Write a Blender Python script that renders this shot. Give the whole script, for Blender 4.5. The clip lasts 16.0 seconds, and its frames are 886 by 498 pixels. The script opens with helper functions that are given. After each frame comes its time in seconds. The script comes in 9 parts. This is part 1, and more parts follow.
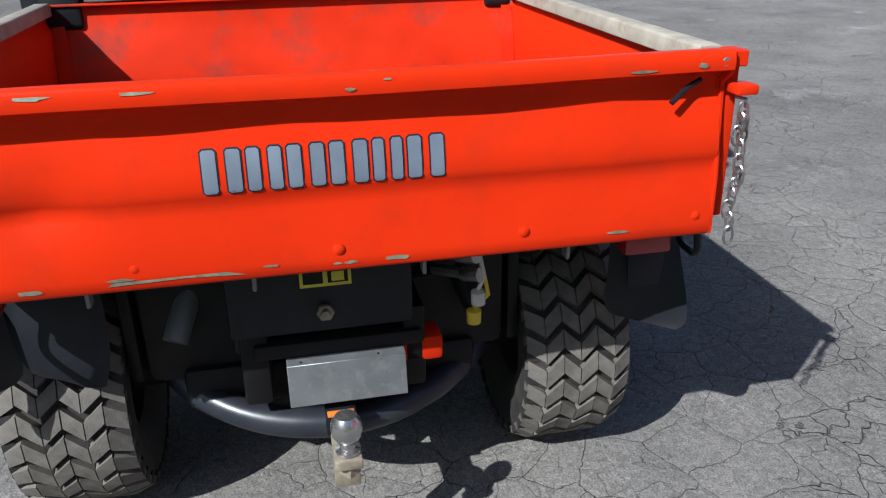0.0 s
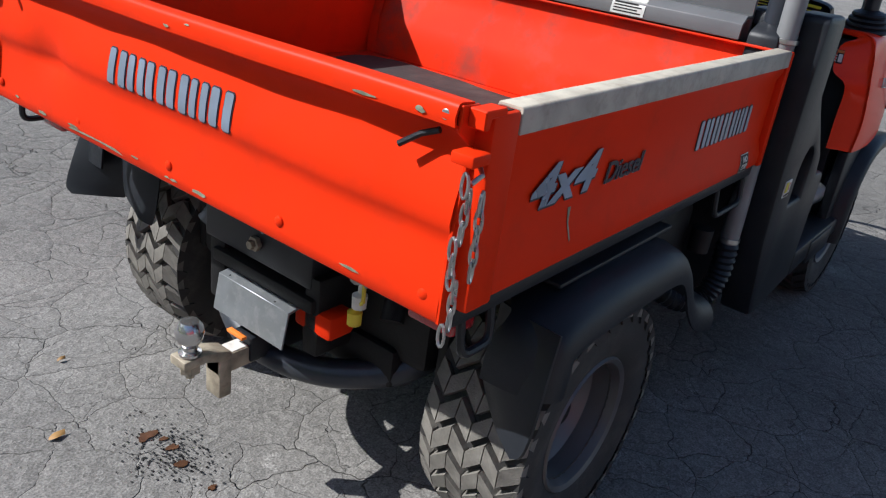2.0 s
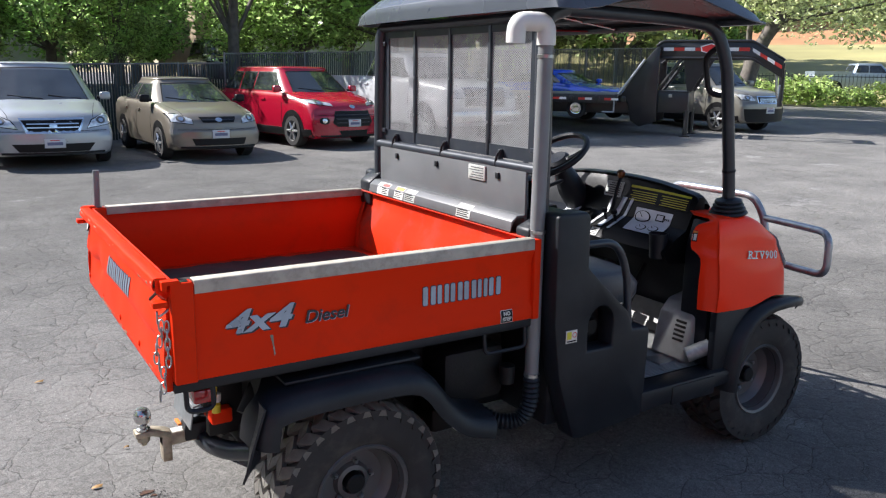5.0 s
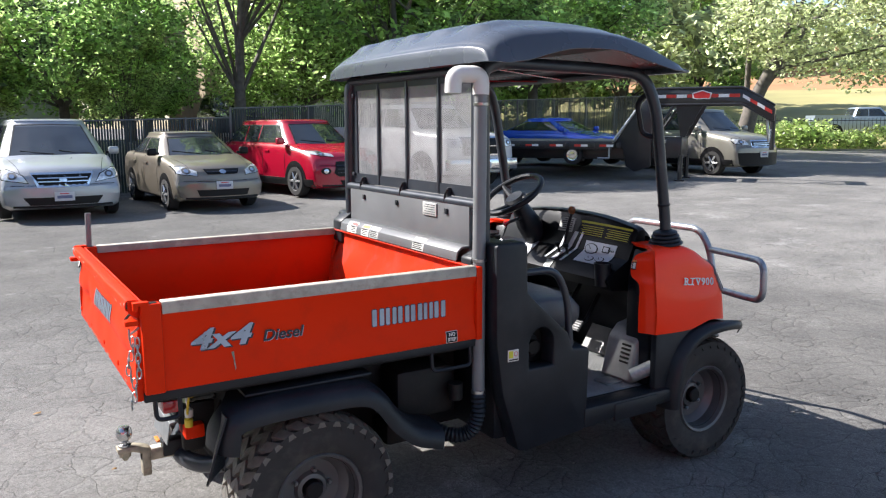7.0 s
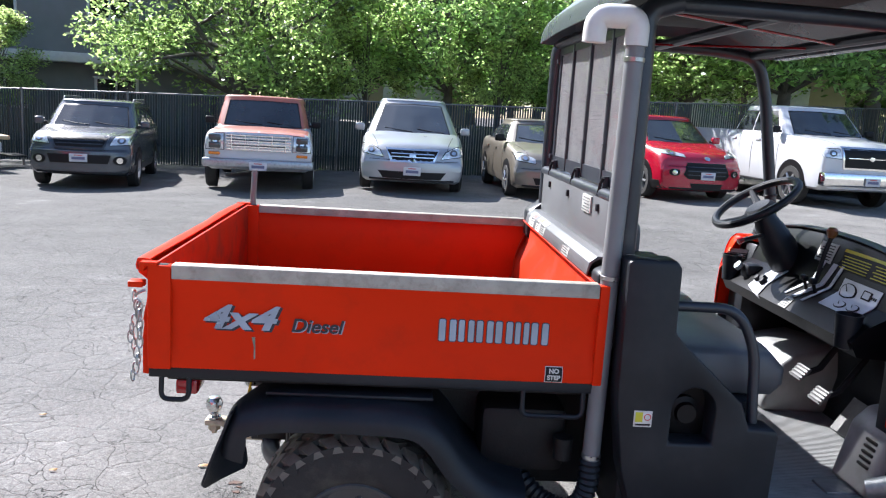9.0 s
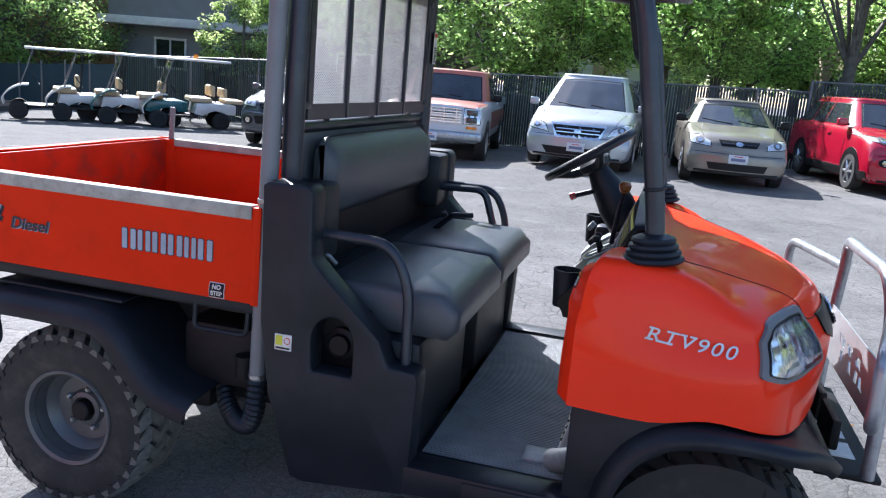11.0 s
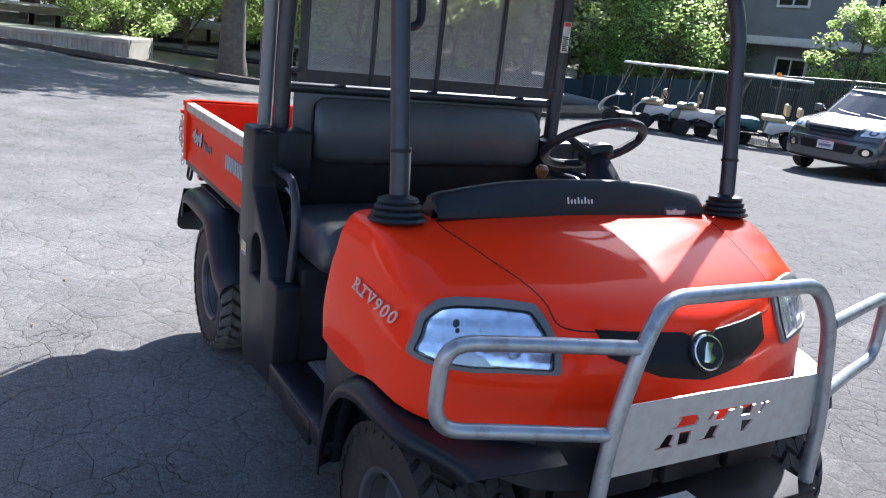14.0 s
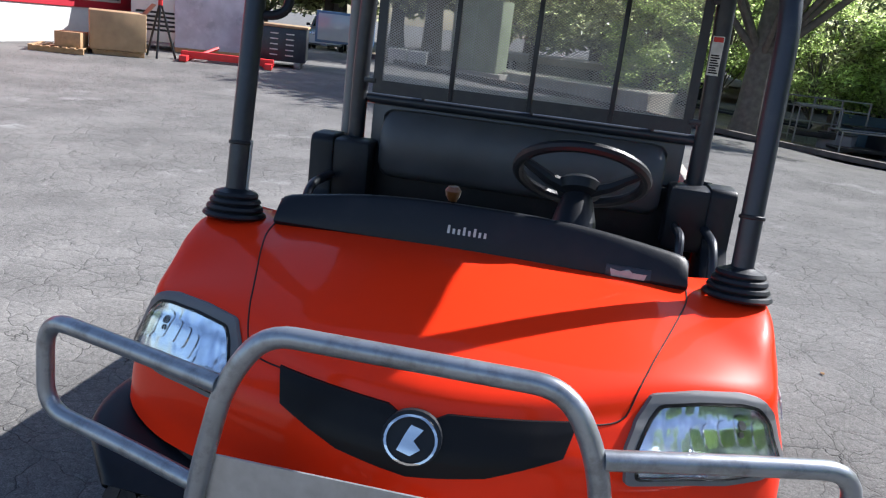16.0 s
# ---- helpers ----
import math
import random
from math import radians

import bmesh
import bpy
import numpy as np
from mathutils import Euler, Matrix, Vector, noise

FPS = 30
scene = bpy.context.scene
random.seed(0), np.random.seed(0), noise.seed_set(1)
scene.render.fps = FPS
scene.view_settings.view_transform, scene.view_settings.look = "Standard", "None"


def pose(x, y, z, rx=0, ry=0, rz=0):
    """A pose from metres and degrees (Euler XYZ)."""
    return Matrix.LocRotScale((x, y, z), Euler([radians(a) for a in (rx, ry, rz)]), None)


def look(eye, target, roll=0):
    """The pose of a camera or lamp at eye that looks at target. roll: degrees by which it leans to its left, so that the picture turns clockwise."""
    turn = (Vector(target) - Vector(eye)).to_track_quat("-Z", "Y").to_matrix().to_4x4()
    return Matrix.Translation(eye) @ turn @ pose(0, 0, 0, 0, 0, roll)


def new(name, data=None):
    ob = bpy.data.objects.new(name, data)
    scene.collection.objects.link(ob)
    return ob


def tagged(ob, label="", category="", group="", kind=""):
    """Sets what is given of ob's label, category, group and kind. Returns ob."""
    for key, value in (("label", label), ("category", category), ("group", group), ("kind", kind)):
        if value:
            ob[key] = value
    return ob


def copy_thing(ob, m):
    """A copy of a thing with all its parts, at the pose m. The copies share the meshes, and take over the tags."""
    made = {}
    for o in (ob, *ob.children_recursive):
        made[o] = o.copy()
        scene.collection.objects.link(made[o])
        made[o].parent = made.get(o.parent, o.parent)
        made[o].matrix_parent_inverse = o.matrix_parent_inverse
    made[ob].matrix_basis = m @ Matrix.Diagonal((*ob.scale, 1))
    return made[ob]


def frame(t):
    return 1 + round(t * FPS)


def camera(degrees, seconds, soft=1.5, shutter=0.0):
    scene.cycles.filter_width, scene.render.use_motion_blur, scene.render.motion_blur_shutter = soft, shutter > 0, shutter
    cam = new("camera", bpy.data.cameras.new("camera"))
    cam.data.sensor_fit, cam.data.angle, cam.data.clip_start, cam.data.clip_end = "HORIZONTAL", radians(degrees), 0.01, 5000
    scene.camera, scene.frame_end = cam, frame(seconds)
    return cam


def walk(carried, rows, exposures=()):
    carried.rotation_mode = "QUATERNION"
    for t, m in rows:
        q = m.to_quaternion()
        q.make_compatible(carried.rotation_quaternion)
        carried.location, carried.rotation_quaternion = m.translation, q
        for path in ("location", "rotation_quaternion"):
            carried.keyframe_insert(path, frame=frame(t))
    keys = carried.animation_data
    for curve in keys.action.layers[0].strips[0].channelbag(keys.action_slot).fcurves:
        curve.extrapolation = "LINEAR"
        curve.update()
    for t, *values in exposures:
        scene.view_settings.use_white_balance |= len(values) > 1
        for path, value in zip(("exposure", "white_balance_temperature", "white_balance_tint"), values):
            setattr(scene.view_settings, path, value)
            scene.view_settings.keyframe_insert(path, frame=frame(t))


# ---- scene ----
cam = camera(58.4, 16.0, 1.2)
PATH = [
    (0, (-1.261, 0.063, 1.395), (0.538, -0.301, 0.602), -1.0),
    (0.5, (-1.201, -0.298, 1.383), (0.63, -0.305, 0.577), 0.9),
    (1, (-1.099, -0.614, 1.421), (0.669, -0.183, 0.593), 4.1),
    (1.5, (-1.064, -1.018, 1.443), (0.561, -0.188, 0.625), 6.0),
    (2, (-0.85, -1.32, 1.415), (0.625, -0.245, 0.596), 7.9),
    (2.5, (-0.59, -1.537, 1.463), (0.695, -0.229, 0.664), 8.8),
    (3, (-0.336, -1.798, 1.488), (0.686, -0.208, 0.833), 6.6),
    (3.5, (-0.289, -2.029, 1.555), (0.67, -0.372, 0.978), 6.5),
    (4, (-0.375, -2.314, 1.627), (0.614, -0.657, 1.098), 4.5),
    (4.5, (-0.358, -2.661, 1.672), (0.65, -0.994, 1.219), 2.6),
    (5, (-0.467, -2.984, 1.743), (0.566, -1.326, 1.31), 0.8),
    (5.2, (-0.522, -3.079, 1.762), (0.521, -1.426, 1.338), 0.5),
    (7.3, (-0.381, -3.403, 1.715), (0.623, -1.701, 1.411), -0.1),
    (7.5, (-0.286, -3.373, 1.703), (0.666, -1.643, 1.392), 0.6),
    (8, (0.059, -3.279, 1.646), (0.83, -1.47, 1.283), 3.3),
    (8.5, (0.383, -3.123, 1.626), (0.806, -1.203, 1.26), 3.8),
    (9, (0.713, -2.991, 1.626), (0.841, -1.024, 1.287), 3.5),
    (9.5, (1.167, -3.017, 1.569), (1.084, -1.06, 1.166), 3.3),
    (10, (1.582, -3.022, 1.608), (1.35, -1.089, 1.15), 4.2),
    (10.2, (1.786, -2.983, 1.58), (1.511, -1.054, 1.129), 4.3),
    (12.3, (3.472, -2.695, 1.637), (2.428, -1.03, 1.265), 6.2),
    (12.5, (3.638, -2.63, 1.653), (2.498, -1.031, 1.276), 6.2),
    (13, (3.933, -2.329, 1.618), (2.594, -0.906, 1.192), 6.6),
    (13.5, (4.157, -2.015, 1.65), (2.67, -0.776, 1.148), 6.9),
    (14, (4.442, -1.631, 1.665), (2.778, -0.656, 1.138), 6.5),
    (14.5, (4.532, -1.174, 1.648), (2.738, -0.475, 1.107), 6.4),
    (15, (4.593, -0.723, 1.659), (2.712, -0.322, 1.11), 6.8),
    (15.5, (4.586, -0.25, 1.671), (2.658, -0.197, 1.143), 6.9),
    (16, (4.45, 0.237, 1.691), (2.549, -0.071, 1.153), 6.7),
]
walk(cam, [(t, look(eye, target, roll)) for t, eye, target, roll in PATH],
     [(0, 0.45, 5850, 10), (1.5, 0.62, 5850, 10), (2.5, 0.93, 6150, 12), (4, 1.15, 6250, 12), (5, 1.28, 6150, 13), (7.5, 1.55, 6250, 13), (8.5, 1.68, 6150, 13), (9.5, 1.76, 5750, 14), (10, 1.80, 5750, 14), (12.5, 1.94, 5500, 14), (14.5, 1.66, 5900, 14), (16, 1.28, 5950, 13)])

# ---- light ----
SUN_AZ, SUN_EL = 130.0, 40.5
world = bpy.data.worlds.new("sky")
scene.world = world
world.use_nodes = True
sky = world.node_tree.nodes.new("ShaderNodeTexSky")
sky.sky_type, sky.sun_disc = "NISHITA", False
sky.sun_elevation, sky.sun_rotation = radians(SUN_EL), radians(90 - SUN_AZ)
world.node_tree.nodes["Background"].inputs[1].default_value = 0.082
world.node_tree.links.new(sky.outputs[0], world.node_tree.nodes["Background"].inputs[0])
sun = new("sun", bpy.data.lights.new("sun", "SUN"))
sun.data.energy, sun.data.angle, sun.data.color = 4.9, radians(0.5), (1.0, 0.95, 0.87)
sa, se = radians(SUN_AZ), radians(SUN_EL)
sun.matrix_world = look((math.cos(sa) * math.cos(se) * 30, math.sin(sa) * math.cos(se) * 30, math.sin(se) * 30), (0, 0, 0))

# ---- materials ----
def mat(name, color, rough=0.5, metal=0.0, vary=0.12, scale=6.0, bump=0.0, bscale=120.0, dirt=None, dirt_amount=0.0,
        dscale=3.0, coat=0.0, island=0.0, rvary=0.1, spec=0.5, rand=0.0):
    """A surface with grain and larger stains, in object space."""
    m = bpy.data.materials.new(name)
    m.use_nodes = True
    nt = m.node_tree
    n, ln = nt.nodes, nt.links
    b = n["Principled BSDF"]
    tc = n.new("ShaderNodeTexCoord")
    big = n.new("ShaderNodeTexNoise")
    big.inputs["Scale"].default_value, big.inputs["Detail"].default_value = scale, 5
    ln.new(tc.outputs["Object"], big.inputs["Vector"])
    ramp = n.new("ShaderNodeMapRange")
    ramp.inputs["From Min"].default_value, ramp.inputs["From Max"].default_value = 0.3, 0.7
    ramp.inputs["To Min"].default_value, ramp.inputs["To Max"].default_value = 1 - vary, 1 + vary
    ln.new(big.outputs["Fac"], ramp.inputs["Value"])
    mul = n.new("ShaderNodeVectorMath")
    mul.operation = "SCALE"
    mul.inputs[0].default_value = color
    ln.new(ramp.outputs[0], mul.inputs["Scale"])
    out = mul.outputs[0]
    if island or rand:
        src = n.new("ShaderNodeNewGeometry").outputs["Random Per Island"] if island else n.new("ShaderNodeObjectInfo").outputs["Random"]
        r2 = n.new("ShaderNodeMapRange")
        r2.inputs["To Min"].default_value, r2.inputs["To Max"].default_value = 1 - (island or rand), 1 + (island or rand)
        ln.new(src, r2.inputs["Value"])
        m2 = n.new("ShaderNodeVectorMath")
        m2.operation = "SCALE"
        ln.new(out, m2.inputs[0])
        ln.new(r2.outputs[0], m2.inputs["Scale"])
        out = m2.outputs[0]
    if dirt:
        dn = n.new("ShaderNodeTexNoise")
        dn.inputs["Scale"].default_value, dn.inputs["Detail"].default_value, dn.inputs["Roughness"].default_value = dscale, 8, 0.65
        ln.new(tc.outputs["Object"], dn.inputs["Vector"])
        dr = n.new("ShaderNodeMapRange")
        dr.inputs["From Min"].default_value, dr.inputs["From Max"].default_value = 0.5, 0.72
        dr.inputs["To Max"].default_value = dirt_amount
        ln.new(dn.outputs["Fac"], dr.inputs["Value"])
        mx = n.new("ShaderNodeMix")
        mx.data_type = "RGBA"
        mx.inputs["B"].default_value = (*dirt, 1)
        ln.new(dr.outputs[0], mx.inputs["Factor"])
        ln.new(out, mx.inputs["A"])
        out = mx.outputs["Result"]
    ln.new(out, b.inputs["Base Color"])
    rr = n.new("ShaderNodeMapRange")
    rr.inputs["To Min"].default_value, rr.inputs["To Max"].default_value = max(0.02, rough - rvary), min(1, rough + rvary)
    ln.new(big.outputs["Fac"], rr.inputs["Value"])
    ln.new(rr.outputs[0], b.inputs["Roughness"])
    b.inputs["Metallic"].default_value = metal
    b.inputs["Coat Weight"].default_value = coat
    b.inputs["Coat Roughness"].default_value = 0.08
    b.inputs["Specular IOR Level"].default_value = spec
    if bump:
        fine = n.new("ShaderNodeTexNoise")
        fine.inputs["Scale"].default_value, fine.inputs["Detail"].default_value = bscale, 3
        ln.new(tc.outputs["Object"], fine.inputs["Vector"])
        bp = n.new("ShaderNodeBump")
        bp.inputs["Strength"].default_value, bp.inputs["Distance"].default_value = bump, 0.004
        ln.new(fine.outputs["Fac"], bp.inputs["Height"])
        ln.new(bp.outputs[0], b.inputs["Normal"])
    return m


def glass_mat(name, color, rough=0.03, alpha=1.0):
    m = bpy.data.materials.new(name)
    m.use_nodes = True
    b = m.node_tree.nodes["Principled BSDF"]
    b.inputs["Base Color"].default_value = (*color, 1)
    b.inputs["Roughness"].default_value = rough
    b.inputs["Transmission Weight"].default_value = alpha
    b.inputs["IOR"].default_value = 1.45
    return m


RED = mat("red_paint", (0.63, 0.027, 0.003), 0.42, vary=0.05, scale=2.5, dirt=(0.3, 0.03, 0.012), dirt_amount=0.3, dscale=7, rvary=0.08, bump=0.05, bscale=7, spec=0.06)
RED_IN = mat("red_paint_scuffed", (0.59, 0.026, 0.004), 0.5, vary=0.2, scale=4, dirt=(0.12, 0.05, 0.04), dirt_amount=0.75, dscale=5.5, rvary=0.12, bump=0.08, bscale=14, spec=0.1)
RED_GLOSS = mat("red_plastic_gloss", (0.84, 0.034, 0.006), 0.38, vary=0.04, scale=2, coat=0.3, rvary=0.05, spec=0.05)
RED_GLOSS.node_tree.nodes["Principled BSDF"].inputs["Coat Roughness"].default_value = 0.025
BARE = mat("bare_scraped_metal", (0.22, 0.24, 0.17), 0.6, 0.3, 0.3, 60)
RAIL = mat("worn_grey_rail", (0.36, 0.33, 0.27), 0.7, vary=0.2, scale=14, dirt=(0.2, 0.17, 0.13), dirt_amount=0.7, dscale=25, bump=0.2)
BLACK = mat("black_plastic", (0.0105, 0.0125, 0.0165), 0.42, vary=0.25, scale=5, dirt=(0.03, 0.03, 0.031), dirt_amount=0.4, dscale=5, bump=0.15, bscale=400, spec=0.27)
DARK = mat("dark_machinery", (0.0055, 0.0055, 0.006), 0.6, vary=0.3, scale=10, dirt=(0.05, 0.042, 0.034), dirt_amount=0.4, bump=0.2, spec=0.3)
FRAME = mat("dark_grey_tube_paint", (0.024, 0.029, 0.039), 0.36, 0.2, 0.12, 8, dirt=(0.08, 0.08, 0.075), dirt_amount=0.3, dscale=12)
GREYP = mat("grey_panel_paint", (0.12, 0.122, 0.126), 0.5, vary=0.12, scale=5, dirt=(0.15, 0.14, 0.12), dirt_amount=0.4)
SHROUD = mat("grey_shroud_plastic", (0.10, 0.104, 0.11), 0.42, vary=0.15, scale=5, dirt=(0.11, 0.105, 0.095), dirt_amount=0.4, bump=0.1, bscale=300)
PIPE = mat("grey_pipe", (0.155, 0.16, 0.166), 0.45, 0.1, 0.1, 8, dirt=(0.1, 0.1, 0.1), dirt_amount=0.4)
WHITEP = mat("white_plastic_pipe", (0.62, 0.61, 0.58), 0.4, vary=0.06, dirt=(0.3, 0.29, 0.27), dirt_amount=0.4)
STEEL = mat("grey_steel_plate", (0.2, 0.215, 0.225), 0.45, 0.55, 0.15, 12, dirt=(0.42, 0.42, 0.41), dirt_amount=0.4, dscale=30)
SILVER = mat("silver_tube_paint", (0.33, 0.35, 0.375), 0.33, 0.65, 0.1, 9, dirt=(0.12, 0.11, 0.1), dirt_amount=0.6, dscale=22)
PLATE = mat("brushed_plate", (0.46, 0.47, 0.48), 0.38, 0.7, 0.1, 30, bump=0.1, bscale=60)
CHROME = mat("chrome", (0.7, 0.7, 0.7), 0.1, 1.0, 0.1, 20)
BALLM = mat("worn_chrome_ball", (0.5, 0.5, 0.5), 0.24, 0.9, 0.15, 30, dirt=(0.2, 0.15, 0.1), dirt_amount=0.4, dscale=30)
ZINC = mat("zinc_chain", (0.36, 0.36, 0.36), 0.3, 0.9, 0.2, 40)
RUSTY = mat("dirty_hitch_steel", (0.33, 0.29, 0.22), 0.6, 0.4, 0.3, 30, dirt=(0.14, 0.09, 0.06), dirt_amount=0.6, dscale=25)
RUBBER = mat("tyre_rubber", (0.021, 0.02, 0.019), 0.8, vary=0.25, scale=14, dirt=(0.075, 0.066, 0.055), dirt_amount=0.6, dscale=9, bump=0.3, bscale=200)
RUBBER_DUSTY = mat("dusty_tread_rubber", (0.125, 0.117, 0.102), 0.85, vary=0.3, scale=25, dirt=(0.15, 0.138, 0.12), dirt_amount=0.7, dscale=14, bump=0.3, bscale=200)
RIM = mat("dark_rim_paint", (0.10, 0.10, 0.103), 0.45, 0.4, 0.15, 10, dirt=(0.12, 0.11, 0.1), dirt_amount=0.4)
VINYL = mat("grey_seat_vinyl", (0.062, 0.066, 0.073), 0.38, vary=0.15, scale=8, dirt=(0.075, 0.074, 0.072), dirt_amount=0.4, bump=0.25, bscale=500)
MATRUB = mat("bed_mat_rubber", (0.022, 0.02, 0.02), 0.7, vary=0.3, scale=5, dirt=(0.075, 0.065, 0.058), dirt_amount=0.8, dscale=4, bump=0.4, bscale=50)
ROOFP = mat("roof_plastic", (0.055, 0.064, 0.08), 0.28, vary=0.08, scale=3, bump=0.1, bscale=300)
YELLOW = mat("yellow_plastic", (0.62, 0.47, 0.03), 0.5)
YLABEL = mat("yellow_label", (0.55, 0.52, 0.03), 0.5, vary=0.06, scale=30)
WLABEL = mat("white_label", (0.58, 0.57, 0.53), 0.5, vary=0.15, scale=40)
GLABEL = mat("grey_label", (0.36, 0.37, 0.35), 0.5, vary=0.15, scale=60)
KLABEL = mat("black_label", (0.008, 0.008, 0.009), 0.42, spec=0.18)
OLABEL = mat("orange_label", (0.62, 0.17, 0.02), 0.5)
RLABEL = mat("red_label", (0.5, 0.03, 0.02), 0.5)
DECAL = mat("silver_decal", (0.27, 0.33, 0.42), 0.3, 0.5, 0.18, 9)
DECALB = mat("navy_decal_shadow", (0.012, 0.013, 0.025), 0.4)
RLENS = mat("red_lens", (0.3, 0.012, 0.015), 0.2, coat=0.5)
REFLECT = mat("headlight_reflector", (0.62, 0.66, 0.72), 0.14, 0.85, 0.25, 30)
_n, _l = REFLECT.node_tree.nodes, REFLECT.node_tree.links
_mp, _tx, _bp = _n.new("ShaderNodeMapping"), _n.new("ShaderNodeTexNoise"), _n.new("ShaderNodeBump")
_mp.inputs["Scale"].default_value = (34, 34, 4)
_tx.inputs["Scale"].default_value, _tx.inputs["Detail"].default_value = 1.0, 1
_bp.inputs["Strength"].default_value, _bp.inputs["Distance"].default_value = 0.5, 0.012
_l.new(_n["Texture Coordinate"].outputs["Object"], _mp.inputs["Vector"])
_l.new(_mp.outputs[0], _tx.inputs["Vector"])
_l.new(_tx.outputs["Fac"], _bp.inputs["Height"])
_l.new(_bp.outputs[0], _n["Principled BSDF"].inputs["Normal"])
LENS = glass_mat("headlight_lens", (0.93, 0.96, 1.0), 0.04)
PANEL = mat("silver_instrument_panel", (0.55, 0.57, 0.60), 0.3, 0.1, coat=0.4)
DASHP = mat("glossy_dash_plastic", (0.0035, 0.0038, 0.0045), 0.32, vary=0.2, scale=6, dirt=(0.03, 0.028, 0.026), dirt_amount=0.1, dscale=8, bump=0.1, bscale=200, spec=0.18)
FLOORM = mat("ribbed_floor_mat", (0.23, 0.235, 0.235), 0.6, vary=0.2, scale=12, dirt=(0.2, 0.19, 0.17), dirt_amount=0.5, dscale=6)
MESHM = mat("galvanised_mesh", (0.30, 0.305, 0.312), 0.45, 0.2, 0.12, 12)
TREADP = mat("worn_grey_tread_plate", (0.085, 0.085, 0.085), 0.45, 0.2, 0.2, 20, dirt=(0.12, 0.11, 0.1), dirt_amount=0.5, dscale=18, bump=0.3, bscale=90)
FOOTP = mat("worn_grey_housing_paint", (0.21, 0.215, 0.215), 0.42, vary=0.15, scale=9, dirt=(0.14, 0.13, 0.115), dirt_amount=0.5, dscale=8, bump=0.1, bscale=60)
KNOB = mat("brown_knob", (0.16, 0.055, 0.015), 0.3, vary=0.2, scale=40, coat=0.4)

# ---- builders ----
from mathutils.bvhtree import BVHTree


def part(name, bm, material, parent=None, label="", smooth=35.0):
    me = bpy.data.meshes.new(name)
    bm.normal_update()
    bm.to_mesh(me)
    bm.free()
    return mesh_part(name, me, material, parent, label, smooth)


def mesh_part(name, me, material, parent=None, label="", smooth=35.0):
    if smooth:
        me.polygons.foreach_set("use_smooth", [True] * len(me.polygons))
        me.set_sharp_from_angle(angle=radians(smooth))
    if material:
        me.materials.clear()
        for m in material if isinstance(material, (list, tuple)) else (material,):
            me.materials.append(m)
    ob = new(name, me)
    ob.parent = parent
    if label:
        tagged(ob, label)
    return ob


def thing(name, label, category, m=None, group="", kind=""):
    ob = new(name)
    if m is not None:
        ob.matrix_basis = m
    return tagged(ob, label, category, group, kind)


def rbox(x0, x1, y0, y1, z0, z1, r=0.008, seg=2, bm=None):
    b2 = bmesh.new()
    bmesh.ops.create_cube(b2, size=1, matrix=Matrix.Translation(((x0 + x1) / 2, (y0 + y1) / 2, (z0 + z1) / 2)) @ Matrix.Diagonal((abs(x1 - x0), abs(y1 - y0), abs(z1 - z0), 1)))
    if r:
        bmesh.ops.bevel(b2, geom=b2.edges[:], offset=r, segments=seg, profile=0.5, affect="EDGES", clamp_overlap=True)
    return merge(bm, b2)


def merge(bm, b2):
    if bm is None:
        return b2
    me = bpy.data.meshes.new("tmp")
    b2.to_mesh(me)
    b2.free()
    bm.from_mesh(me)
    bpy.data.meshes.remove(me)
    return bm


def moved(bm, m):
    bmesh.ops.transform(bm, matrix=m, verts=bm.verts[:])
    return bm


def fillet(pts, r, n=5, closed=False):
    """Rounds the corners of a polyline."""
    pts = [Vector(p) for p in pts]
    out = []
    k = len(pts)
    for i, p in enumerate(pts):
        if not closed and i in (0, k - 1):
            out.append(p)
            continue
        a, b = pts[i - 1] - p, pts[(i + 1) % k] - p
        d = min(r, a.length * 0.48, b.length * 0.48)
        s, e = p + a.normalized() * d, p + b.normalized() * d
        for j in range(n + 1):
            t = j / n
            out.append(s * (1 - t) ** 2 + p * 2 * t * (1 - t) + e * t * t)
    return out


def tube(pts, r, seg=10, closed=False, bm=None, caps=True):
    pts = [Vector(p) for p in pts]
    bm = bm or bmesh.new()
    k = len(pts)
    rs = r if isinstance(r, (list, tuple)) else [r] * k
    up = Vector((0.013, 0.021, 1)).normalized()
    rings = []
    side = None
    for i, p in enumerate(pts):
        a = pts[(i - 1) % k] if closed or i else p
        b = pts[(i + 1) % k] if closed or i < k - 1 else p
        d = (b - a).normalized()
        if side is None:
            side = d.cross(up if abs(d.dot(up)) < 0.95 else Vector((1, 0, 0))).normalized()
        else:
            side = (side - d * side.dot(d)).normalized()
        v = d.cross(side)
        rings.append([bm.verts.new(p + (side * math.cos(2 * math.pi * j / seg) + v * math.sin(2 * math.pi * j / seg)) * rs[i]) for j in range(seg)])
    for i in range(k if closed else k - 1):
        a, b = rings[i], rings[(i + 1) % k]
        for j in range(seg):
            bm.faces.new((a[j], a[(j + 1) % seg], b[(j + 1) % seg], b[j]))
    if caps and not closed:
        bm.faces.new(rings[0][::-1])
        bm.faces.new(rings[-1])
    bmesh.ops.recalc_face_normals(bm, faces=bm.faces[:])
    return bm


AXES = {"xz": lambda u, v, w: (u, w, v), "yz": lambda u, v, w: (w, u, v), "xy": lambda u, v, w: (u, v, w)}


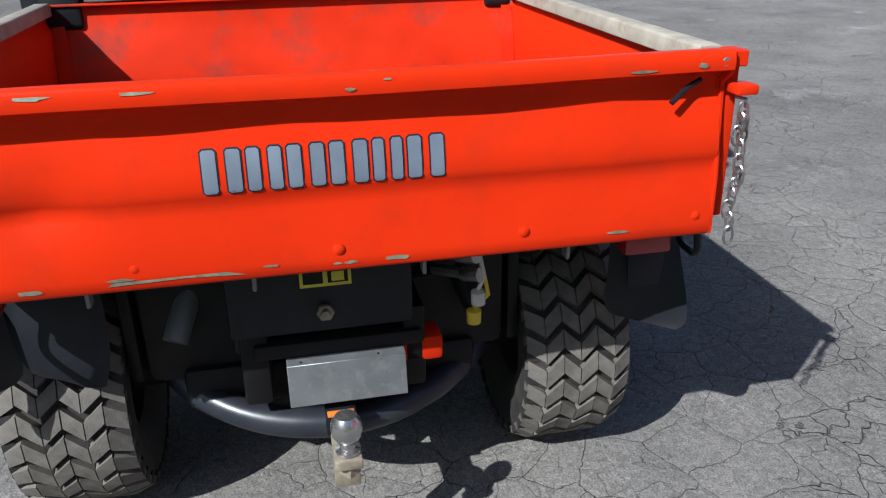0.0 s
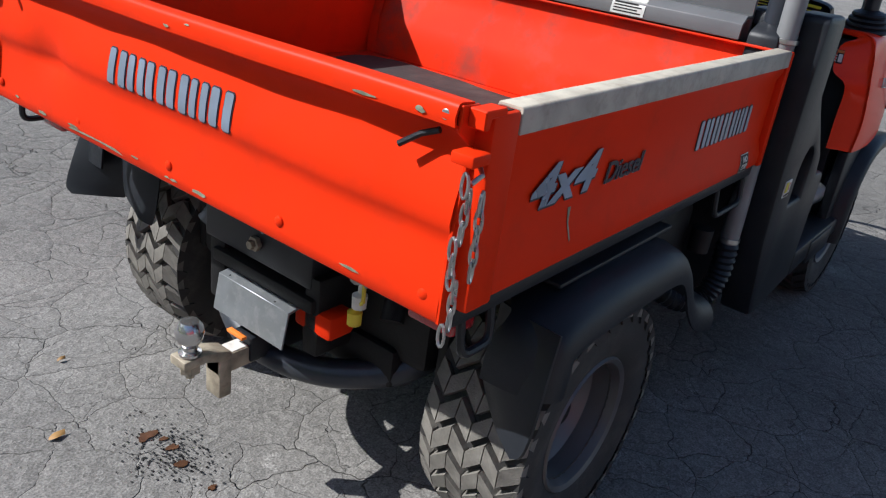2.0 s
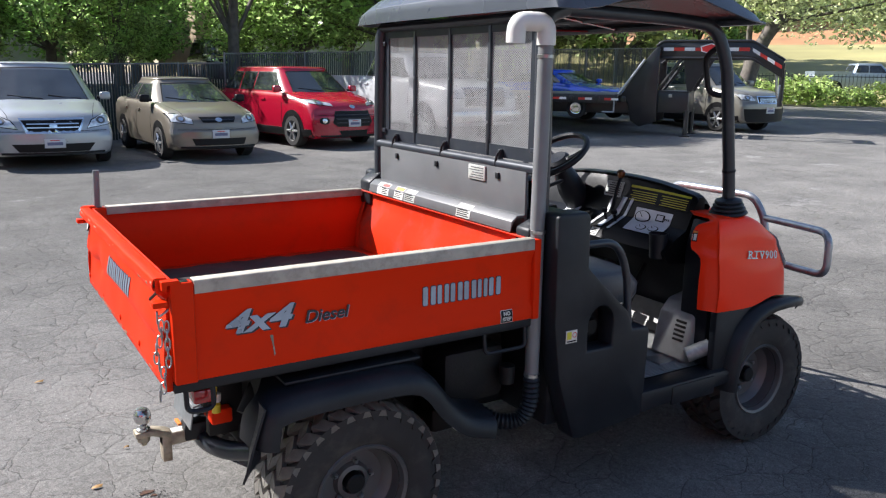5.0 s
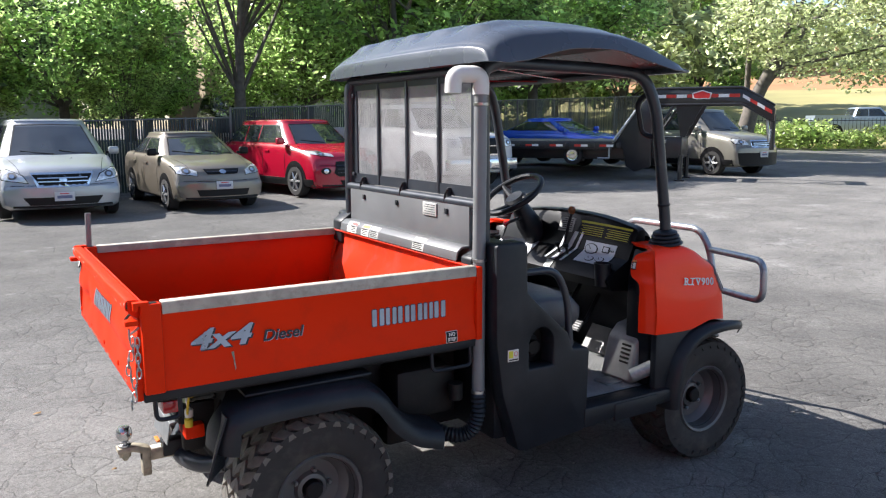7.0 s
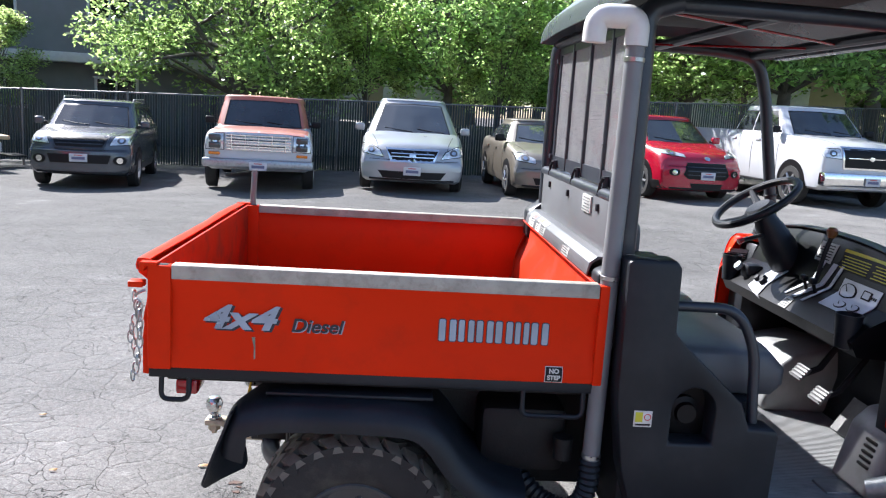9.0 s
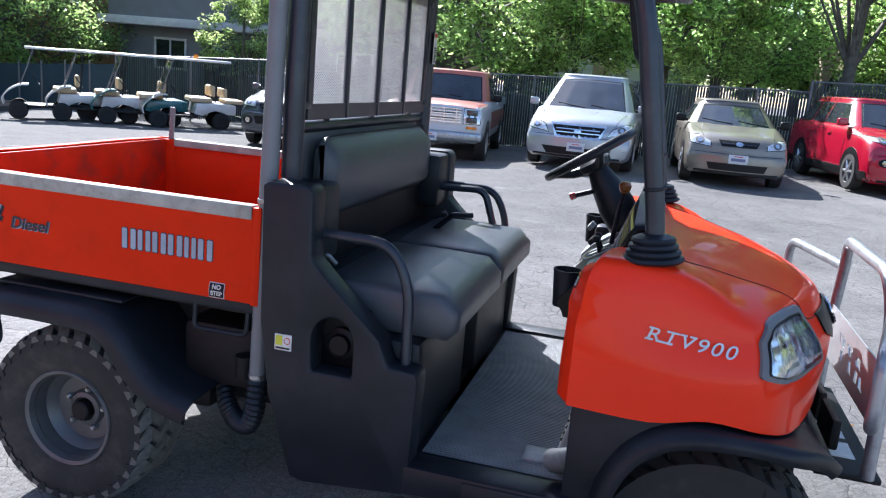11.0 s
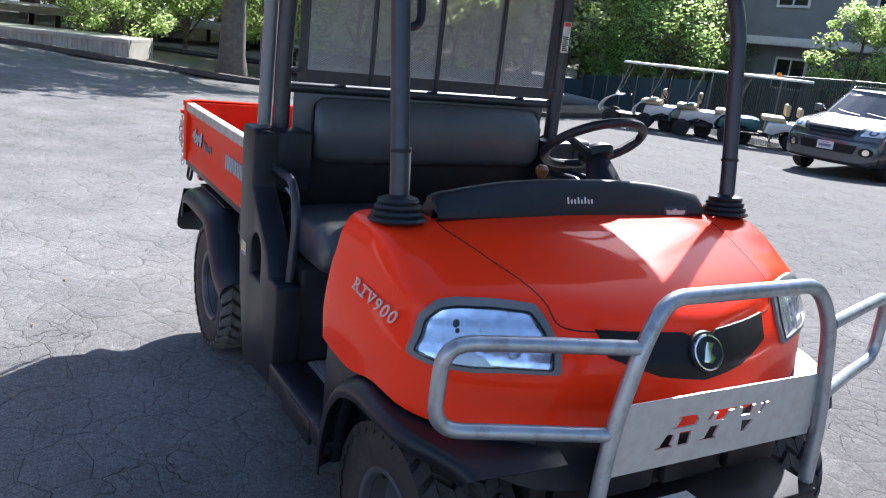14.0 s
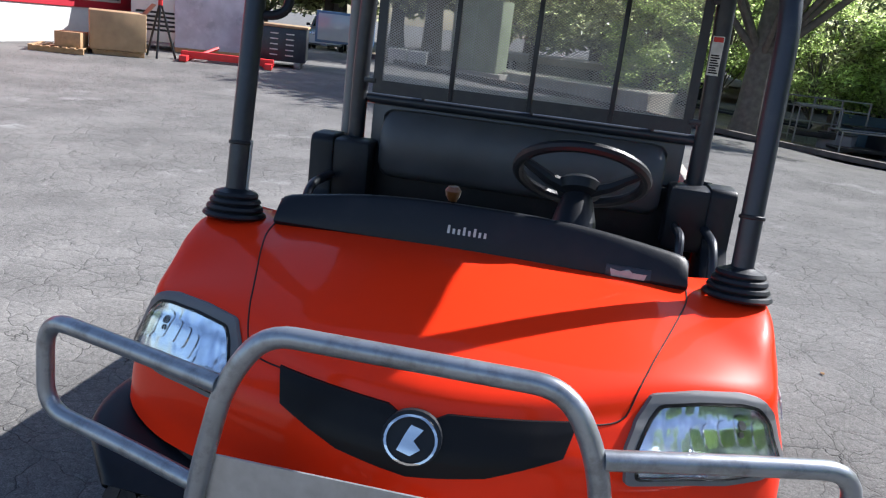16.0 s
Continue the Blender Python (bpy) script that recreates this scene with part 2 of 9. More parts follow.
def prism(poly, plane, w0, w1, r=0.0, seg=2, bm=None, holes=()):
    """A flat outline of (u, v) points in a plane, with depth from w0 to w1; holes are outlines too."""
    b2 = bmesh.new()
    f = AXES[plane]
    if holes:
        edges = []
        for loop in (poly, *holes):
            vs = [b2.verts.new(f(u, v, w0)) for u, v in loop]
            edges += [b2.edges.new((vs[i], vs[(i + 1) % len(vs)])) for i in range(len(vs))]
        bmesh.ops.triangle_fill(b2, use_beauty=True, use_dissolve=False, edges=edges)
    else:
        b2.faces.new([b2.verts.new(f(u, v, w0)) for u, v in poly])
    d = Vector(f(0, 0, w1 - w0))
    ext = bmesh.ops.extrude_face_region(b2, geom=b2.faces[:])
    bmesh.ops.translate(b2, vec=d, verts=[v for v in ext["geom"] if isinstance(v, bmesh.types.BMVert)])
    bmesh.ops.recalc_face_normals(b2, faces=b2.faces[:])
    if r:
        sharp = [e for e in b2.edges if len(e.link_faces) == 2 and e.calc_face_angle(0) > 0.5]
        bmesh.ops.bevel(b2, geom=sharp, offset=r, segments=seg, profile=0.5, affect="EDGES", clamp_overlap=True)
    return merge(bm, b2)


def lathe(prof, m=None, seg=24, bm=None, closed=False):
    """Turns (radius, height) round z, then moves it by m."""
    b2 = bmesh.new()
    rings = []
    for r, h in prof:
        rings.append([b2.verts.new((r * math.cos(2 * math.pi * j / seg), r * math.sin(2 * math.pi * j / seg), h)) for j in range(seg)] if r > 1e-6 else [b2.verts.new((0, 0, h))])
    pairs = list(zip(rings, rings[1:])) + ([(rings[-1], rings[0])] if closed else [])
    for a, b in pairs:
        for j in range(seg):
            q = [a[j % len(a)], a[(j + 1) % len(a)], b[(j + 1) % len(b)], b[j % len(b)]]
            q = [v for i, v in enumerate(q) if v not in q[:i]]
            if len(q) > 2:
                b2.faces.new(q)
    bmesh.ops.recalc_face_normals(b2, faces=b2.faces[:])
    if m is not None:
        moved(b2, m)
    return merge(bm, b2)


def smooth_axis(a, n, axis):
    """Catmull-Rom through the points along one axis, n steps a span."""
    a = np.moveaxis(np.asarray(a, float), axis, 0)
    k = len(a)
    ext = np.concatenate([2 * a[:1] - a[1:2], a, 2 * a[-1:] - a[-2:-1]])
    out = []
    for i in range(k - 1):
        p0, p1, p2, p3 = ext[i:i + 4]
        for j in range(n):
            t = j / n
            out.append(0.5 * (2 * p1 + (p2 - p0) * t + (2 * p0 - 5 * p1 + 4 * p2 - p3) * t * t + (3 * p1 - p0 - 3 * p2 + p3) * t ** 3))
    out.append(a[-1])
    return np.moveaxis(np.array(out), 0, axis)


def sheet(grid, nu=4, nv=4, thick=0.0, bm=None, wrap=False):
    """A smooth skin through a grid of points, with thickness on its back."""
    g = np.asarray(grid, float)
    if nu > 1:
        g = smooth_axis(g, nu, 0)
    if nv > 1:
        g = smooth_axis(g, nv, 1)
    b2 = bmesh.new()
    vs = [[b2.verts.new(p) for p in row] for row in g]
    h, w = g.shape[:2]
    for i in range(h - 1):
        for j in range(w - 1 + (1 if wrap else 0)):
            q = [vs[i][j], vs[i + 1][j], vs[i + 1][(j + 1) % w], vs[i][(j + 1) % w]]
            try:
                b2.faces.new(q)
            except ValueError:
                pass
    bmesh.ops.remove_doubles(b2, verts=b2.verts[:], dist=1e-5)
    bmesh.ops.recalc_face_normals(b2, faces=b2.faces[:])
    if thick:
        b2.normal_update()
        bmesh.ops.solidify(b2, geom=b2.faces[:], thickness=thick)
        bmesh.ops.recalc_face_normals(b2, faces=b2.faces[:])
    return merge(bm, b2)


def bvh_of(*obs):
    b2 = bmesh.new()
    for o in obs:
        b2.from_mesh(o.data)
    t = BVHTree.FromBMesh(b2)
    b2.free()
    return t


def stamp(outline, place, way, tree, lift=0.002, thick=0.002, cuts=3, holes=()):
    """Lays a flat outline onto a surface: place(u, v) gives a start point, way the direction in which it is thrown."""
    b2 = bmesh.new()
    edges = []
    for loop in (outline, *holes):
        vs = [b2.verts.new((u, v, 0)) for u, v in loop]
        edges += [b2.edges.new((vs[i], vs[(i + 1) % len(vs)])) for i in range(len(vs))]
    bmesh.ops.triangle_fill(b2, use_beauty=True, edges=edges)
    for _ in range(cuts):
        bmesh.ops.subdivide_edges(b2, edges=b2.edges[:], cuts=1)
        bmesh.ops.triangulate(b2, faces=b2.faces[:])
    return throw(b2, place, way, tree, lift, thick)


def throw(b2, place, way, tree, lift, thick):
    way = Vector(way).normalized()
    dead = []
    for v in b2.verts:
        start = Vector(place(v.co.x, v.co.y))
        hit = tree.ray_cast(start, way)
        if hit[0] is None:
            dead.append(v)
            continue
        v.co = hit[0] - way * lift
    bmesh.ops.delete(b2, geom=dead, context="VERTS")
    bmesh.ops.recalc_face_normals(b2, faces=b2.faces[:])
    b2.normal_update()
    if b2.faces and sum((f.normal.dot(way) * f.calc_area() for f in b2.faces)) > 0:
        bmesh.ops.reverse_faces(b2, faces=b2.faces[:])
    if thick:
        ext = bmesh.ops.extrude_face_region(b2, geom=b2.faces[:])
        bmesh.ops.translate(b2, vec=-way * thick, verts=[v for v in ext["geom"] if isinstance(v, bmesh.types.BMVert)])
        bmesh.ops.recalc_face_normals(b2, faces=b2.faces[:])
    return b2


def lettering(body, size, shear=0.0, bold=0.0, spacing=1.0, extrude=0.0):
    cu = bpy.data.curves.new("lettering", "FONT")
    cu.body, cu.size, cu.shear, cu.offset, cu.space_character, cu.extrude = body, size, shear, bold, spacing, extrude
    cu.align_x, cu.align_y = "CENTER", "CENTER"
    ob = bpy.data.objects.new("lettering", cu)
    scene.collection.objects.link(ob)
    me = bpy.data.meshes.new_from_object(ob.evaluated_get(bpy.context.evaluated_depsgraph_get()))
    bpy.data.objects.remove(ob)
    bm = bmesh.new()
    bm.from_mesh(me)
    bpy.data.meshes.remove(me)
    return bm


def throw_text(bm, place, way, tree, lift=0.002, thick=0.0015):
    bmesh.ops.triangulate(bm, faces=bm.faces[:])
    for _ in range(2):
        longer = [e for e in bm.edges if e.calc_length() > 0.012]
        if longer:
            bmesh.ops.subdivide_edges(bm, edges=longer, cuts=1)
            bmesh.ops.triangulate(bm, faces=bm.faces[:])
    return throw(bm, place, way, tree, lift, thick)


def rect(u0, u1, v0, v1):
    return [(u0, v0), (u1, v0), (u1, v1), (u0, v1)]


def mirror(bm):
    moved(bm, Matrix.Diagonal((1, -1, 1, 1)))
    bmesh.ops.reverse_faces(bm, faces=bm.faces[:])
    return bm


def both(name, make, material, parent, label=""):
    """One part on each side of the middle plane."""
    a = part(name, make(), material, parent, label)
    b = part(name, mirror(make()), material, parent, label)
    return a, b


def turned(axis_from, axis_to):
    """Places something built along z between two points."""
    a, b = Vector(axis_from), Vector(axis_to)
    return Matrix.Translation(a) @ (b - a).to_track_quat("Z", "Y").to_matrix().to_4x4()

# ---- ground ----
RISE = [(0, 0, 0), (2, 0, 0), (-2, 0, 0), (1, -3, 0), (4, -2, 0), (-2, -3, 0), (-4, 3, 0), (4, 4, 0), (1, 12, .13), (5, 13, .13),
        (9.7, 12.5, .24), (11, 15.5, .24), (15, 10.6, .33), (17.5, 11, .33), (20, 13, .36), (15, 15.3, .52), (20, 16, .5), (12, 10, .16), (26, 26, .4), (-2, 12, -.05), (-5.4, 13, -.22), (-11, 17, -.33), (-19, 13, -.8), (-20, 8, -.75),
        (-20, 5, -.5), (-21.5, 2, -.25), (-22, -1.5, 0), (-24, -5.5, .2), (-14, -7, .35), (-22, -9, .4), (-13, -12, .42), (-8, -6, .1),
        (-8, 4, -.08), (0, -15, 0), (15, -10, 0), (0, 5, .02), (40, 0, 0), (0, -60, 0), (-60, 0, .1), (60, 60, .4), (-30, 40, -.6), (-36, -14, -0.3), (-46, -20, -0.5)]


def ground_height(x, y):
    """The lot is level at the vehicle, rises a little to the car row and falls away towards the far kerb."""
    top = low = 0.0
    for px, py, pz in RISE:
        d = ((x - px) ** 2 + (y - py) ** 2 + 1.5) ** -1.6
        top += d * pz
        low += d
    near = min(1.0, max(0.0, (math.hypot(x - 1.5, y + 0.5) - 3.5) / 3.0))
    return top / low * near * near * (3 - 2 * near)


xs = [-400, -150, -80, -50, -35] + [-25 + 0.5 * i for i in range(121)] + [45, 60, 90, 150, 400]
ys = [-400, -150, -60, -30] + [-20 + 0.5 * i for i in range(91)] + [32, 45, 80, 150, 400]
me = bpy.data.meshes.new("ground")
vv = [(x, y, ground_height(x, y)) for y in ys for x in xs]
nx = len(xs)
ff = [(i * nx + j, i * nx + j + 1, (i + 1) * nx + j + 1, (i + 1) * nx + j) for i in range(len(ys) - 1) for j in range(nx - 1)]
me.from_pydata(vv, [], ff)


def asphalt():
    m = bpy.data.materials.new("cracked_asphalt")
    m.use_nodes = True
    nt = m.node_tree
    n, ln = nt.nodes, nt.links
    b = n["Principled BSDF"]
    tc = n.new("ShaderNodeTexCoord")

    def tex(kind, scale, **kw):
        t = n.new(kind)
        t.inputs["Scale"].default_value = scale
        for k, v in kw.items():
            t.inputs[k].default_value = v
        return t

    def math_node(op, a, bv=None, c=None):
        q = n.new("ShaderNodeMath")
        q.operation = op
        for i, v in enumerate((a, bv, c)):
            if v is None:
                continue
            if isinstance(v, (int, float)):
                q.inputs[i].default_value = v
            else:
                ln.new(v, q.inputs[i])
        return q.outputs[0]

    def ranged(src, a0, a1, b0, b1):
        r = n.new("ShaderNodeMapRange")
        for k, v in zip(("From Min", "From Max", "To Min", "To Max"), (a0, a1, b0, b1)):
            r.inputs[k].default_value = v
        ln.new(src, r.inputs["Value"])
        return r.outputs[0]

    warp = tex("ShaderNodeTexNoise", 2.4, Detail=5)
    ln.new(tc.outputs["Object"], warp.inputs["Vector"])
    sub = n.new("ShaderNodeVectorMath")
    sub.operation = "SUBTRACT"
    ln.new(warp.outputs["Color"], sub.inputs[0])
    sub.inputs[1].default_value = (0.5, 0.5, 0.5)
    sc = n.new("ShaderNodeVectorMath")
    sc.operation = "SCALE"
    sc.inputs["Scale"].default_value = 0.30
    ln.new(sub.outputs[0], sc.inputs[0])
    add = n.new("ShaderNodeVectorMath")
    ln.new(tc.outputs["Object"], add.inputs[0])
    ln.new(sc.outputs[0], add.inputs[1])
    cracks = []
    dists = []
    for scale, width in ((4.3, 0.0068), (8.5, 0.0075)):
        v = n.new("ShaderNodeTexVoronoi")
        v.feature = "DISTANCE_TO_EDGE"
        v.inputs["Scale"].default_value = scale
        ln.new(add.outputs[0], v.inputs["Vector"])
        cracks.append(ranged(v.outputs["Distance"], 0.0, width, 1.0, 0.0))
        dists.append(v.outputs["Distance"])
    zone = tex("ShaderNodeTexNoise", 0.35, Detail=3)
    ln.new(tc.outputs["Object"], zone.inputs["Vector"])
    zone2 = tex("ShaderNodeTexNoise", 1.6, Detail=3)
    ln.new(tc.outputs["Object"], zone2.inputs["Vector"])
    near = ranged(zone.outputs["Fac"], 0.36, 0.52, 0.45, 1.0)
    part_a = math_node("MULTIPLY", cracks[0], ranged(zone2.outputs["Fac"], 0.36, 0.54, 0.18, 1.0))
    part_b = math_node("MULTIPLY", cracks[1], ranged(zone2.outputs["Fac"], 0.47, 0.58, 0.0, 0.85))
    crack = math_node("MULTIPLY", math_node("MAXIMUM", part_a, part_b), near)
    grain = tex("ShaderNodeTexNoise", 160, Detail=2)
    ln.new(tc.outputs["Object"], grain.inputs["Vector"])
    stain = tex("ShaderNodeTexNoise", 1.1, Detail=7, Roughness=0.6)
    ln.new(tc.outputs["Object"], stain.inputs["Vector"])
    worn = tex("ShaderNodeTexNoise", 5.5, Detail=8, Roughness=0.7)
    ln.new(tc.outputs["Object"], worn.inputs["Vector"])
    base = n.new("ShaderNodeMix")
    base.data_type = "RGBA"
    base.inputs["A"].default_value = (0.137, 0.133, 0.126, 1)
    base.inputs["B"].default_value = (0.203, 0.196, 0.184, 1)
    ln.new(ranged(stain.outputs["Fac"], 0.35, 0.68, 0, 1), base.inputs["Factor"])
    speck = n.new("ShaderNodeMix")
    speck.data_type = "RGBA"
    speck.inputs["B"].default_value = (0.36, 0.35, 0.33, 1)
    ln.new(math_node("MULTIPLY", ranged(worn.outputs["Fac"], 0.60, 0.74, 0, 0.8), ranged(grain.outputs["Fac"], 0.4, 0.6, 0.3, 1)), speck.inputs["Factor"])
    ln.new(base.outputs["Result"], speck.inputs["A"])
    bald = tex("ShaderNodeTexNoise", 0.9, Detail=9, Roughness=0.68)
    ln.new(tc.outputs["Object"], bald.inputs["Vector"])
    patch = n.new("ShaderNodeMix")
    patch.data_type = "RGBA"
    patch.inputs["B"].default_value = (0.40, 0.395, 0.38, 1)
    ln.new(math_node("MULTIPLY", ranged(bald.outputs["Fac"], 0.60, 0.72, 0, 0.7), ranged(grain.outputs["Fac"], 0.38, 0.6, 0.35, 1)), patch.inputs["Factor"])
    ln.new(speck.outputs["Result"], patch.inputs["A"])
    agg = tex("ShaderNodeTexVoronoi", 75)
    ln.new(tc.outputs["Object"], agg.inputs["Vector"])
    g2 = n.new("ShaderNodeVectorMath")
    g2.operation = "SCALE"
    ln.new(patch.outputs["Result"], g2.inputs[0])
    # broad tone zones: the colour is darker beside the cars and ahead of the vehicle
    where = n.new("ShaderNodeSeparateXYZ")
    ln.new(tc.outputs["Object"], where.inputs[0])
    wander = math_node("MULTIPLY_ADD", zone.outputs["Fac"], 5.0, -2.5)
    gx, gy = math_node("ADD", where.outputs["X"], wander), math_node("ADD", where.outputs["Y"], wander)
    off_x, off_y = math_node("SUBTRACT", gx, 4.2), math_node("SUBTRACT", gy, 0.0)
    far = math_node("SQRT", math_node("ADD", math_node("MULTIPLY", off_x, off_x), math_node("MULTIPLY", off_y, off_y)))
    ahead = ranged(far, 1.5, 4.5, 0.70, 1.0)
    # lighter rear zone: brightness that changes with the view, put into the colour
    back_x, back_y = math_node("SUBTRACT", gx, -0.6), math_node("SUBTRACT", gy, -0.8)
    rear_lift = ranged(math_node("SQRT", math_node("ADD", math_node("MULTIPLY", back_x, back_x), math_node("MULTIPLY", back_y, back_y))), 1.5, 4.0, 1.16, 1.0)
    row = math_node("MULTIPLY", ranged(gy, 2.0, 6.0, 0.0, 0.20), ranged(gx, 4.0, 8.0, 1.0, 0.0))
    # seal: the product of the three tone zones
    seal = math_node("MULTIPLY", math_node("MULTIPLY", ahead, rear_lift), math_node("SUBTRACT", 1.0, row))
    fleck = math_node("MULTIPLY", ranged(grain.outputs["Fac"], 0.3, 0.7, 0.66, 1.34), ranged(agg.outputs["Color"], 0.1, 0.9, 0.8, 1.2))
    ln.new(math_node("MULTIPLY", fleck, seal), g2.inputs["Scale"])
    fin = n.new("ShaderNodeMix")
    fin.data_type = "RGBA"
    fin.inputs["B"].default_value = (0.028, 0.026, 0.024, 1)
    ln.new(math_node("MULTIPLY", crack, 0.72), fin.inputs["Factor"])
    ln.new(g2.outputs[0], fin.inputs["A"])
    ln.new(fin.outputs["Result"], b.inputs["Base Color"])
    ln.new(ranged(stain.outputs["Fac"], 0.3, 0.7, 0.8, 0.95), b.inputs["Roughness"])
    b.inputs["Specular IOR Level"].default_value = 0.1
    b.inputs["Diffuse Roughness"].default_value = 0.3
    height = math_node("SUBTRACT", math_node("ADD", math_node("MULTIPLY", grain.outputs["Fac"], 0.25), math_node("MULTIPLY", agg.outputs["Distance"], 0.1)), crack)
    pillow = math_node("MULTIPLY", math_node("ADD", ranged(dists[0], 0.0, 0.09, 0.0, 1.0), ranged(dists[1], 0.0, 0.12, 0.0, 0.35)), near)
    height = math_node("MULTIPLY_ADD", pillow, 0.32, height)
    bp = n.new("ShaderNodeBump")
    bp.inputs["Strength"].default_value, bp.inputs["Distance"].default_value = 0.85, 0.01
    ln.new(height, bp.inputs["Height"])
    ln.new(bp.outputs[0], b.inputs["Normal"])
    return m


ASPHALT = asphalt()
tagged(mesh_part("ground", me, ASPHALT, None, "", 60), "grey cracked asphalt parking lot", "ground", kind="structure")

# ---- the utility vehicle: rear ----
UTV = thing("utility_vehicle", "orange-red diesel utility vehicle with cargo bed parked on asphalt", "utility vehicle")


def plain_word(w, h):
    """Six pairs of plain bars in the place of a brand word, w wide and h high, centred."""
    edges = [-0.5, -0.325, -0.165, 0.005, 0.18, 0.325, 0.5]
    out, t, c = [], h / 2, 0.05 * h
    for i in range(6):
        a, b = edges[i] * w + 0.012 * w, edges[i + 1] * w - 0.012 * w
        k = (b - a) * 0.37
        for u0, u1 in ((a, a + k), (b - k, b)):
            out.append([(u0 + c, -t), (u1 - c, -t), (u1, -t + c), (u1, t - c), (u1 - c, t), (u0 + c, t), (u0, t - c), (u0, -t + c)])
    return out


def swollen(loop, d):
    """The outline moved outwards by d."""
    n, out = len(loop), []
    for i in range(n):
        p, q, r = (Vector(loop[j % n]) for j in (i - 1, i, i + 1))
        u, v = (q - p).normalized(), (r - q).normalized()
        k = Vector((u.y + v.y, -u.x - v.x))
        k = k / max(0.35, k.length_squared / 2)
        out.append(tuple(q + k * d))
    area = sum(loop[i - 1][0] * loop[i][1] - loop[i][0] * loop[i - 1][1] for i in range(n))
    return out if area > 0 else [tuple(Vector(q) * 2 - Vector(p)) for p, q in zip(out, loop)]


def brand_word(w, h, place, way, tree, parent):
    """Silver shapes with a dark edge, one pair for each shape."""
    for loop in plain_word(w, h):
        part("bar_edge", stamp(swollen(loop, 0.0026), place, way, tree, 0.0010, 0.0004, 2), DECALB, parent)
        part("decal_bar", stamp(loop, place, way, tree, 0.0022, 0.0005, 2), DECAL, parent, "silver bar with dark edge")


BED_X0, BED_X1, BED_Y, BED_Z0, BED_Z1 = 0.03, 1.345, 0.722, 0.845, 1.145
# floor of the bed and its worn rubber mat
bed_floor = part("bed_floor", rbox(0.02, BED_X1, -0.71, 0.71, 0.835, 0.852, 0.003), RED_IN, UTV)
random.seed(4)
edge = [(0.06, -0.66)] + [(0.06 + 1.14 * i / 14, -0.66 + random.uniform(-0.012, 0.012)) for i in range(1, 14)]
edge += [(1.21 + random.uniform(-0.02, 0.03), -0.6 + 1.2 * i / 12) for i in range(13)]
edge += [(1.15 - 1.05 * i / 20, 0.62 + random.uniform(-0.02, 0.02)) for i in range(21)]
edge += [(0.07, 0.55 - 1.1 * i / 10) for i in range(11)]
part("bed_mat", prism(edge, "xy", 0.852, 0.862), MATRUB, UTV, "torn dark rubber bed mat")
bm = prism([(0.2, 0.05), (0.42, -0.16), (0.425, -0.15), (0.21, 0.07)], "xy", 0.862, 0.867)
part("mat_strip", bm, KLABEL, UTV)

# pressed side walls
SIDE = [(-0.732, 0.845), (-0.734, 0.875), (-0.722, 0.915), (-0.721, 1.072), (-0.733, 1.098), (-0.733, 1.14)]


def side_wall():
    inner = [(y + 0.016, z) for y, z in SIDE]
    return prism(SIDE + inner[::-1], "yz", 0.086, 1.335, 0.002, 1)


side_r, side_l = both("bed_side", side_wall, RED, UTV)
both("bed_corner_post", lambda: rbox(0.022, 0.088, -0.742, -0.70, 0.842, 1.150, 0.006), RED, UTV)
both("bed_front_post", lambda: rbox(1.333, 1.362, -0.74, -0.705, 0.842, 1.150, 0.004), RED, UTV)
# flat black slabs paint the dark inside of the stake pockets
both("post_pocket", lambda: rbox(0.034, 0.076, -0.734, -0.708, 1.1465, 1.1512, 0), KLABEL, UTV)


def side_rail():
    prof = [(-0.742, 1.112), (-0.742, 1.150), (-0.738, 1.154), (-0.700, 1.154), (-0.696, 1.150), (-0.696, 1.118), (-0.700, 1.118), (-0.703, 1.147), (-0.735, 1.147), (-0.737, 1.112)]
    return prism(prof, "yz", 0.090, 1.330, 0.0015, 1)


both("side_rail", side_rail, RAIL, UTV, "worn grey cap rail")
front_wall = [(1.345, 0.852), (1.362, 0.852), (1.362, 1.142), (1.352, 1.150), (1.322, 1.150), (1.322, 1.143), (1.348, 1.140), (1.342, 1.06), (1.300, 0.98), (1.286, 0.87), (1.286, 0.852)]
part("bed_front_wall", prism(front_wall, "xz", -0.702, 0.702, 0.002, 1), RED_IN, UTV)
both("bed_wall_fold", lambda: sheet([[(1.29, -0.704, 0.87), (1.29, -0.66, 0.86)], [(1.30, -0.704, 0.98), (1.296, -0.66, 0.98)], [(1.34, -0.704, 1.1), (1.338, -0.67, 1.1)]], 2, 1, 0.002), RED_IN, UTV)

# tailgate with dents
TAIL = [(0.020, 1.158), (-0.010, 1.160), (-0.018, 1.152), (-0.019, 1.126), (0.016, 1.116), (0.024, 1.088), (0.012, 1.045), (0.000, 0.982), (0.010, 0.955), (0.007, 0.920), (0.001, 0.870), (0.000, 0.822), (0.014, 0.815)]
rows = []
for i in range(29):
    y = -0.706 + 1.412 * i / 28
    row = []
    for k, (x, z) in enumerate(TAIL):
        d = 0.007 * noise.noise((y * 3.1, z * 4, 2.0)) + 0.003 * noise.noise((y * 9, z * 9, 5.0)) if 3 < k < 11 else 0.0
        if 0 < k < 5:
            d += 0.004 * noise.noise((y * 5, 7.0, 1.0))
        dent = math.exp(-((y - 0.46) / 0.06) ** 2 - ((z - 0.965) / 0.035) ** 2)
        sag = 0.006 * noise.noise((y * 2.2, 3.3, 0)) if k < 6 else 0
        row.append((x + d + 0.022 * dent, y, z + sag))
    rows.append(row)
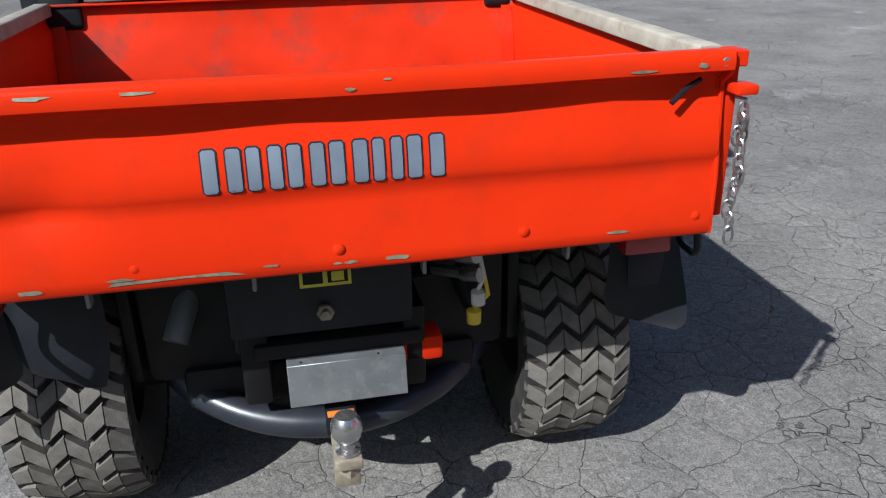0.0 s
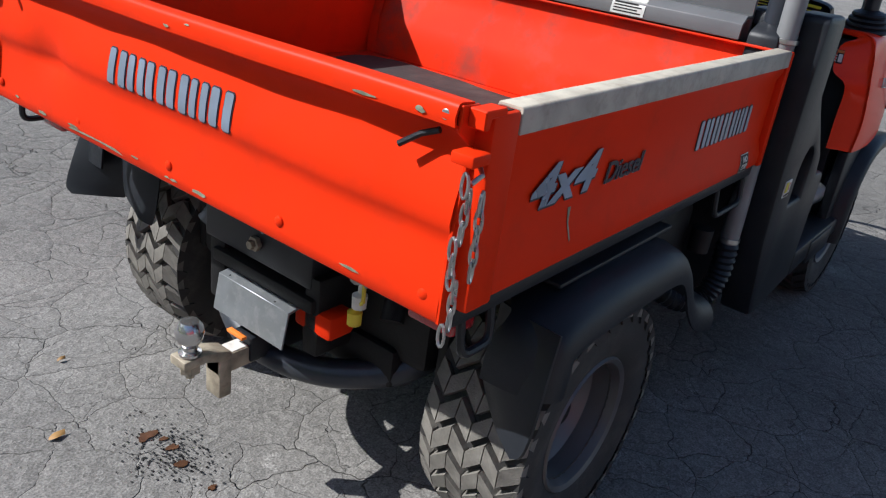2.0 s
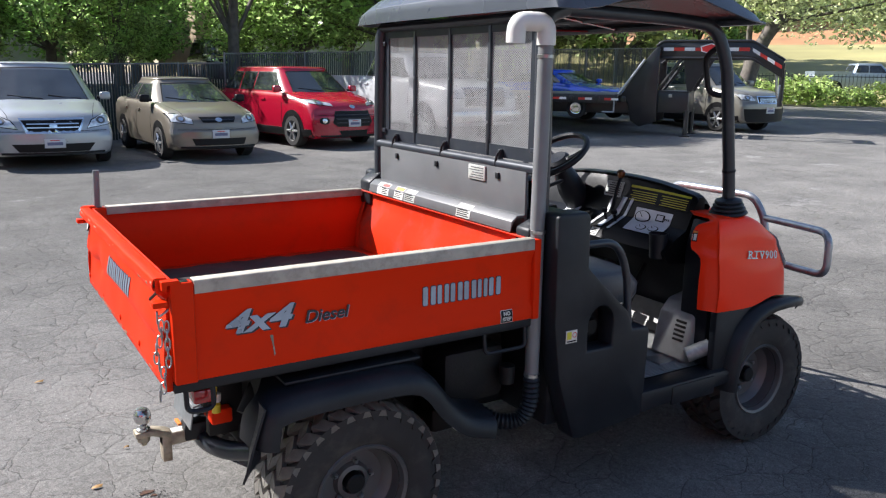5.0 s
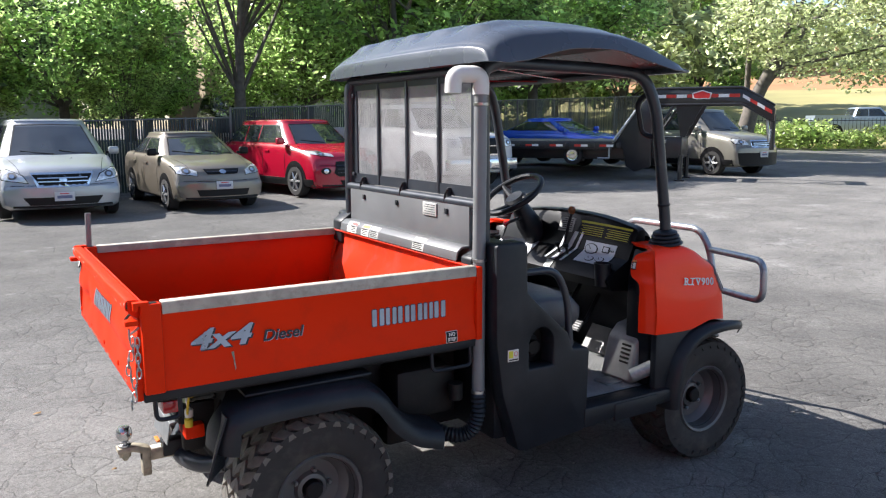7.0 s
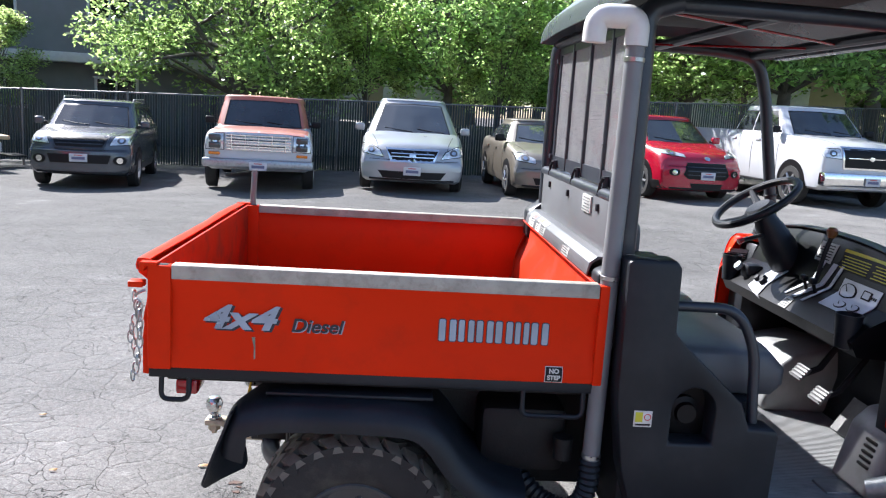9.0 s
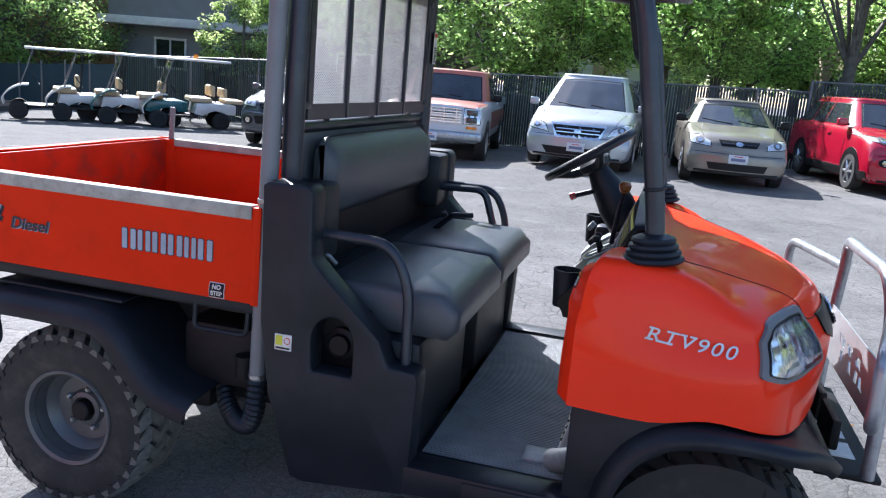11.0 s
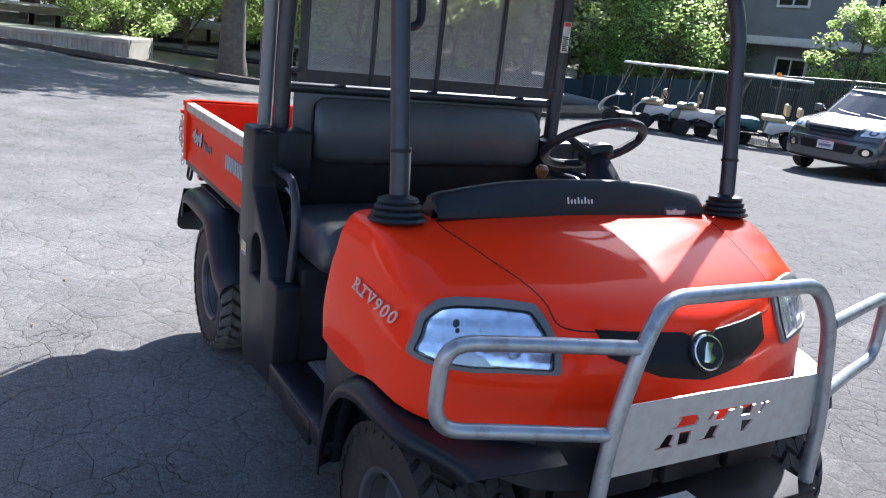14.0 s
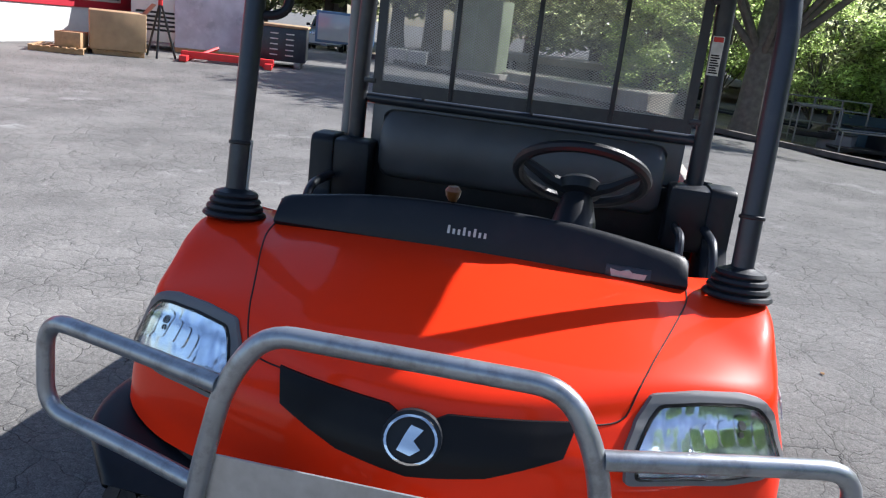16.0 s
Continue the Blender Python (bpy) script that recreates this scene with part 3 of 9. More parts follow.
tailgate = part("tailgate", sheet(rows, 1, 2, 0.004), RED, UTV, "dented orange-red tailgate", 50)
both("tailgate_end", lambda: prism([(0.0, 0.818), (0.028, 0.818), (0.028, 1.158), (-0.012, 1.160), (-0.012, 1.122), (0.016, 1.10), (0.012, 1.04), (0.0, 0.93)], "xz", -0.712, -0.704, 0.0015, 1), RED, UTV)
part("tailgate_back", rbox(0.032, 0.040, -0.70, 0.70, 0.83, 1.15, 0.002), RED_IN, UTV)
tail_tree = bvh_of(tailgate)
side_tree, side_tree_l = bvh_of(side_r), bvh_of(side_l)
brand_word(0.405, 0.070, lambda u, v: (-0.3, -u, 1.010 + v), (1, 0, 0), tail_tree, tailgate)
for y in (0.69, 0.325, -0.010, -0.341, -0.674):
    part("rivet", lathe([(0.0105, 0), (0.010, 0.003), (0.006, 0.0055), (0, 0.006)], turned((0.002, y, 0.857), (-0.1, y, 0.857)), 12), RED, tailgate)
# scraped spots on the edges
spots = random.Random(9)
for i in range(16):
    y, z = spots.uniform(-0.65, 0.69), spots.choice((1.148, 1.135, 0.832, 0.84, 1.14))
    w, h = spots.uniform(0.006, 0.03), spots.uniform(0.002, 0.006)
    pts = [(w * math.cos(a) * spots.uniform(0.6, 1.2), h * math.sin(a) * spots.uniform(0.6, 1.2)) for a in [k * 0.7 for k in range(9)]]
    part("paint_chip", stamp(pts, lambda u, v: (-0.3, y + u, z + v), (1, 0, 0), tail_tree, 0.0012, 0.0004, 1), BARE, tailgate)
part("paint_chip", stamp([(-0.11, 0), (-0.02, 0.004), (0.11, 0.001), (0.1, 0.007), (-0.08, 0.008)], lambda u, v: (-0.3, 0.26 + u, 0.829 + v), (1, 0, 0), tail_tree, 0.0012, 0.0004, 1), BARE, tailgate)
# latch hardware
for s in (1, -1):
    part("latch_pin", lathe([(0.006, -0.02), (0.006, 0.004), (0.011, 0.004), (0.011, 0.012), (0.007, 0.016), (0, 0.016)], turned((-0.004, -0.688 * s, 1.143), (-0.2, -0.688 * s, 1.143)), 12), STEEL, UTV)
    latch = prism([(0.0, 1.158), (0.05, 1.158), (0.05, 1.146), (0.016, 1.146), (0.012, 1.13), (0.0, 1.13)], "xz", -0.742 * s, -0.712 * s, 0.002, 1)
    part("latch_hook", latch, RED, UTV)
    part("latch_ear", rbox(-0.03, 0.012, -0.752 * s, -0.712 * s, 1.085, 1.103, 0.004), RED, UTV)
    part("latch_wire", tube([(-0.006, -0.60 * s, 1.075), (0.004, -0.632 * s, 1.098), (0.01, -0.66 * s, 1.11)], 0.005, 8), BLACK, UTV)
# chain
links = []
for i in range(11):
    t = i / 10
    links.append(((-0.016 + 0.010 * math.sin(i), -0.734 - 0.004 * (i % 2), 1.055 - 0.235 * t), i))
for i in range(5):
    links.append(((0.004, -0.752, 1.03 - 0.026 * i), i + 1))
chain = part("safety_chain", tube([(0.014, -0.735, 1.075), (0.002, -0.748, 1.071), (-0.012, -0.742, 1.06)], 0.004, 6), ZINC, UTV, "galvanised safety chain")
for (c, i) in links:
    loop = [(c[0] + (0.0078 * math.cos(a) if i % 2 else 0.0025 * math.cos(a)), c[1] + (0.0025 * math.cos(a) if i % 2 else 0.0078 * math.cos(a)), c[2] + 0.0185 * math.sin(a)) for a in [k * math.pi / 6 for k in range(12)]]
    part("chain_link", tube(loop, 0.0027, 6, True), ZINC, chain)
part("stake_rod", tube([(0.055, 0.722, 1.10), (0.062, 0.726, 1.312)], 0.0135, 12), PIPE, UTV)
# side decals
d44 = part("side_lettering", throw_text(lettering("4x4", 0.128, 0.3, 0.004), lambda u, v: (0.275 + u * 1.07, -1.2, 1.0 + v * 0.76), (0, 1, 0), side_tree, 0.0045, 0.001), DECAL, side_r, "bold slanted number in silver")
part("side_lettering", throw_text(lettering("4x4", 0.128, 0.3, 0.005), lambda u, v: (0.281 + u * 1.07, -1.2, 0.995 + v * 0.76), (0, 1, 0), side_tree, 0.0015, 0.001), DECALB, side_r)
part("side_lettering", throw_text(lettering("Diesel", 0.07, 0.22, 0.0012), lambda u, v: (0.503 + u * 0.85, -1.2, 0.985 + v * 0.8), (0, 1, 0), side_tree, 0.0045, 0.001), DECALB, side_r)
part("side_lettering", throw_text(lettering("Diesel", 0.07, 0.22, 0.0012), lambda u, v: (0.506 + u * 0.85, -1.2, 0.9825 + v * 0.8), (0, 1, 0), side_tree, 0.0015, 0.001), DECAL, side_r)
brand_word(0.335, 0.066, lambda u, v: (1.027 + u, -1.2, 0.992 + v), (0, 1, 0), side_tree, side_r)
part("no_step_label", stamp(rect(-0.027, 0.027, -0.024, 0.024), lambda u, v: (1.215 + u, -1.2, 0.872 + v), (0, 1, 0), side_tree, 0.0015, 0.001, 2), WLABEL, side_r)
part("no_step_label", stamp(rect(-0.025, 0.025, -0.022, 0.022), lambda u, v: (1.215 + u, -1.2, 0.872 + v), (0, 1, 0), side_tree, 0.003, 0.0006, 2), KLABEL, side_r, "black no step warning label")
for line, dz in (("NO", 0.010), ("STEP", -0.010)):
    part("label_text", throw_text(lettering(line, 0.019, 0, 0.0008), lambda u, v: (1.215 + u, -1.2, 0.872 + dz + v), (0, 1, 0), side_tree, 0.0042, 0.0004), WLABEL, side_r)
part("paint_chip", stamp([(-0.004, 0.03), (0.003, 0.0), (0.005, -0.035), (0.009, -0.03), (0.006, 0.03)], lambda u, v: (0.32 + u, -1.2, 0.915 + v), (0, 1, 0), side_tree, 0.0012, 0.0004, 1), BARE, side_r)
# sub-frame below the bed
both("bed_skirt", lambda: rbox(0.02, 1.35, -0.725, -0.69, 0.812, 0.846, 0.004), BLACK, UTV)
part("bed_subframe", rbox(0.06, 1.33, -0.68, 0.68, 0.79, 0.834, 0.006), DARK, UTV)
for y in (-0.45, -0.16, 0.16, 0.45):
    part("bed_bracket", rbox(0.10, 0.13, y - 0.02, y - 0.012, 0.745, 0.80, 0.003), STEEL, UTV)
for s in (1, -1):
    part("tie_down_hook", tube(fillet([(0.055, -0.712 * s, 0.825), (0.055, -0.722 * s, 0.745), (0.135, -0.722 * s, 0.745), (0.135, -0.712 * s, 0.825)], 0.025), 0.008, 8), BLACK, UTV)
    part("tie_down_hook", tube(fillet([(1.13, -0.712 * s, 0.825), (1.13, -0.722 * s, 0.735), (1.315, -0.722 * s, 0.735), (1.315, -0.712 * s, 0.825)], 0.025), 0.008, 8), BLACK, UTV)
    part("tail_light", rbox(0.085, 0.15, -0.68 * s, -0.58 * s, 0.745, 0.79, 0.008), RLENS, UTV)
    part("red_valance", rbox(0.10, 0.14, -0.52 * s, -0.22 * s, 0.80, 0.815, 0.004), RED_IN, UTV)

# ---- chassis, hitch and rear machinery ----
part("chassis", rbox(0.36, 2.95, -0.34, 0.34, 0.33, 0.44, 0.02), DARK, UTV)
part("engine_housing", rbox(0.38, 1.42, -0.42, 0.42, 0.40, 0.79, 0.03), DARK, UTV)
for s in (1, -1):
    part("inner_fender", rbox(0.40, 1.40, -0.46 * s, -0.43 * s, 0.40, 0.80, 0.01), DARK, UTV)
    part("axle_tube", tube([(0.635, 0, 0.315), (0.635, -0.5 * s, 0.315)], 0.055, 12), DARK, UTV)
    part("shock_absorber", tube([(0.72, -0.40 * s, 0.36), (0.66, -0.37 * s, 0.72)], 0.035, 12), DARK, UTV)
    part("exhaust_pipe" if s < 0 else "brace_tube", tube([(0.34, -0.34 * s, 0.53), (0.46, -0.27 * s, 0.70), (0.55, -0.24 * s, 0.76)], 0.028, 12), PIPE if s < 0 else DARK, UTV)
part("rear_cover", prism([(0.245, 0.565), (0.25, 0.80), (0.42, 0.80), (0.42, 0.50), (0.30, 0.50), (0.30, 0.565)], "xz", -0.175, 0.215, 0.01), BLACK, UTV)
cover_label = part("warning_label", rbox(0.240, 0.246, -0.045, 0.062, 0.675, 0.725, 0.001), YLABEL, UTV, "yellow warning label")
part("label_mark", rbox(0.2385, 0.241, -0.038, 0.004, 0.683, 0.714, 0), KLABEL, cover_label)
part("label_mark", rbox(0.2385, 0.241, 0.014, 0.055, 0.683, 0.716, 0), KLABEL, cover_label)
part("label_mark", rbox(0.2375, 0.2405, -0.03, -0.004, 0.687, 0.708, 0), YLABEL, cover_label)
part("hex_nut", lathe([(0.019, 0), (0.019, 0.012), (0.011, 0.012), (0.011, 0.024), (0, 0.024)], turned((0.246, 0.014, 0.615), (0.1, 0.014, 0.615)), 6), RUSTY, UTV)
part("hitch_frame", rbox(0.25, 0.40, 0.14, 0.20, 0.40, 0.60, 0.008), DARK, UTV)
part("hitch_frame", rbox(0.25, 0.40, -0.20, -0.15, 0.40, 0.60, 0.008), DARK, UTV)
part("hitch_crossbar", rbox(0.235, 0.29, -0.19, 0.17, 0.515, 0.55, 0.006), DARK, UTV)
part("red_bracket", rbox(0.30, 0.40, -0.155, -0.03, 0.49, 0.545, 0.006), RED_IN, UTV)
pl = prism([(0.192, 0.42), (0.197, 0.42), (0.213, 0.505), (0.30, 0.522), (0.30, 0.528), (0.208, 0.512)], "xz", -0.148, 0.105, 0.001, 1)
plate_bracket = part("plate_bracket", pl, STEEL, UTV, "bare grey folded steel plate bracket")
for y in (-0.09, 0.075):
    # uncut plate: a black disc paints the dark of each hole
    part("bolt_hole", lathe([(0.005, 0), (0, 0.001)], turned((0.219, y, 0.5135), (0.21, y, 0.6)), 10), KLABEL, plate_bracket)
bump = [(0.62, -0.40, 0.66), (0.52, -0.40, 0.47), (0.42, -0.35, 0.37), (0.31, -0.19, 0.322), (0.265, 0, 0.312), (0.31, 0.19, 0.322), (0.42, 0.35, 0.37), (0.52, 0.40, 0.47), (0.62, 0.40, 0.66)]
part("rear_bumper_tube", tube(fillet(bump, 0.12, 6), 0.036, 14), FRAME, UTV, "thick grey bumper tube")
part("hitch_receiver", rbox(0.20, 0.42, -0.034, 0.034, 0.325, 0.393, 0.006), BLACK, UTV)
ball_mount = part("ball_mount", rbox(0.115, 0.30, -0.025, 0.025, 0.318, 0.368, 0.004), RUSTY, UTV, "dirty steel drop ball mount")
part("drop_plate", rbox(0.115, 0.150, -0.027, 0.027, 0.255, 0.372, 0.004), RUSTY, ball_mount)
part("drop_plate", prism([(0.02, 0.372), (0.08, 0.372), (0.125, 0.355), (0.15, 0.355), (0.15, 0.375), (0.125, 0.385), (0.09, 0.395), (0.02, 0.395)], "xz", -0.028, 0.028, 0.004), RUSTY, ball_mount)
part("mount_label", rbox(0.155, 0.215, -0.02, 0.02, 0.368, 0.3695, 0), WLABEL, ball_mount)
part("orange_tab", rbox(0.176, 0.19, -0.028, 0.03, 0.394, 0.402, 0.001), OLABEL, ball_mount)
part("hitch_ball", lathe([(0.016, 0.395), (0.026, 0.398), (0.026, 0.404), (0.016, 0.408), (0.016, 0.418), (0.023, 0.426), (0.030, 0.439), (0.033, 0.454), (0.030, 0.469), (0.021, 0.482), (0, 0.487)], Matrix.Translation((0.052, -0.002, 0)), 24), BALLM, ball_mount, "chrome hitch ball")
part("ball_nut", lathe([(0.024, 0.35), (0.024, 0.372), (0.012, 0.35), (0.011, 0.335), (0, 0.335)], Matrix.Translation((0.052, -0.002, 0)), 6), RUSTY, ball_mount)
# hydraulic couplers
for k, (y, z) in enumerate(((-0.30, 0.70), (-0.31, 0.655))):
    cp = part("hydraulic_coupler", tube([(0.36, y + 0.07, z - 0.02), (0.26, y + 0.01, z + 0.005)], 0.013, 10), STEEL, UTV)
    part("coupler_tip", tube([(0.275, y + 0.018, z), (0.235, y - 0.012, z + 0.012)], 0.017, 10), ZINC, cp)
    cap = part("dust_cap", lathe([(0, 0), (0.016, 0), (0.017, 0.03), (0.006, 0.036), (0, 0.036)], turned((0.25, y - 0.02 + 0.02 * k, z - 0.11), (0.25, y - 0.02 + 0.02 * k, z)), 12), YELLOW if k else WLABEL, cp, "yellow dust cap" if k else "white dust cap")
    part("cap_strap", tube([(0.25, y - 0.02 + 0.02 * k, z - 0.075), (0.24, y - 0.03, z - 0.04), (0.25, y - 0.02, z + 0.02), (0.27, y - 0.002, z + 0.01)], 0.005, 6), YELLOW if k else WLABEL, cp)
part("hydraulic_hose", tube(smooth_axis([(0.36, -0.23, 0.68), (0.42, -0.2, 0.62), (0.45, -0.22, 0.5), (0.6, -0.2, 0.42)], 4, 0), 0.016, 8), BLACK, UTV)
part("hydraulic_hose", tube(smooth_axis([(0.36, -0.24, 0.635), (0.40, -0.19, 0.6), (0.42, -0.2, 0.48), (0.6, -0.16, 0.42)], 4, 0), 0.016, 8), BLACK, UTV)


# ---- wheels ----
TREAD = 30
TREAD_COLS = [(-1.0, -0.69, 0.75), (-0.67, -0.345, -1.0), (-0.325, -0.012, 1.0), (0.012, 0.325, -1.0), (0.345, 0.67, 1.0), (0.69, 1.0, -0.75)]


def tyre_mesh(R, W):
    h = W / 2
    prof = [(0.150, -h * 0.72), (0.165, -h * 0.86), (0.20, -h * 0.97), (R * 0.80, -h * 1.03), (R * 0.915, -h * 0.97), (R * 0.940, -h * 0.80), (R * 0.945, 0)]
    prof = prof + [(r, -z) for r, z in prof[-2::-1]]
    return lathe(prof, None, 48)


def block(top, low, material):
    bm = bmesh.new()
    t, l = [bm.verts.new(p) for p in top], [bm.verts.new(p) for p in low]
    bm.faces.new(t)
    for j in range(4):
        bm.faces.new((l[j], l[(j + 1) % 4], t[(j + 1) % 4], t[j]))
    bmesh.ops.recalc_face_normals(bm, faces=bm.faces[:])
    me = bpy.data.meshes.new("tread_lug")
    bm.to_mesh(me)
    bm.free()
    me.materials.append(material)
    return me


def lug_meshes(R, W, material):
    """One block for each column of the tread, and one for each shoulder."""
    h, out = W / 2, []
    for w0, w1, sk in TREAD_COLS:
        half, dz = 0.335 * 2 * math.pi / TREAD, sk * math.pi / TREAD * 1.1
        top, low = [], []
        for w, da in ((w0, -half - dz / 2), (w0, half - dz / 2), (w1, half + dz / 2), (w1, -half + dz / 2)):
            edge = abs(w) > 0.9
            rt, rl, zz = R * (0.945 if edge else 1.0), R * (0.885 if edge else 0.935), w * h
            top.append((rt * math.cos(da), rt * math.sin(da), zz * (1.02 if edge else 1.0)))
            low.append((rl * math.cos(da * 1.12), rl * math.sin(da * 1.12), zz * (1.03 if edge else 1.0)))
        out.append(block(top, low, material))
    for s in (-1, 1):
        q = [(r * math.cos(da), r * math.sin(da), s * z) for da, r, z in ((-0.018, R * 0.84, h * 1.045), (0.018, R * 0.84, h * 1.045), (0.075, R * 0.945, h * 1.03), (-0.075, R * 0.945, h * 1.03))]
        out.append(block(q, [(a, b, c - s * 0.03) for a, b, c in q], RUBBER))
    return out


def rim_mesh():
    bm = lathe([(0.156, -0.095), (0.168, 0.112), (0.176, 0.118), (0.172, 0.124), (0.160, 0.118), (0.152, 0.095), (0.147, 0.05), (0.13, 0.035), (0.118, 0.018), (0.07, 0.014), (0.060, 0.03), (0.045, 0.034), (0.040, 0.02), (0, 0.02)], None, 36)
    return bm


LUGS = {m: lug_meshes(0.322, 0.262, m) for m in (RUBBER, RUBBER_DUSTY)}
for wx, wy, name in ((0.635, -0.60, "rear"), (0.635, 0.60, "rear"), (2.755, -0.61, "front"), (2.755, 0.61, "front")):
    s = -1 if wy < 0 else 1
    spin = Matrix.Translation((wx, wy, 0.318)) @ Matrix.Rotation(radians(-90 * s), 4, "X") @ Matrix.Rotation(radians(13 * wx), 4, "Z")
    wheel = part("wheel", tyre_mesh(0.322, 0.262), RUBBER, UTV, "knobbly all-terrain tyre", 30)
    wheel.matrix_basis = spin
    for c, me in enumerate(LUGS[RUBBER_DUSTY if name == "rear" else RUBBER]):
        for k in range(TREAD):
            lug = new("tread_lug", me)
            lug.parent = wheel
            lug.matrix_basis = Matrix.Rotation(2 * math.pi * (k + (0.0 if c < 6 else 0.2)) / TREAD, 4, "Z")
    part("rim", rim_mesh(), RIM, wheel, "dark painted steel rim")
    part("hub", lathe([(0.038, 0.02), (0.036, 0.055), (0.03, 0.06), (0, 0.06)], None, 16), DARK, wheel)
    for k in range(5):
        a = k * 2 * math.pi / 5
        part("lug_nut", lathe([(0.011, 0.014), (0.011, 0.030), (0.006, 0.036), (0, 0.036)], Matrix.Translation((0.075 * math.cos(a), 0.075 * math.sin(a), 0)), 6), ZINC, wheel)

# ---- rear fenders and flaps ----
FEND = [(0.225, 0.60), (0.24, 0.68), (0.29, 0.745), (0.42, 0.768), (0.62, 0.770), (0.80, 0.760), (0.90, 0.705), (0.975, 0.61), (1.05, 0.545), (1.16, 0.51)]


def rear_fender():
    rows = []
    for i, (x, z) in enumerate(FEND):
        a = FEND[max(0, i - 1)]
        b = FEND[min(len(FEND) - 1, i + 1)]
        nx, nz = -(b[1] - a[1]), b[0] - a[0]
        q = math.hypot(nx, nz)
        nx, nz = nx / q, nz / q
        rows.append([(x - nx * d, y, z - nz * d) for y, d in ((-0.66 if i < 3 else -0.44, 0.0), (-0.68 if i < 3 else -0.60, 0.0), (-0.72, 0.004), (-0.775, 0.022), (-0.795, 0.055), (-0.797, 0.085))])
    return sheet(rows, 4, 2, 0.006)


both("rear_fender", rear_fender, BLACK, UTV)
both("fender_ledge", lambda: rbox(0.36, 0.86, -0.72, -0.60, 0.766, 0.778, 0.005), BLACK, UTV)


def mud_flap():
    rows = []
    for z, ox, ix, oy, iy in ((0.73, 0.275, 0.30, -0.785, -0.64), (0.67, 0.252, 0.292, -0.79, -0.64), (0.60, 0.226, 0.285, -0.797, -0.635), (0.545, 0.207, 0.292, -0.80, -0.635), (0.51, 0.196, 0.298, -0.795, -0.645), (0.493, 0.20, 0.292, -0.775, -0.66)):
        rows.append([(ox + (ix - ox) * t - 0.006 * math.sin(t * math.pi), oy + (iy - oy) * t, z + 0.012 * t * (z < 0.55)) for t in (0, 0.12, 0.5, 0.88, 1)])
    return sheet(rows, 3, 2, 0.007)


part("hitch_brace", rbox(0.25, 0.33, -0.24, -0.12, 0.46, 0.52, 0.01), RED, UTV)
both("mud_flap", mud_flap, BLACK, UTV, "black rubber mud flap")
rows = []
for z, ya, yb, dx in ((0.76, 0.475, 0.655, 0.03), (0.68, 0.458, 0.645, 0.012), (0.60, 0.455, 0.632, 0.0), (0.535, 0.462, 0.612, -0.006), (0.487, 0.476, 0.545, -0.01)):
    rows.append([(0.252 + dx + 0.02 * (2 * t - 1) ** 2, ya + (yb - ya) * t, z + 0.028 * t * (z < 0.5)) for t in (0, 0.15, 0.5, 0.85, 1)])
part("inner_flap", sheet(rows, 3, 3, 0.006), BLACK, UTV, "dusty black rubber splash flap")

# ---- the utility vehicle: cab ----
# grey rear shroud with labels
part("rear_shroud", rbox(1.385, 1.40, -0.60, 0.60, 1.10, 1.385, 0.004), SHROUD, UTV)
lip = [(1.40, 1.215), (1.35, 1.215), (1.325, 1.195), (1.318, 1.155), (1.324, 1.153), (1.334, 1.19), (1.355, 1.205), (1.40, 1.205)]
shroud = part("shroud_lip", prism(lip, "xz", -0.60, 0.60, 0.003, 2), SHROUD, UTV)
shroud_tree = bvh_of(shroud)
part("shroud_end", prism([(1.40, 1.05), (1.33, 1.08), (1.33, 1.2), (1.40, 1.25)], "xz", 0.615, 0.73, 0.012), BLACK, UTV)
part("shroud_end", prism([(1.40, 1.05), (1.33, 1.10), (1.33, 1.18), (1.40, 1.21)], "xz", -0.70, -0.615, 0.012), BLACK, UTV)
for y0, w, kind in ((0.51, 0.115, 1), (0.335, 0.085, 2), (0.235, 0.095, 3), (-0.215, 0.105, 4)):
    pl = lambda u, v: (1.0, y0 - u, 1.178 + v + 0.012)
    lb = part("safety_label", stamp(rect(0, w, -0.032, 0.022), pl, (1, 0, 0), shroud_tree, 0.001, 0.0006, 2), GLABEL if kind > 2 else WLABEL, shroud)
    head = {1: RLABEL, 2: OLABEL, 3: WLABEL, 4: WLABEL}[kind]
    part("label_head", stamp(rect(0.004 + (0.04 if kind == 1 else 0), w - 0.004, 0.008, 0.020), pl, (1, 0, 0), shroud_tree, 0.002, 0.0004, 1), head, lb)
    for k in range(4):
        part("label_line", stamp(rect(0.008 + (0.04 if kind == 1 else 0), w - 0.010 - 0.012 * (k % 2), -0.026 + 0.008 * k, -0.0225 + 0.008 * k), pl, (1, 0, 0), shroud_tree, 0.002, 0.0004, 1), KLABEL, lb)
lab = part("identification_plate", rbox(1.378, 1.386, -0.335, -0.215, 1.315, 1.375, 0.001), GLABEL, UTV)
for k in range(5):
    part("label_line", rbox(1.3765, 1.379, -0.325, -0.225 - 0.01 * (k % 3), 1.322 + 0.0105 * k, 1.3245 + 0.0105 * k, 0), FRAME, lab)
for y in (0.42, 0.05, -0.42):
    part("shroud_clip", rbox(1.376, 1.388, y - 0.01, y + 0.01, 1.335, 1.36, 0.002), BLACK, UTV)
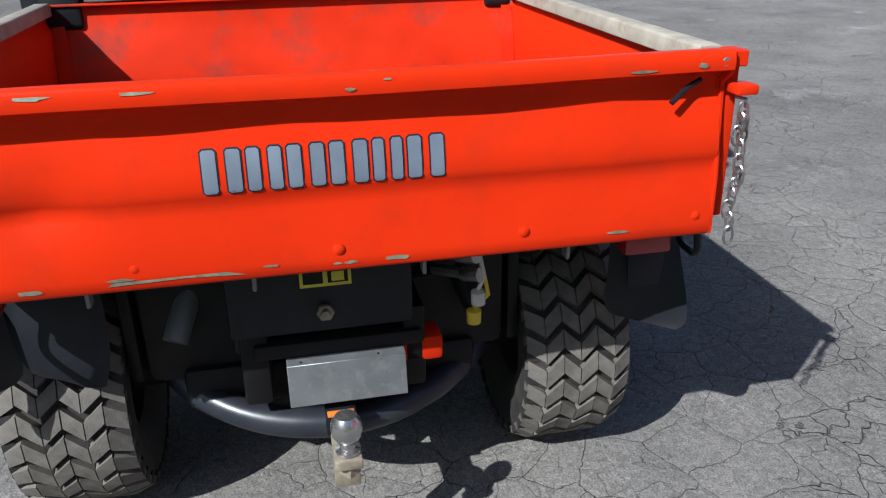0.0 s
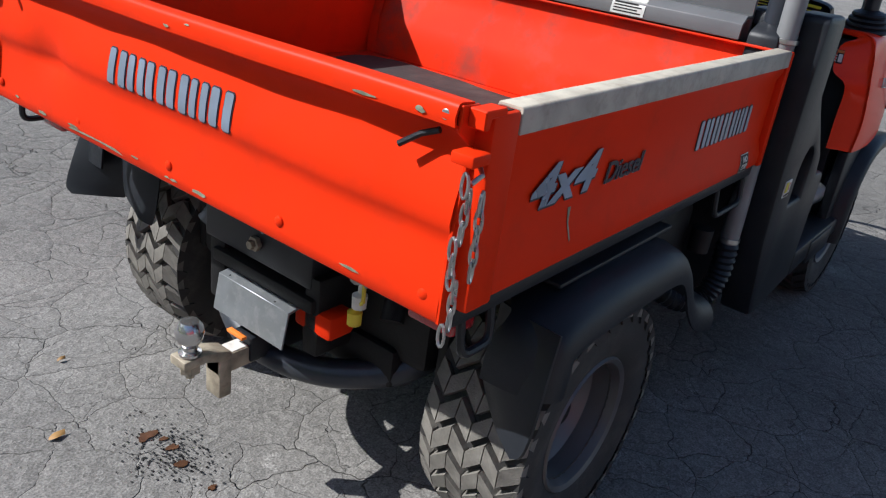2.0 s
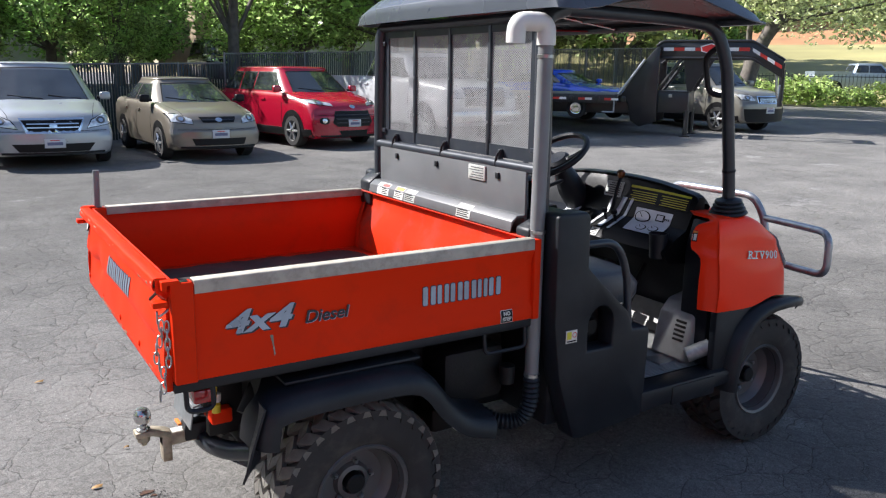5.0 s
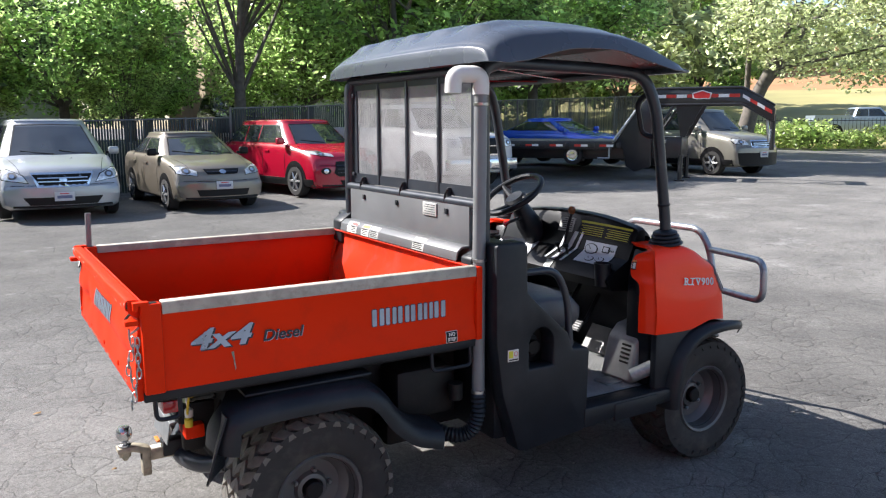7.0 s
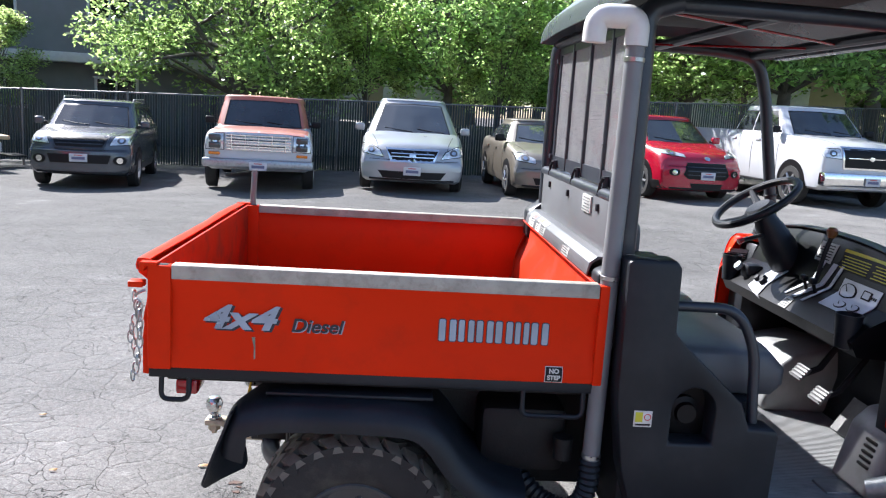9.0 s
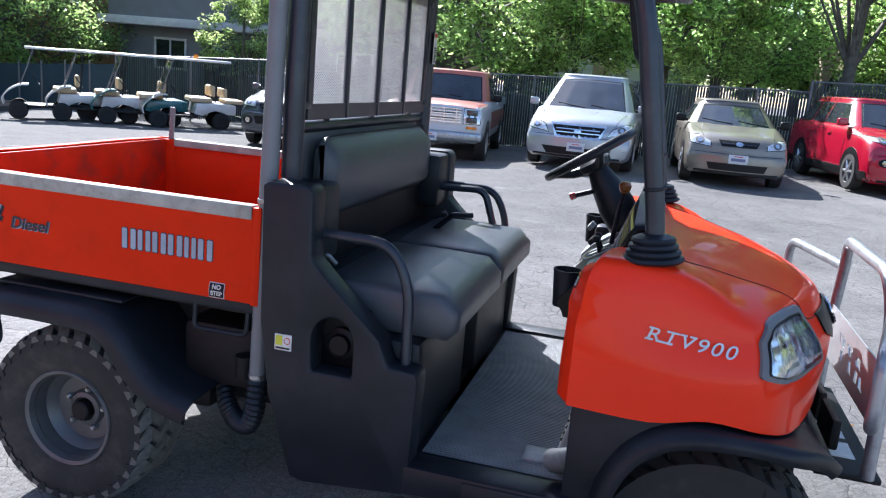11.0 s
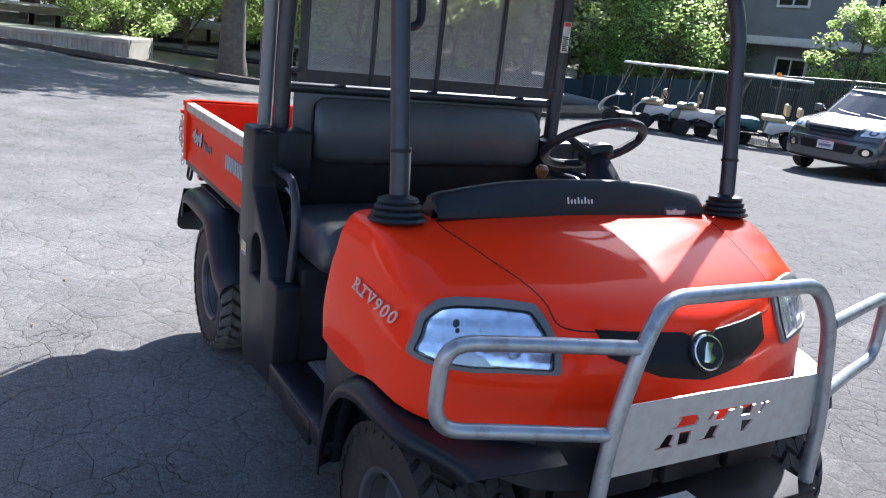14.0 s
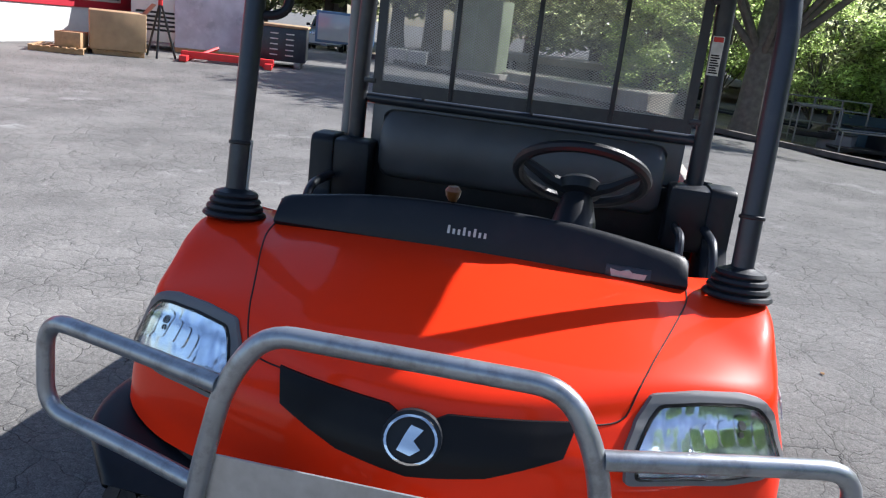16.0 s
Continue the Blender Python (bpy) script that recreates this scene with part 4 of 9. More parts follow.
# protective structure
XB = 1.415
part("crossbar", tube([(XB - 0.012, -0.645, 1.392), (XB - 0.012, 0.66, 1.392)], 0.021, 12), FRAME, UTV)
for s in (1, -1):
    part("rear_post", tube(fillet([(XB, -0.655 * s, 0.95), (XB, -0.655 * s, 1.5), (XB, -0.64 * s, 1.955), (XB + 0.1, -0.635 * s, 1.985)], 0.05), 0.033, 14), FRAME, UTV)
    part("front_post", tube(fillet([(2.512, -0.655 * s, 1.12), (2.492, -0.655 * s, 1.28), (2.40, -0.662 * s, 1.80), (2.335, -0.64 * s, 1.955), (2.1, -0.60 * s, 1.975), (XB + 0.05, -0.60 * s, 1.985)], 0.09, 6), 0.027, 14), FRAME, UTV)
    part("post_boot", lathe([(0.0778, 0), (0.0842, 0.0066), (0.0799, 0.0143), (0.0713, 0.0176), (0.0756, 0.0242), (0.0724, 0.0319), (0.0637, 0.0352), (0.068, 0.0418), (0.0648, 0.0495), (0.0572, 0.0528), (0.0605, 0.0594), (0.0562, 0.0671), (0.034, 0.0748), (0.03, 0.077)], Matrix.Translation((2.505, -0.655 * s, 1.138)) @ Matrix.Rotation(radians(-6), 4, "Y"), 24), BLACK, UTV, "ribbed rubber post boot")
    part("post_clamp", lathe([(0.0295, 0), (0.031, 0.002), (0.031, 0.008), (0.0295, 0.010)], turned((2.4835, -0.6555 * s, 1.33), (2.475, -0.656 * s, 1.38)), 16), BLACK, UTV)
part("roof_bow", tube([(2.30, -0.62, 1.962), (2.30, 0.62, 1.962)], 0.02, 10), FRAME, UTV)
part("roof_bow", tube([(1.85, -0.60, 1.975), (1.85, 0.60, 1.975)], 0.02, 10), FRAME, UTV)
part("roof_bow", tube([(XB, -0.63, 1.955), (XB, 0.63, 1.955)], 0.02, 10), FRAME, UTV)
for s in (1, -1):
    part("roof_strap", tube([(1.46, -0.58 * s, 1.965), (2.28, -0.1 * s, 1.955)], 0.005, 6), RLENS, UTV)
part("cable_stub", tube([(2.500, -0.6255, 1.19), (2.491, -0.6245, 1.27), (2.4815, -0.6245, 1.345)], 0.0042, 6), GLABEL, UTV)
# mesh screen
ym0, ym1, zm0, zm1 = -0.60, 0.605, 1.415, 1.935
XM = 1.425
screen = part("screen_frame", prism(rect(ym0, ym1, zm0, zm1), "yz", XM - 0.008, XM + 0.008, holes=[rect(ym0 + 0.035, ym1 - 0.035, zm0 + 0.05, zm1 - 0.03)]), FRAME, UTV)
for y in (-0.293, 0.008, 0.312):
    bar = part("screen_bar", rbox(XM - 0.012, XM + 0.012, y - 0.009, y + 0.009, zm0, zm1, 0.002), FRAME, screen)
    for z in (1.55, 1.72):
        part("bolt_head", lathe([(0.006, 0), (0.006, 0.004), (0, 0.005)], turned((XM - 0.012, y, z), (XM - 0.1, y, z)), 8), STEEL, bar)
verts, faces = [], []
gy0, gy1, gz0, gz1 = ym0 + 0.03, ym1 - 0.03, zm0 + 0.045, zm1 - 0.025
PITCH, HW, HT = 0.0145, 0.00150, 0.0006
slope = 0.66
L = gz1 - gz0


def strip(p, q, off):
    d = (q - p).normalized()
    nrm = Vector((0, -d.z, d.y)) * HW
    base = len(verts)
    for c in (p, q):
        for sx, sn in ((-1, -1), (-1, 1), (1, 1), (1, -1)):
            verts.append((c.x + sx * HT + off, c.y + sn * nrm.y, c.z + sn * nrm.z))
    for j in range(4):
        faces.append((base + j, base + (j + 1) % 4, base + 4 + (j + 1) % 4, base + 4 + j))


run = L / slope
k = gy0 - run
while k < gy1:
    for s in (1, -1):
        a, b = k, k + run
        pa, pb = Vector((XM, a, gz0 if s > 0 else gz1)), Vector((XM, b, gz1 if s > 0 else gz0))
        if a < gy0:
            t = (gy0 - a) / run
            pa = pa.lerp(pb, t) if t < 1 else None
        if pa and b > gy1:
            t = (gy1 - pa.y) / (b - pa.y)
            pb = pa.lerp(pb, t)
        if pa and (pb - pa).length > 0.01:
            strip(pa, pb, 0.0006 * s)
    k += PITCH
me = bpy.data.meshes.new("expanded_mesh")
me.from_pydata(verts, [], faces)
tagged(mesh_part("expanded_mesh", me, MESHM, screen, "open expanded metal mesh", 0), kind="stuff")
for y in (-0.40, 0.02, 0.47):
    part("screen_clamp", rbox(XM - 0.028, XM - 0.008, y - 0.007, y + 0.007, 1.40, 1.45, 0.003), FRAME, screen)
    part("wing_bolt", tube([(XM - 0.03, y - 0.012, 1.445), (XM - 0.036, y, 1.425), (XM - 0.04, y + 0.004, 1.385)], 0.0055, 6), BLACK, screen)
for y in (-0.625, 0.625):
    for z in (1.46, 1.88):
        part("screen_tab", rbox(XM - 0.02, XM + 0.015, y - 0.035, y + 0.035, z - 0.01, z + 0.01, 0.003), FRAME, screen)
post_label = part("post_label", rbox(1.452, 1.455, 0.615, 0.655, 1.63, 1.765, 0.0005), WLABEL, UTV, "white instruction label on the post")
part("label_head", rbox(1.4545, 1.456, 0.618, 0.652, 1.745, 1.762, 0), RLABEL, post_label)
for k in range(8):
    part("label_line", rbox(1.4545, 1.456, 0.619, 0.651 - 0.004 * (k % 3), 1.637 + 0.0085 * k, 1.642 + 0.0085 * k, 0), KLABEL, post_label)
# air intake pipe
stack = part("intake_pipe", tube([(1.357, -0.716, 0.59), (1.365, -0.706, 1.15), (1.376, -0.70, 1.865)], 0.0275, 16), PIPE, UTV, "grey upright intake pipe with white elbow")
part("pipe_elbow", tube(fillet([(1.376, -0.70, 1.845), (1.377, -0.70, 1.925), (1.262, -0.675, 1.925), (1.260, -0.674, 1.85)], 0.05, 7), 0.034, 16), WHITEP, stack, "white plastic pipe bend")
for z in (1.80, 1.165, 0.605):
    part("hose_clamp", lathe([(0.029, 0), (0.0305, 0.001), (0.0305, 0.012), (0.029, 0.013)], turned((1.357 + (z - 0.59) * 0.0149, -0.716 + (z - 0.59) * 0.0125, z), (1.3585 + (z - 0.59) * 0.0149, -0.715 + (z - 0.59) * 0.0125, z + 0.1)), 16), ZINC, stack)
hose = smooth_axis([(1.357, -0.716, 0.60), (1.352, -0.717, 0.50), (1.32, -0.70, 0.43), (1.25, -0.66, 0.42), (1.18, -0.60, 0.46), (1.12, -0.5, 0.52)], 10, 0)
part("corrugated_hose", tube([Vector(p) for p in hose], [0.034 if i % 2 else 0.028 for i in range(len(hose))], 14), BLACK, stack)
part("air_box", rbox(1.02, 1.30, -0.62, -0.43, 0.50, 0.72, 0.03), DARK, UTV)
part("fuel_filter", lathe([(0.0, 0), (0.03, 0.0), (0.032, 0.07), (0, 0.075)], Matrix.Translation((1.28, -0.66, 0.575)), 12), DARK, UTV)
part("oil_tank", rbox(0.98, 1.12, -0.60, -0.45, 0.40, 0.50, 0.02), DARK, UTV)

# side covers with filler opening
cover = [(1.392, 1.235), (1.41, 1.246), (1.535, 1.246), (1.553, 1.225), (1.556, 1.03), (1.60, 0.985), (1.78, 0.822), (1.81, 0.745), (1.895, 0.742), (1.905, 0.72), (1.895, 0.37), (1.88, 0.355), (1.56, 0.325), (1.515, 0.335), (1.43, 0.60), (1.398, 0.82)]
arch = [(1.568, 0.69), (1.70, 0.69)] + [(1.634 + 0.066 * math.cos(a), 0.79 + 0.075 * math.sin(a)) for a in [math.pi * k / 12 for k in range(13)]]
cov_r = part("side_cover", prism(cover, "xz", -0.795, -0.70, 0.012, 2, holes=[arch]), BLACK, UTV, "black moulded side cover", 40)
cov_l = part("side_cover", mirror(prism(cover, "xz", -0.795, -0.70, 0.012, 2)), BLACK, UTV)
for s in (1, -1):
    part("side_column", rbox(1.40, 1.545, -0.735 * s, -0.56 * s, 1.0, 1.235, 0.02), BLACK, UTV)
    part("seat_base", rbox(1.45, 1.88, -0.70 * s, -0.1 * s, 0.36, 0.80, 0.02), BLACK, UTV)
    part("grab_rail", tube(fillet([(1.50, -0.705 * s, 1.094), (1.77, -0.708 * s, 1.094), (1.835, -0.712 * s, 0.97), (1.845, -0.73 * s, 0.72)], 0.07, 6), 0.0165, 12), FRAME, UTV)
part("filler_cap", lathe([(0, 0), (0.05, 0), (0.05, -0.025), (0.035, -0.03), (0.03, -0.045), (0, -0.045)], turned((1.634, -0.695, 0.765), (1.634, 0, 0.765)), 20), KLABEL, UTV)
part("filler_well", prism([(1.55, 0.68), (1.72, 0.68), (1.72, 0.88), (1.55, 0.88)], "xz", -0.70, -0.698), DARK, UTV)
lbl = part("fuel_label", rbox(1.452, 1.507, -0.7985, -0.795, 0.742, 0.792, 0.001), WLABEL, cov_r, "white and yellow fuel label")
part("label_mark", rbox(1.456, 1.478, -0.8, -0.798, 0.758, 0.788, 0), YLABEL, lbl)
part("label_mark", lathe([(0.011, 0), (0.008, 0.0005)], turned((1.493, -0.7988, 0.773), (1.493, -0.9, 0.773)), 16), RLABEL, lbl)
part("label_line", rbox(1.457, 1.502, -0.8, -0.798, 0.747, 0.752, 0), KLABEL, lbl)
# seat
def cushion(x0, x1, y0, y1, z0, z1, crown, name, label=""):
    rows = []
    for t in (0, 0.02, 0.07, 0.2, 0.5, 0.8, 0.93, 0.98, 1):
        y = y0 + (y1 - y0) * t
        e = 0.016 if t in (0, 1) else 0.004 if t in (0.02, 0.98) else 0.0
        c = crown * (1 - (2 * t - 1) ** 4)
        a0, a1, b0, b1 = x0 + e, x1 - e, z0 + e, z1 - e + c * 0.6
        if t in (0, 1):
            a0, a1, b0, b1 = (x0 + x1) / 2 - (x1 - x0) * 0.42, (x0 + x1) / 2 + (x1 - x0) * 0.42, (z0 + z1) / 2 - (z1 - z0) * 0.4, (z0 + z1) / 2 + (z1 - z0) * 0.4
        r = 0.035
        ring = [(a0, b0 + r), (a0, b1 - r), (a0 + r, b1), ((a0 + a1) / 2, b1 + c * 0.3), (a1 - r * 1.5, b1 - 0.004), (a1, b1 - r * 1.6), (a1, b0 + r), (a1 - r, b0), (a0 + r, b0)]
        rows.append([(x, y, z) for x, z in ring])
    bm = sheet(rows, 2, 1, 0, wrap=True)
    bmesh.ops.holes_fill(bm, edges=[e for e in bm.edges if len(e.link_faces) == 1], sides=0)
    bmesh.ops.recalc_face_normals(bm, faces=bm.faces[:])
    return part(name, bm, VINYL, UTV, label, 60)


cushion(1.52, 1.975, -0.655, 0.0, 0.80, 0.945, 0.02, "seat_cushion", "dusty grey vinyl bench cushion")
cushion(1.52, 1.975, 0.004, 0.655, 0.80, 0.945, 0.02, "seat_cushion", "dusty grey vinyl bench cushion")
cushion(1.425, 1.505, -0.535, 0.535, 1.105, 1.365, 0.004, "seat_backrest", "grey vinyl bench backrest")
# near-black panel paints the dark of the gap below the backrest
part("seat_back_panel", rbox(1.40, 1.45, -0.69, 0.69, 0.92, 1.215, 0.02), DARK, UTV)
part("seat_shelf", rbox(1.42, 1.56, -0.66, 0.66, 0.86, 0.935, 0.02), BLACK, UTV)
part("arm_rest", tube(fillet([(1.52, 0.60, 1.09), (1.75, 0.60, 1.10), (1.80, 0.60, 0.95)], 0.05), 0.016, 10), FRAME, UTV)
part("lever", tube([(1.60, 0.30, 0.94), (1.70, 0.26, 1.03), (1.78, 0.28, 1.035)], 0.011, 8), BLACK, UTV)
part("lever_knob", lathe([(0, -0.018), (0.014, -0.01), (0.016, 0.004), (0, 0.018)], turned((1.62, 0.42, 1.0), (1.63, 0.42, 1.1)), 10), BLACK, UTV)
part("seat_latch", tube(fillet([(1.515, -0.66, 1.0), (1.55, -0.66, 1.02), (1.57, -0.64, 0.99)], 0.01), 0.008, 6), STEEL, UTV)

# floor with ribs, sills
part("cab_floor", rbox(1.86, 2.66, -0.70, 0.70, 0.415, 0.44, 0.006), BLACK, UTV)
floor_mat = part("floor_mat", rbox(1.90, 2.62, -0.66, 0.66, 0.44, 0.445, 0.002), FLOORM, UTV)
bm = bmesh.new()
for k in range(108):
    y = -0.65 + k * 0.0121
    rbox(1.905, 2.615, y - 0.003, y + 0.003, 0.445, 0.449, 0, bm=bm)
part("mat_ribs", bm, FLOORM, floor_mat)
both("sill", lambda: prism([(1.88, 0.36), (2.10, 0.375), (2.44, 0.385), (2.46, 0.44), (2.40, 0.455), (1.88, 0.455)], "xz", -0.80, -0.69, 0.012), BLACK, UTV)
both("sill_step", lambda: rbox(2.06, 2.33, -0.806, -0.79, 0.36, 0.445, 0.008), BLACK, UTV)
part("firewall", prism([(2.60, 0.44), (2.64, 0.62), (2.60, 0.95), (2.64, 0.95), (2.68, 0.6), (2.64, 0.42)], "xz", -0.66, 0.66, 0.004), BLACK, UTV)
for y0, y1, side in ((0.16, 0.64, [(2.33, 0.446), (2.325, 0.50), (2.395, 0.66), (2.44, 0.70), (2.66, 0.74), (2.66, 0.446)]),
                     (-0.645, -0.435, [(2.305, 0.446), (2.300, 0.47), (2.345, 0.66), (2.40, 0.715), (2.66, 0.76), (2.66, 0.446)])):
    fb = part("foot_box", prism(side, "xz", y0, y1, 0.022, 3), FOOTP, UTV, "moulded grey wheel housing in the footwell", 40)
    p0, p1 = Vector((side[1][0], 0, side[1][1])), Vector((side[2][0], 0, side[2][1]))
    for k in range(5 if y0 < 0 else 0):
        q = p0.lerp(p1, 0.42 + 0.11 * k)
        part("grip_strip", rbox(q.x - 0.006, q.x + 0.02, y0 + 0.03, y0 + 0.09, q.z - 0.005, q.z + 0.005, 0.002), DARK, fb)
part("kick_plate", prism([(2.54, 0.45), (2.62, 0.58), (2.613, 0.59), (2.53, 0.458)], "xz", -0.36, -0.02, 0.002, 1), TREADP, UTV)
for k, (px, py, pz) in enumerate(((2.41, 0.045, 0.665), (2.425, -0.09, 0.615))):
    pedal = part("pedal", moved(rbox(-0.007, 0.007, -0.045, 0.045, -0.032, 0.032, 0.005), Matrix.Translation((px, py, pz)) @ Matrix.Rotation(radians(38), 4, "Y")), GREYP, UTV)
    for j in range(4):
        part("pedal_rib", moved(rbox(-0.011, -0.006, -0.042, 0.042, -0.026 + 0.015 * j, -0.020 + 0.015 * j, 0), Matrix.Translation((px, py, pz)) @ Matrix.Rotation(radians(38), 4, "Y")), DARK, pedal)
    part("pedal_arm", tube([(px + 0.01, py, pz - 0.01), (px + 0.08, py, pz + 0.02), (px + 0.17, py, pz + 0.16)], [0.014, 0.014, 0.012], 8), BLACK, UTV)
part("foot_bracket", rbox(2.20, 2.33, -0.60, -0.50, 0.446, 0.458, 0.004), STEEL, UTV)
part("foot_bar", tube([(2.30, -0.66, 0.50), (2.38, -0.72, 0.55)], 0.035, 12), STEEL, UTV)

# dashboard
DASH = [(2.485, 1.185), (2.475, 1.200), (2.452, 1.198), (2.428, 1.165), (2.375, 1.05), (2.285, 1.0), (2.245, 0.955), (2.27, 0.905), (2.36, 0.90), (2.50, 0.86)]
dash_rows = []
for y in (-0.535, -0.525, -0.45, -0.3, -0.15, 0, 0.15, 0.3, 0.45, 0.525, 0.535):
    lift = 0.045 * (1 - (abs(y) / 0.535) ** 2.5)
    dash_rows.append([(x, y, z + lift * min(1, max(0, (z - 1.02) / 0.15))) for x, z in DASH])
dash_bm = sheet(dash_rows, 2, 1, 0, wrap=True)
bmesh.ops.holes_fill(dash_bm, edges=[e for e in dash_bm.edges if len(e.link_faces) == 1], sides=0)
bmesh.ops.recalc_face_normals(dash_bm, faces=dash_bm.faces[:])
dash = part("dashboard", dash_bm, DASHP, UTV, "black moulded dashboard")
dash_tree = bvh_of(dash)
DOWN = Vector((0.75, 0, -0.66))


def on_dash(y, s):
    """A point thrown at the sloping dashboard face: s runs up the slope."""
    return (2.0 + 0.42 * s, y, 1.30 + 0.45 * s)


def dash_stamp(name, y0, y1, s0, s1, m, lift=0.002, thick=0.003, label=""):
    return part(name, stamp(rect(y0, y1, s0, s1), lambda u, v: on_dash(u, v), DOWN, dash_tree, lift, thick, 3), m, dash, label)


dash_stamp("instrument_panel", -0.435, -0.205, -0.025, 0.19, PANEL, label="silver instrument panel with round gauges")
for y, s, r in ((-0.262, 0.125, 0.050), (-0.300, 0.025, 0.031), (-0.372, 0.035, 0.031)):
    for name, k, m2, lift in (("gauge", 1.0, KLABEL, 0.006), ("gauge_face", 0.84, PANEL, 0.009)):
        ring = [(y + r * k * math.cos(a), s + r * 0.95 * k * math.sin(a)) for a in [j * math.pi / 9 for j in range(18)]]
        part(name, stamp(ring, on_dash, DOWN, dash_tree, lift, 0.001, 2), m2, dash)
    part("gauge_needle", stamp([(y - 0.003, s - r * 0.1), (y + 0.003, s - r * 0.1), (y + r * 0.5, s + r * 0.6), (y + r * 0.44, s + r * 0.62)], on_dash, DOWN, dash_tree, 0.0115, 0.001, 2), KLABEL, dash)
dash_stamp("display", -0.395, -0.345, 0.115, 0.165, KLABEL, 0.006)
dash_stamp("display_face", -0.388, -0.352, 0.122, 0.158, PANEL, 0.009, 0.001)
for k in range(3):
    dash_stamp("warning_lamp", -0.403 - 0.011 * k, -0.397 - 0.011 * k, 0.13, 0.145, KLABEL, 0.006, 0.001)
# lever panel: pale strips between dark slots
for y0, y1, w in ((-0.155, -0.112, 0.016), (-0.098, -0.040, 0.030), (-0.028, 0.020, 0.018)):
    part("lever_strip", stamp([(y0, 0.245), (y0 - w, 0.245), (y1 - w, -0.06), (y1, -0.06)], on_dash, DOWN, dash_tree, 0.003, 0.003, 4), PANEL, dash, "pale lever panel strip")
for y in (-0.125, -0.058):
    part("range_lever", tube([(2.33, y, 1.03), (2.315, y, 1.075)], 0.007, 8), KLABEL, UTV)
    part("lever_grip", rbox(2.300, 2.325, y - 0.016, y + 0.016, 1.068, 1.092, 0.008), KLABEL, UTV)
dash_stamp("lever_label", -0.075, -0.02, -0.155, -0.075, GLABEL, 0.003, 0.001)
for k in range(4):
    dash_stamp("label_line", -0.07, -0.028 - 0.008 * (k % 2), -0.145 + 0.016 * k, -0.139 + 0.016 * k, KLABEL, 0.005, 0.001)
# ignition panel with its knobs
part("ignition_panel", stamp([(0.155, -0.17), (0.275, -0.13), (0.262, 0.105), (0.175, 0.105)], on_dash, DOWN, dash_tree, 0.003, 0.003, 4), PANEL, dash, "silver ignition panel")
for y, sl in ((0.250, -0.055), (0.222, -0.035), (0.195, -0.06)):
    k0 = Vector((2.0 + 0.42 * sl, y, 1.30 + 0.45 * sl))
    hit = dash_tree.ray_cast(k0, DOWN.normalized())[0]
    part("switch_knob", lathe([(0.017, -0.004), (0.016, 0.018), (0.012, 0.024), (0, 0.025)], turned(hit, hit - DOWN), 10), KLABEL, UTV)
wl = dash_stamp("warning_label", -0.505, -0.125, 0.225, 0.352, KLABEL, 0.003, 0.001, "black and yellow warning label")
part("label_head", stamp(rect(-0.50, -0.13, 0.328, 0.346), on_dash, DOWN, dash_tree, 0.006, 0.001, 2), YLABEL, wl)
for k in range(5):
    for a, b in ((-0.495, -0.335), (-0.31, -0.14)):
        part("label_line", stamp(rect(a, b - 0.012 * (k % 2), 0.235 + 0.017 * k, 0.240 + 0.017 * k), on_dash, DOWN, dash_tree, 0.006, 0.001, 2), YLABEL, wl)
il = dash_stamp("info_label", -0.075, 0.045, 0.235, 0.355, GLABEL, 0.003, 0.001, "pale instruction label with dark lines")
for k in range(6):
    part("label_line", stamp(rect(-0.062, 0.035 - 0.012 * (k % 3), 0.248 + 0.017 * k, 0.254 + 0.017 * k), on_dash, DOWN, dash_tree, 0.006, 0.001, 2), KLABEL, il)
for y in (-0.475, 0.485):
    part("cup_holder", lathe([(0.0, 0.0), (0.036, 0.0), (0.043, 0.10), (0.045, 0.115), (0.040, 0.115), (0.033, 0.01), (0.0, 0.01)], Matrix.Translation((2.262, y, 0.925 if y < 0 else 0.955)), 20), BLACK, UTV)
part("key_switch", lathe([(0.02, 0), (0.02, 0.02), (0, 0.022)], turned((2.26, 0.39, 1.03), (2.1, 0.39, 1.15)), 14), STEEL, UTV)
part("ignition_pod", rbox(2.27, 2.35, 0.34, 0.42, 0.98, 1.05, 0.02), BLACK, UTV)
part("shift_lever", tube([(2.36, -0.06, 1.06), (2.372, -0.075, 1.18), (2.383, -0.088, 1.25)], 0.0085, 8), BLACK, UTV)
part("shift_knob", lathe([(0, -0.02), (0.012, -0.018), (0.02, -0.004), (0.022, 0.01), (0.014, 0.021), (0, 0.024)], turned((2.383, -0.088, 1.262), (2.39, -0.09, 1.4)), 14), KNOB, UTV, "brown shift knob")
# steering wheel
col_axis = Vector((-0.56, 0, 0.83)).normalized()
hubc = Vector((2.225, 0.24, 1.334))
sw = Matrix.Translation(hubc) @ col_axis.to_track_quat("Z", "Y").to_matrix().to_4x4()
ring = [sw @ Vector((0.178 * math.cos(a), 0.178 * math.sin(a), 0)) for a in [k * math.pi / 18 for k in range(36)]]
steer = part("steering_wheel", tube(ring, 0.0165, 10, True), BLACK, UTV, "black four-spoke steering wheel")
for a in (20, 160, 270):
    d = Vector((math.cos(radians(a)), math.sin(radians(a)), 0))
    part("spoke", tube([sw @ (d * 0.02 + Vector((0, 0, -0.05))), sw @ (d * 0.09 + Vector((0, 0, -0.035))), sw @ (d * 0.17)], [0.022, 0.018, 0.012], 8), BLACK, steer)
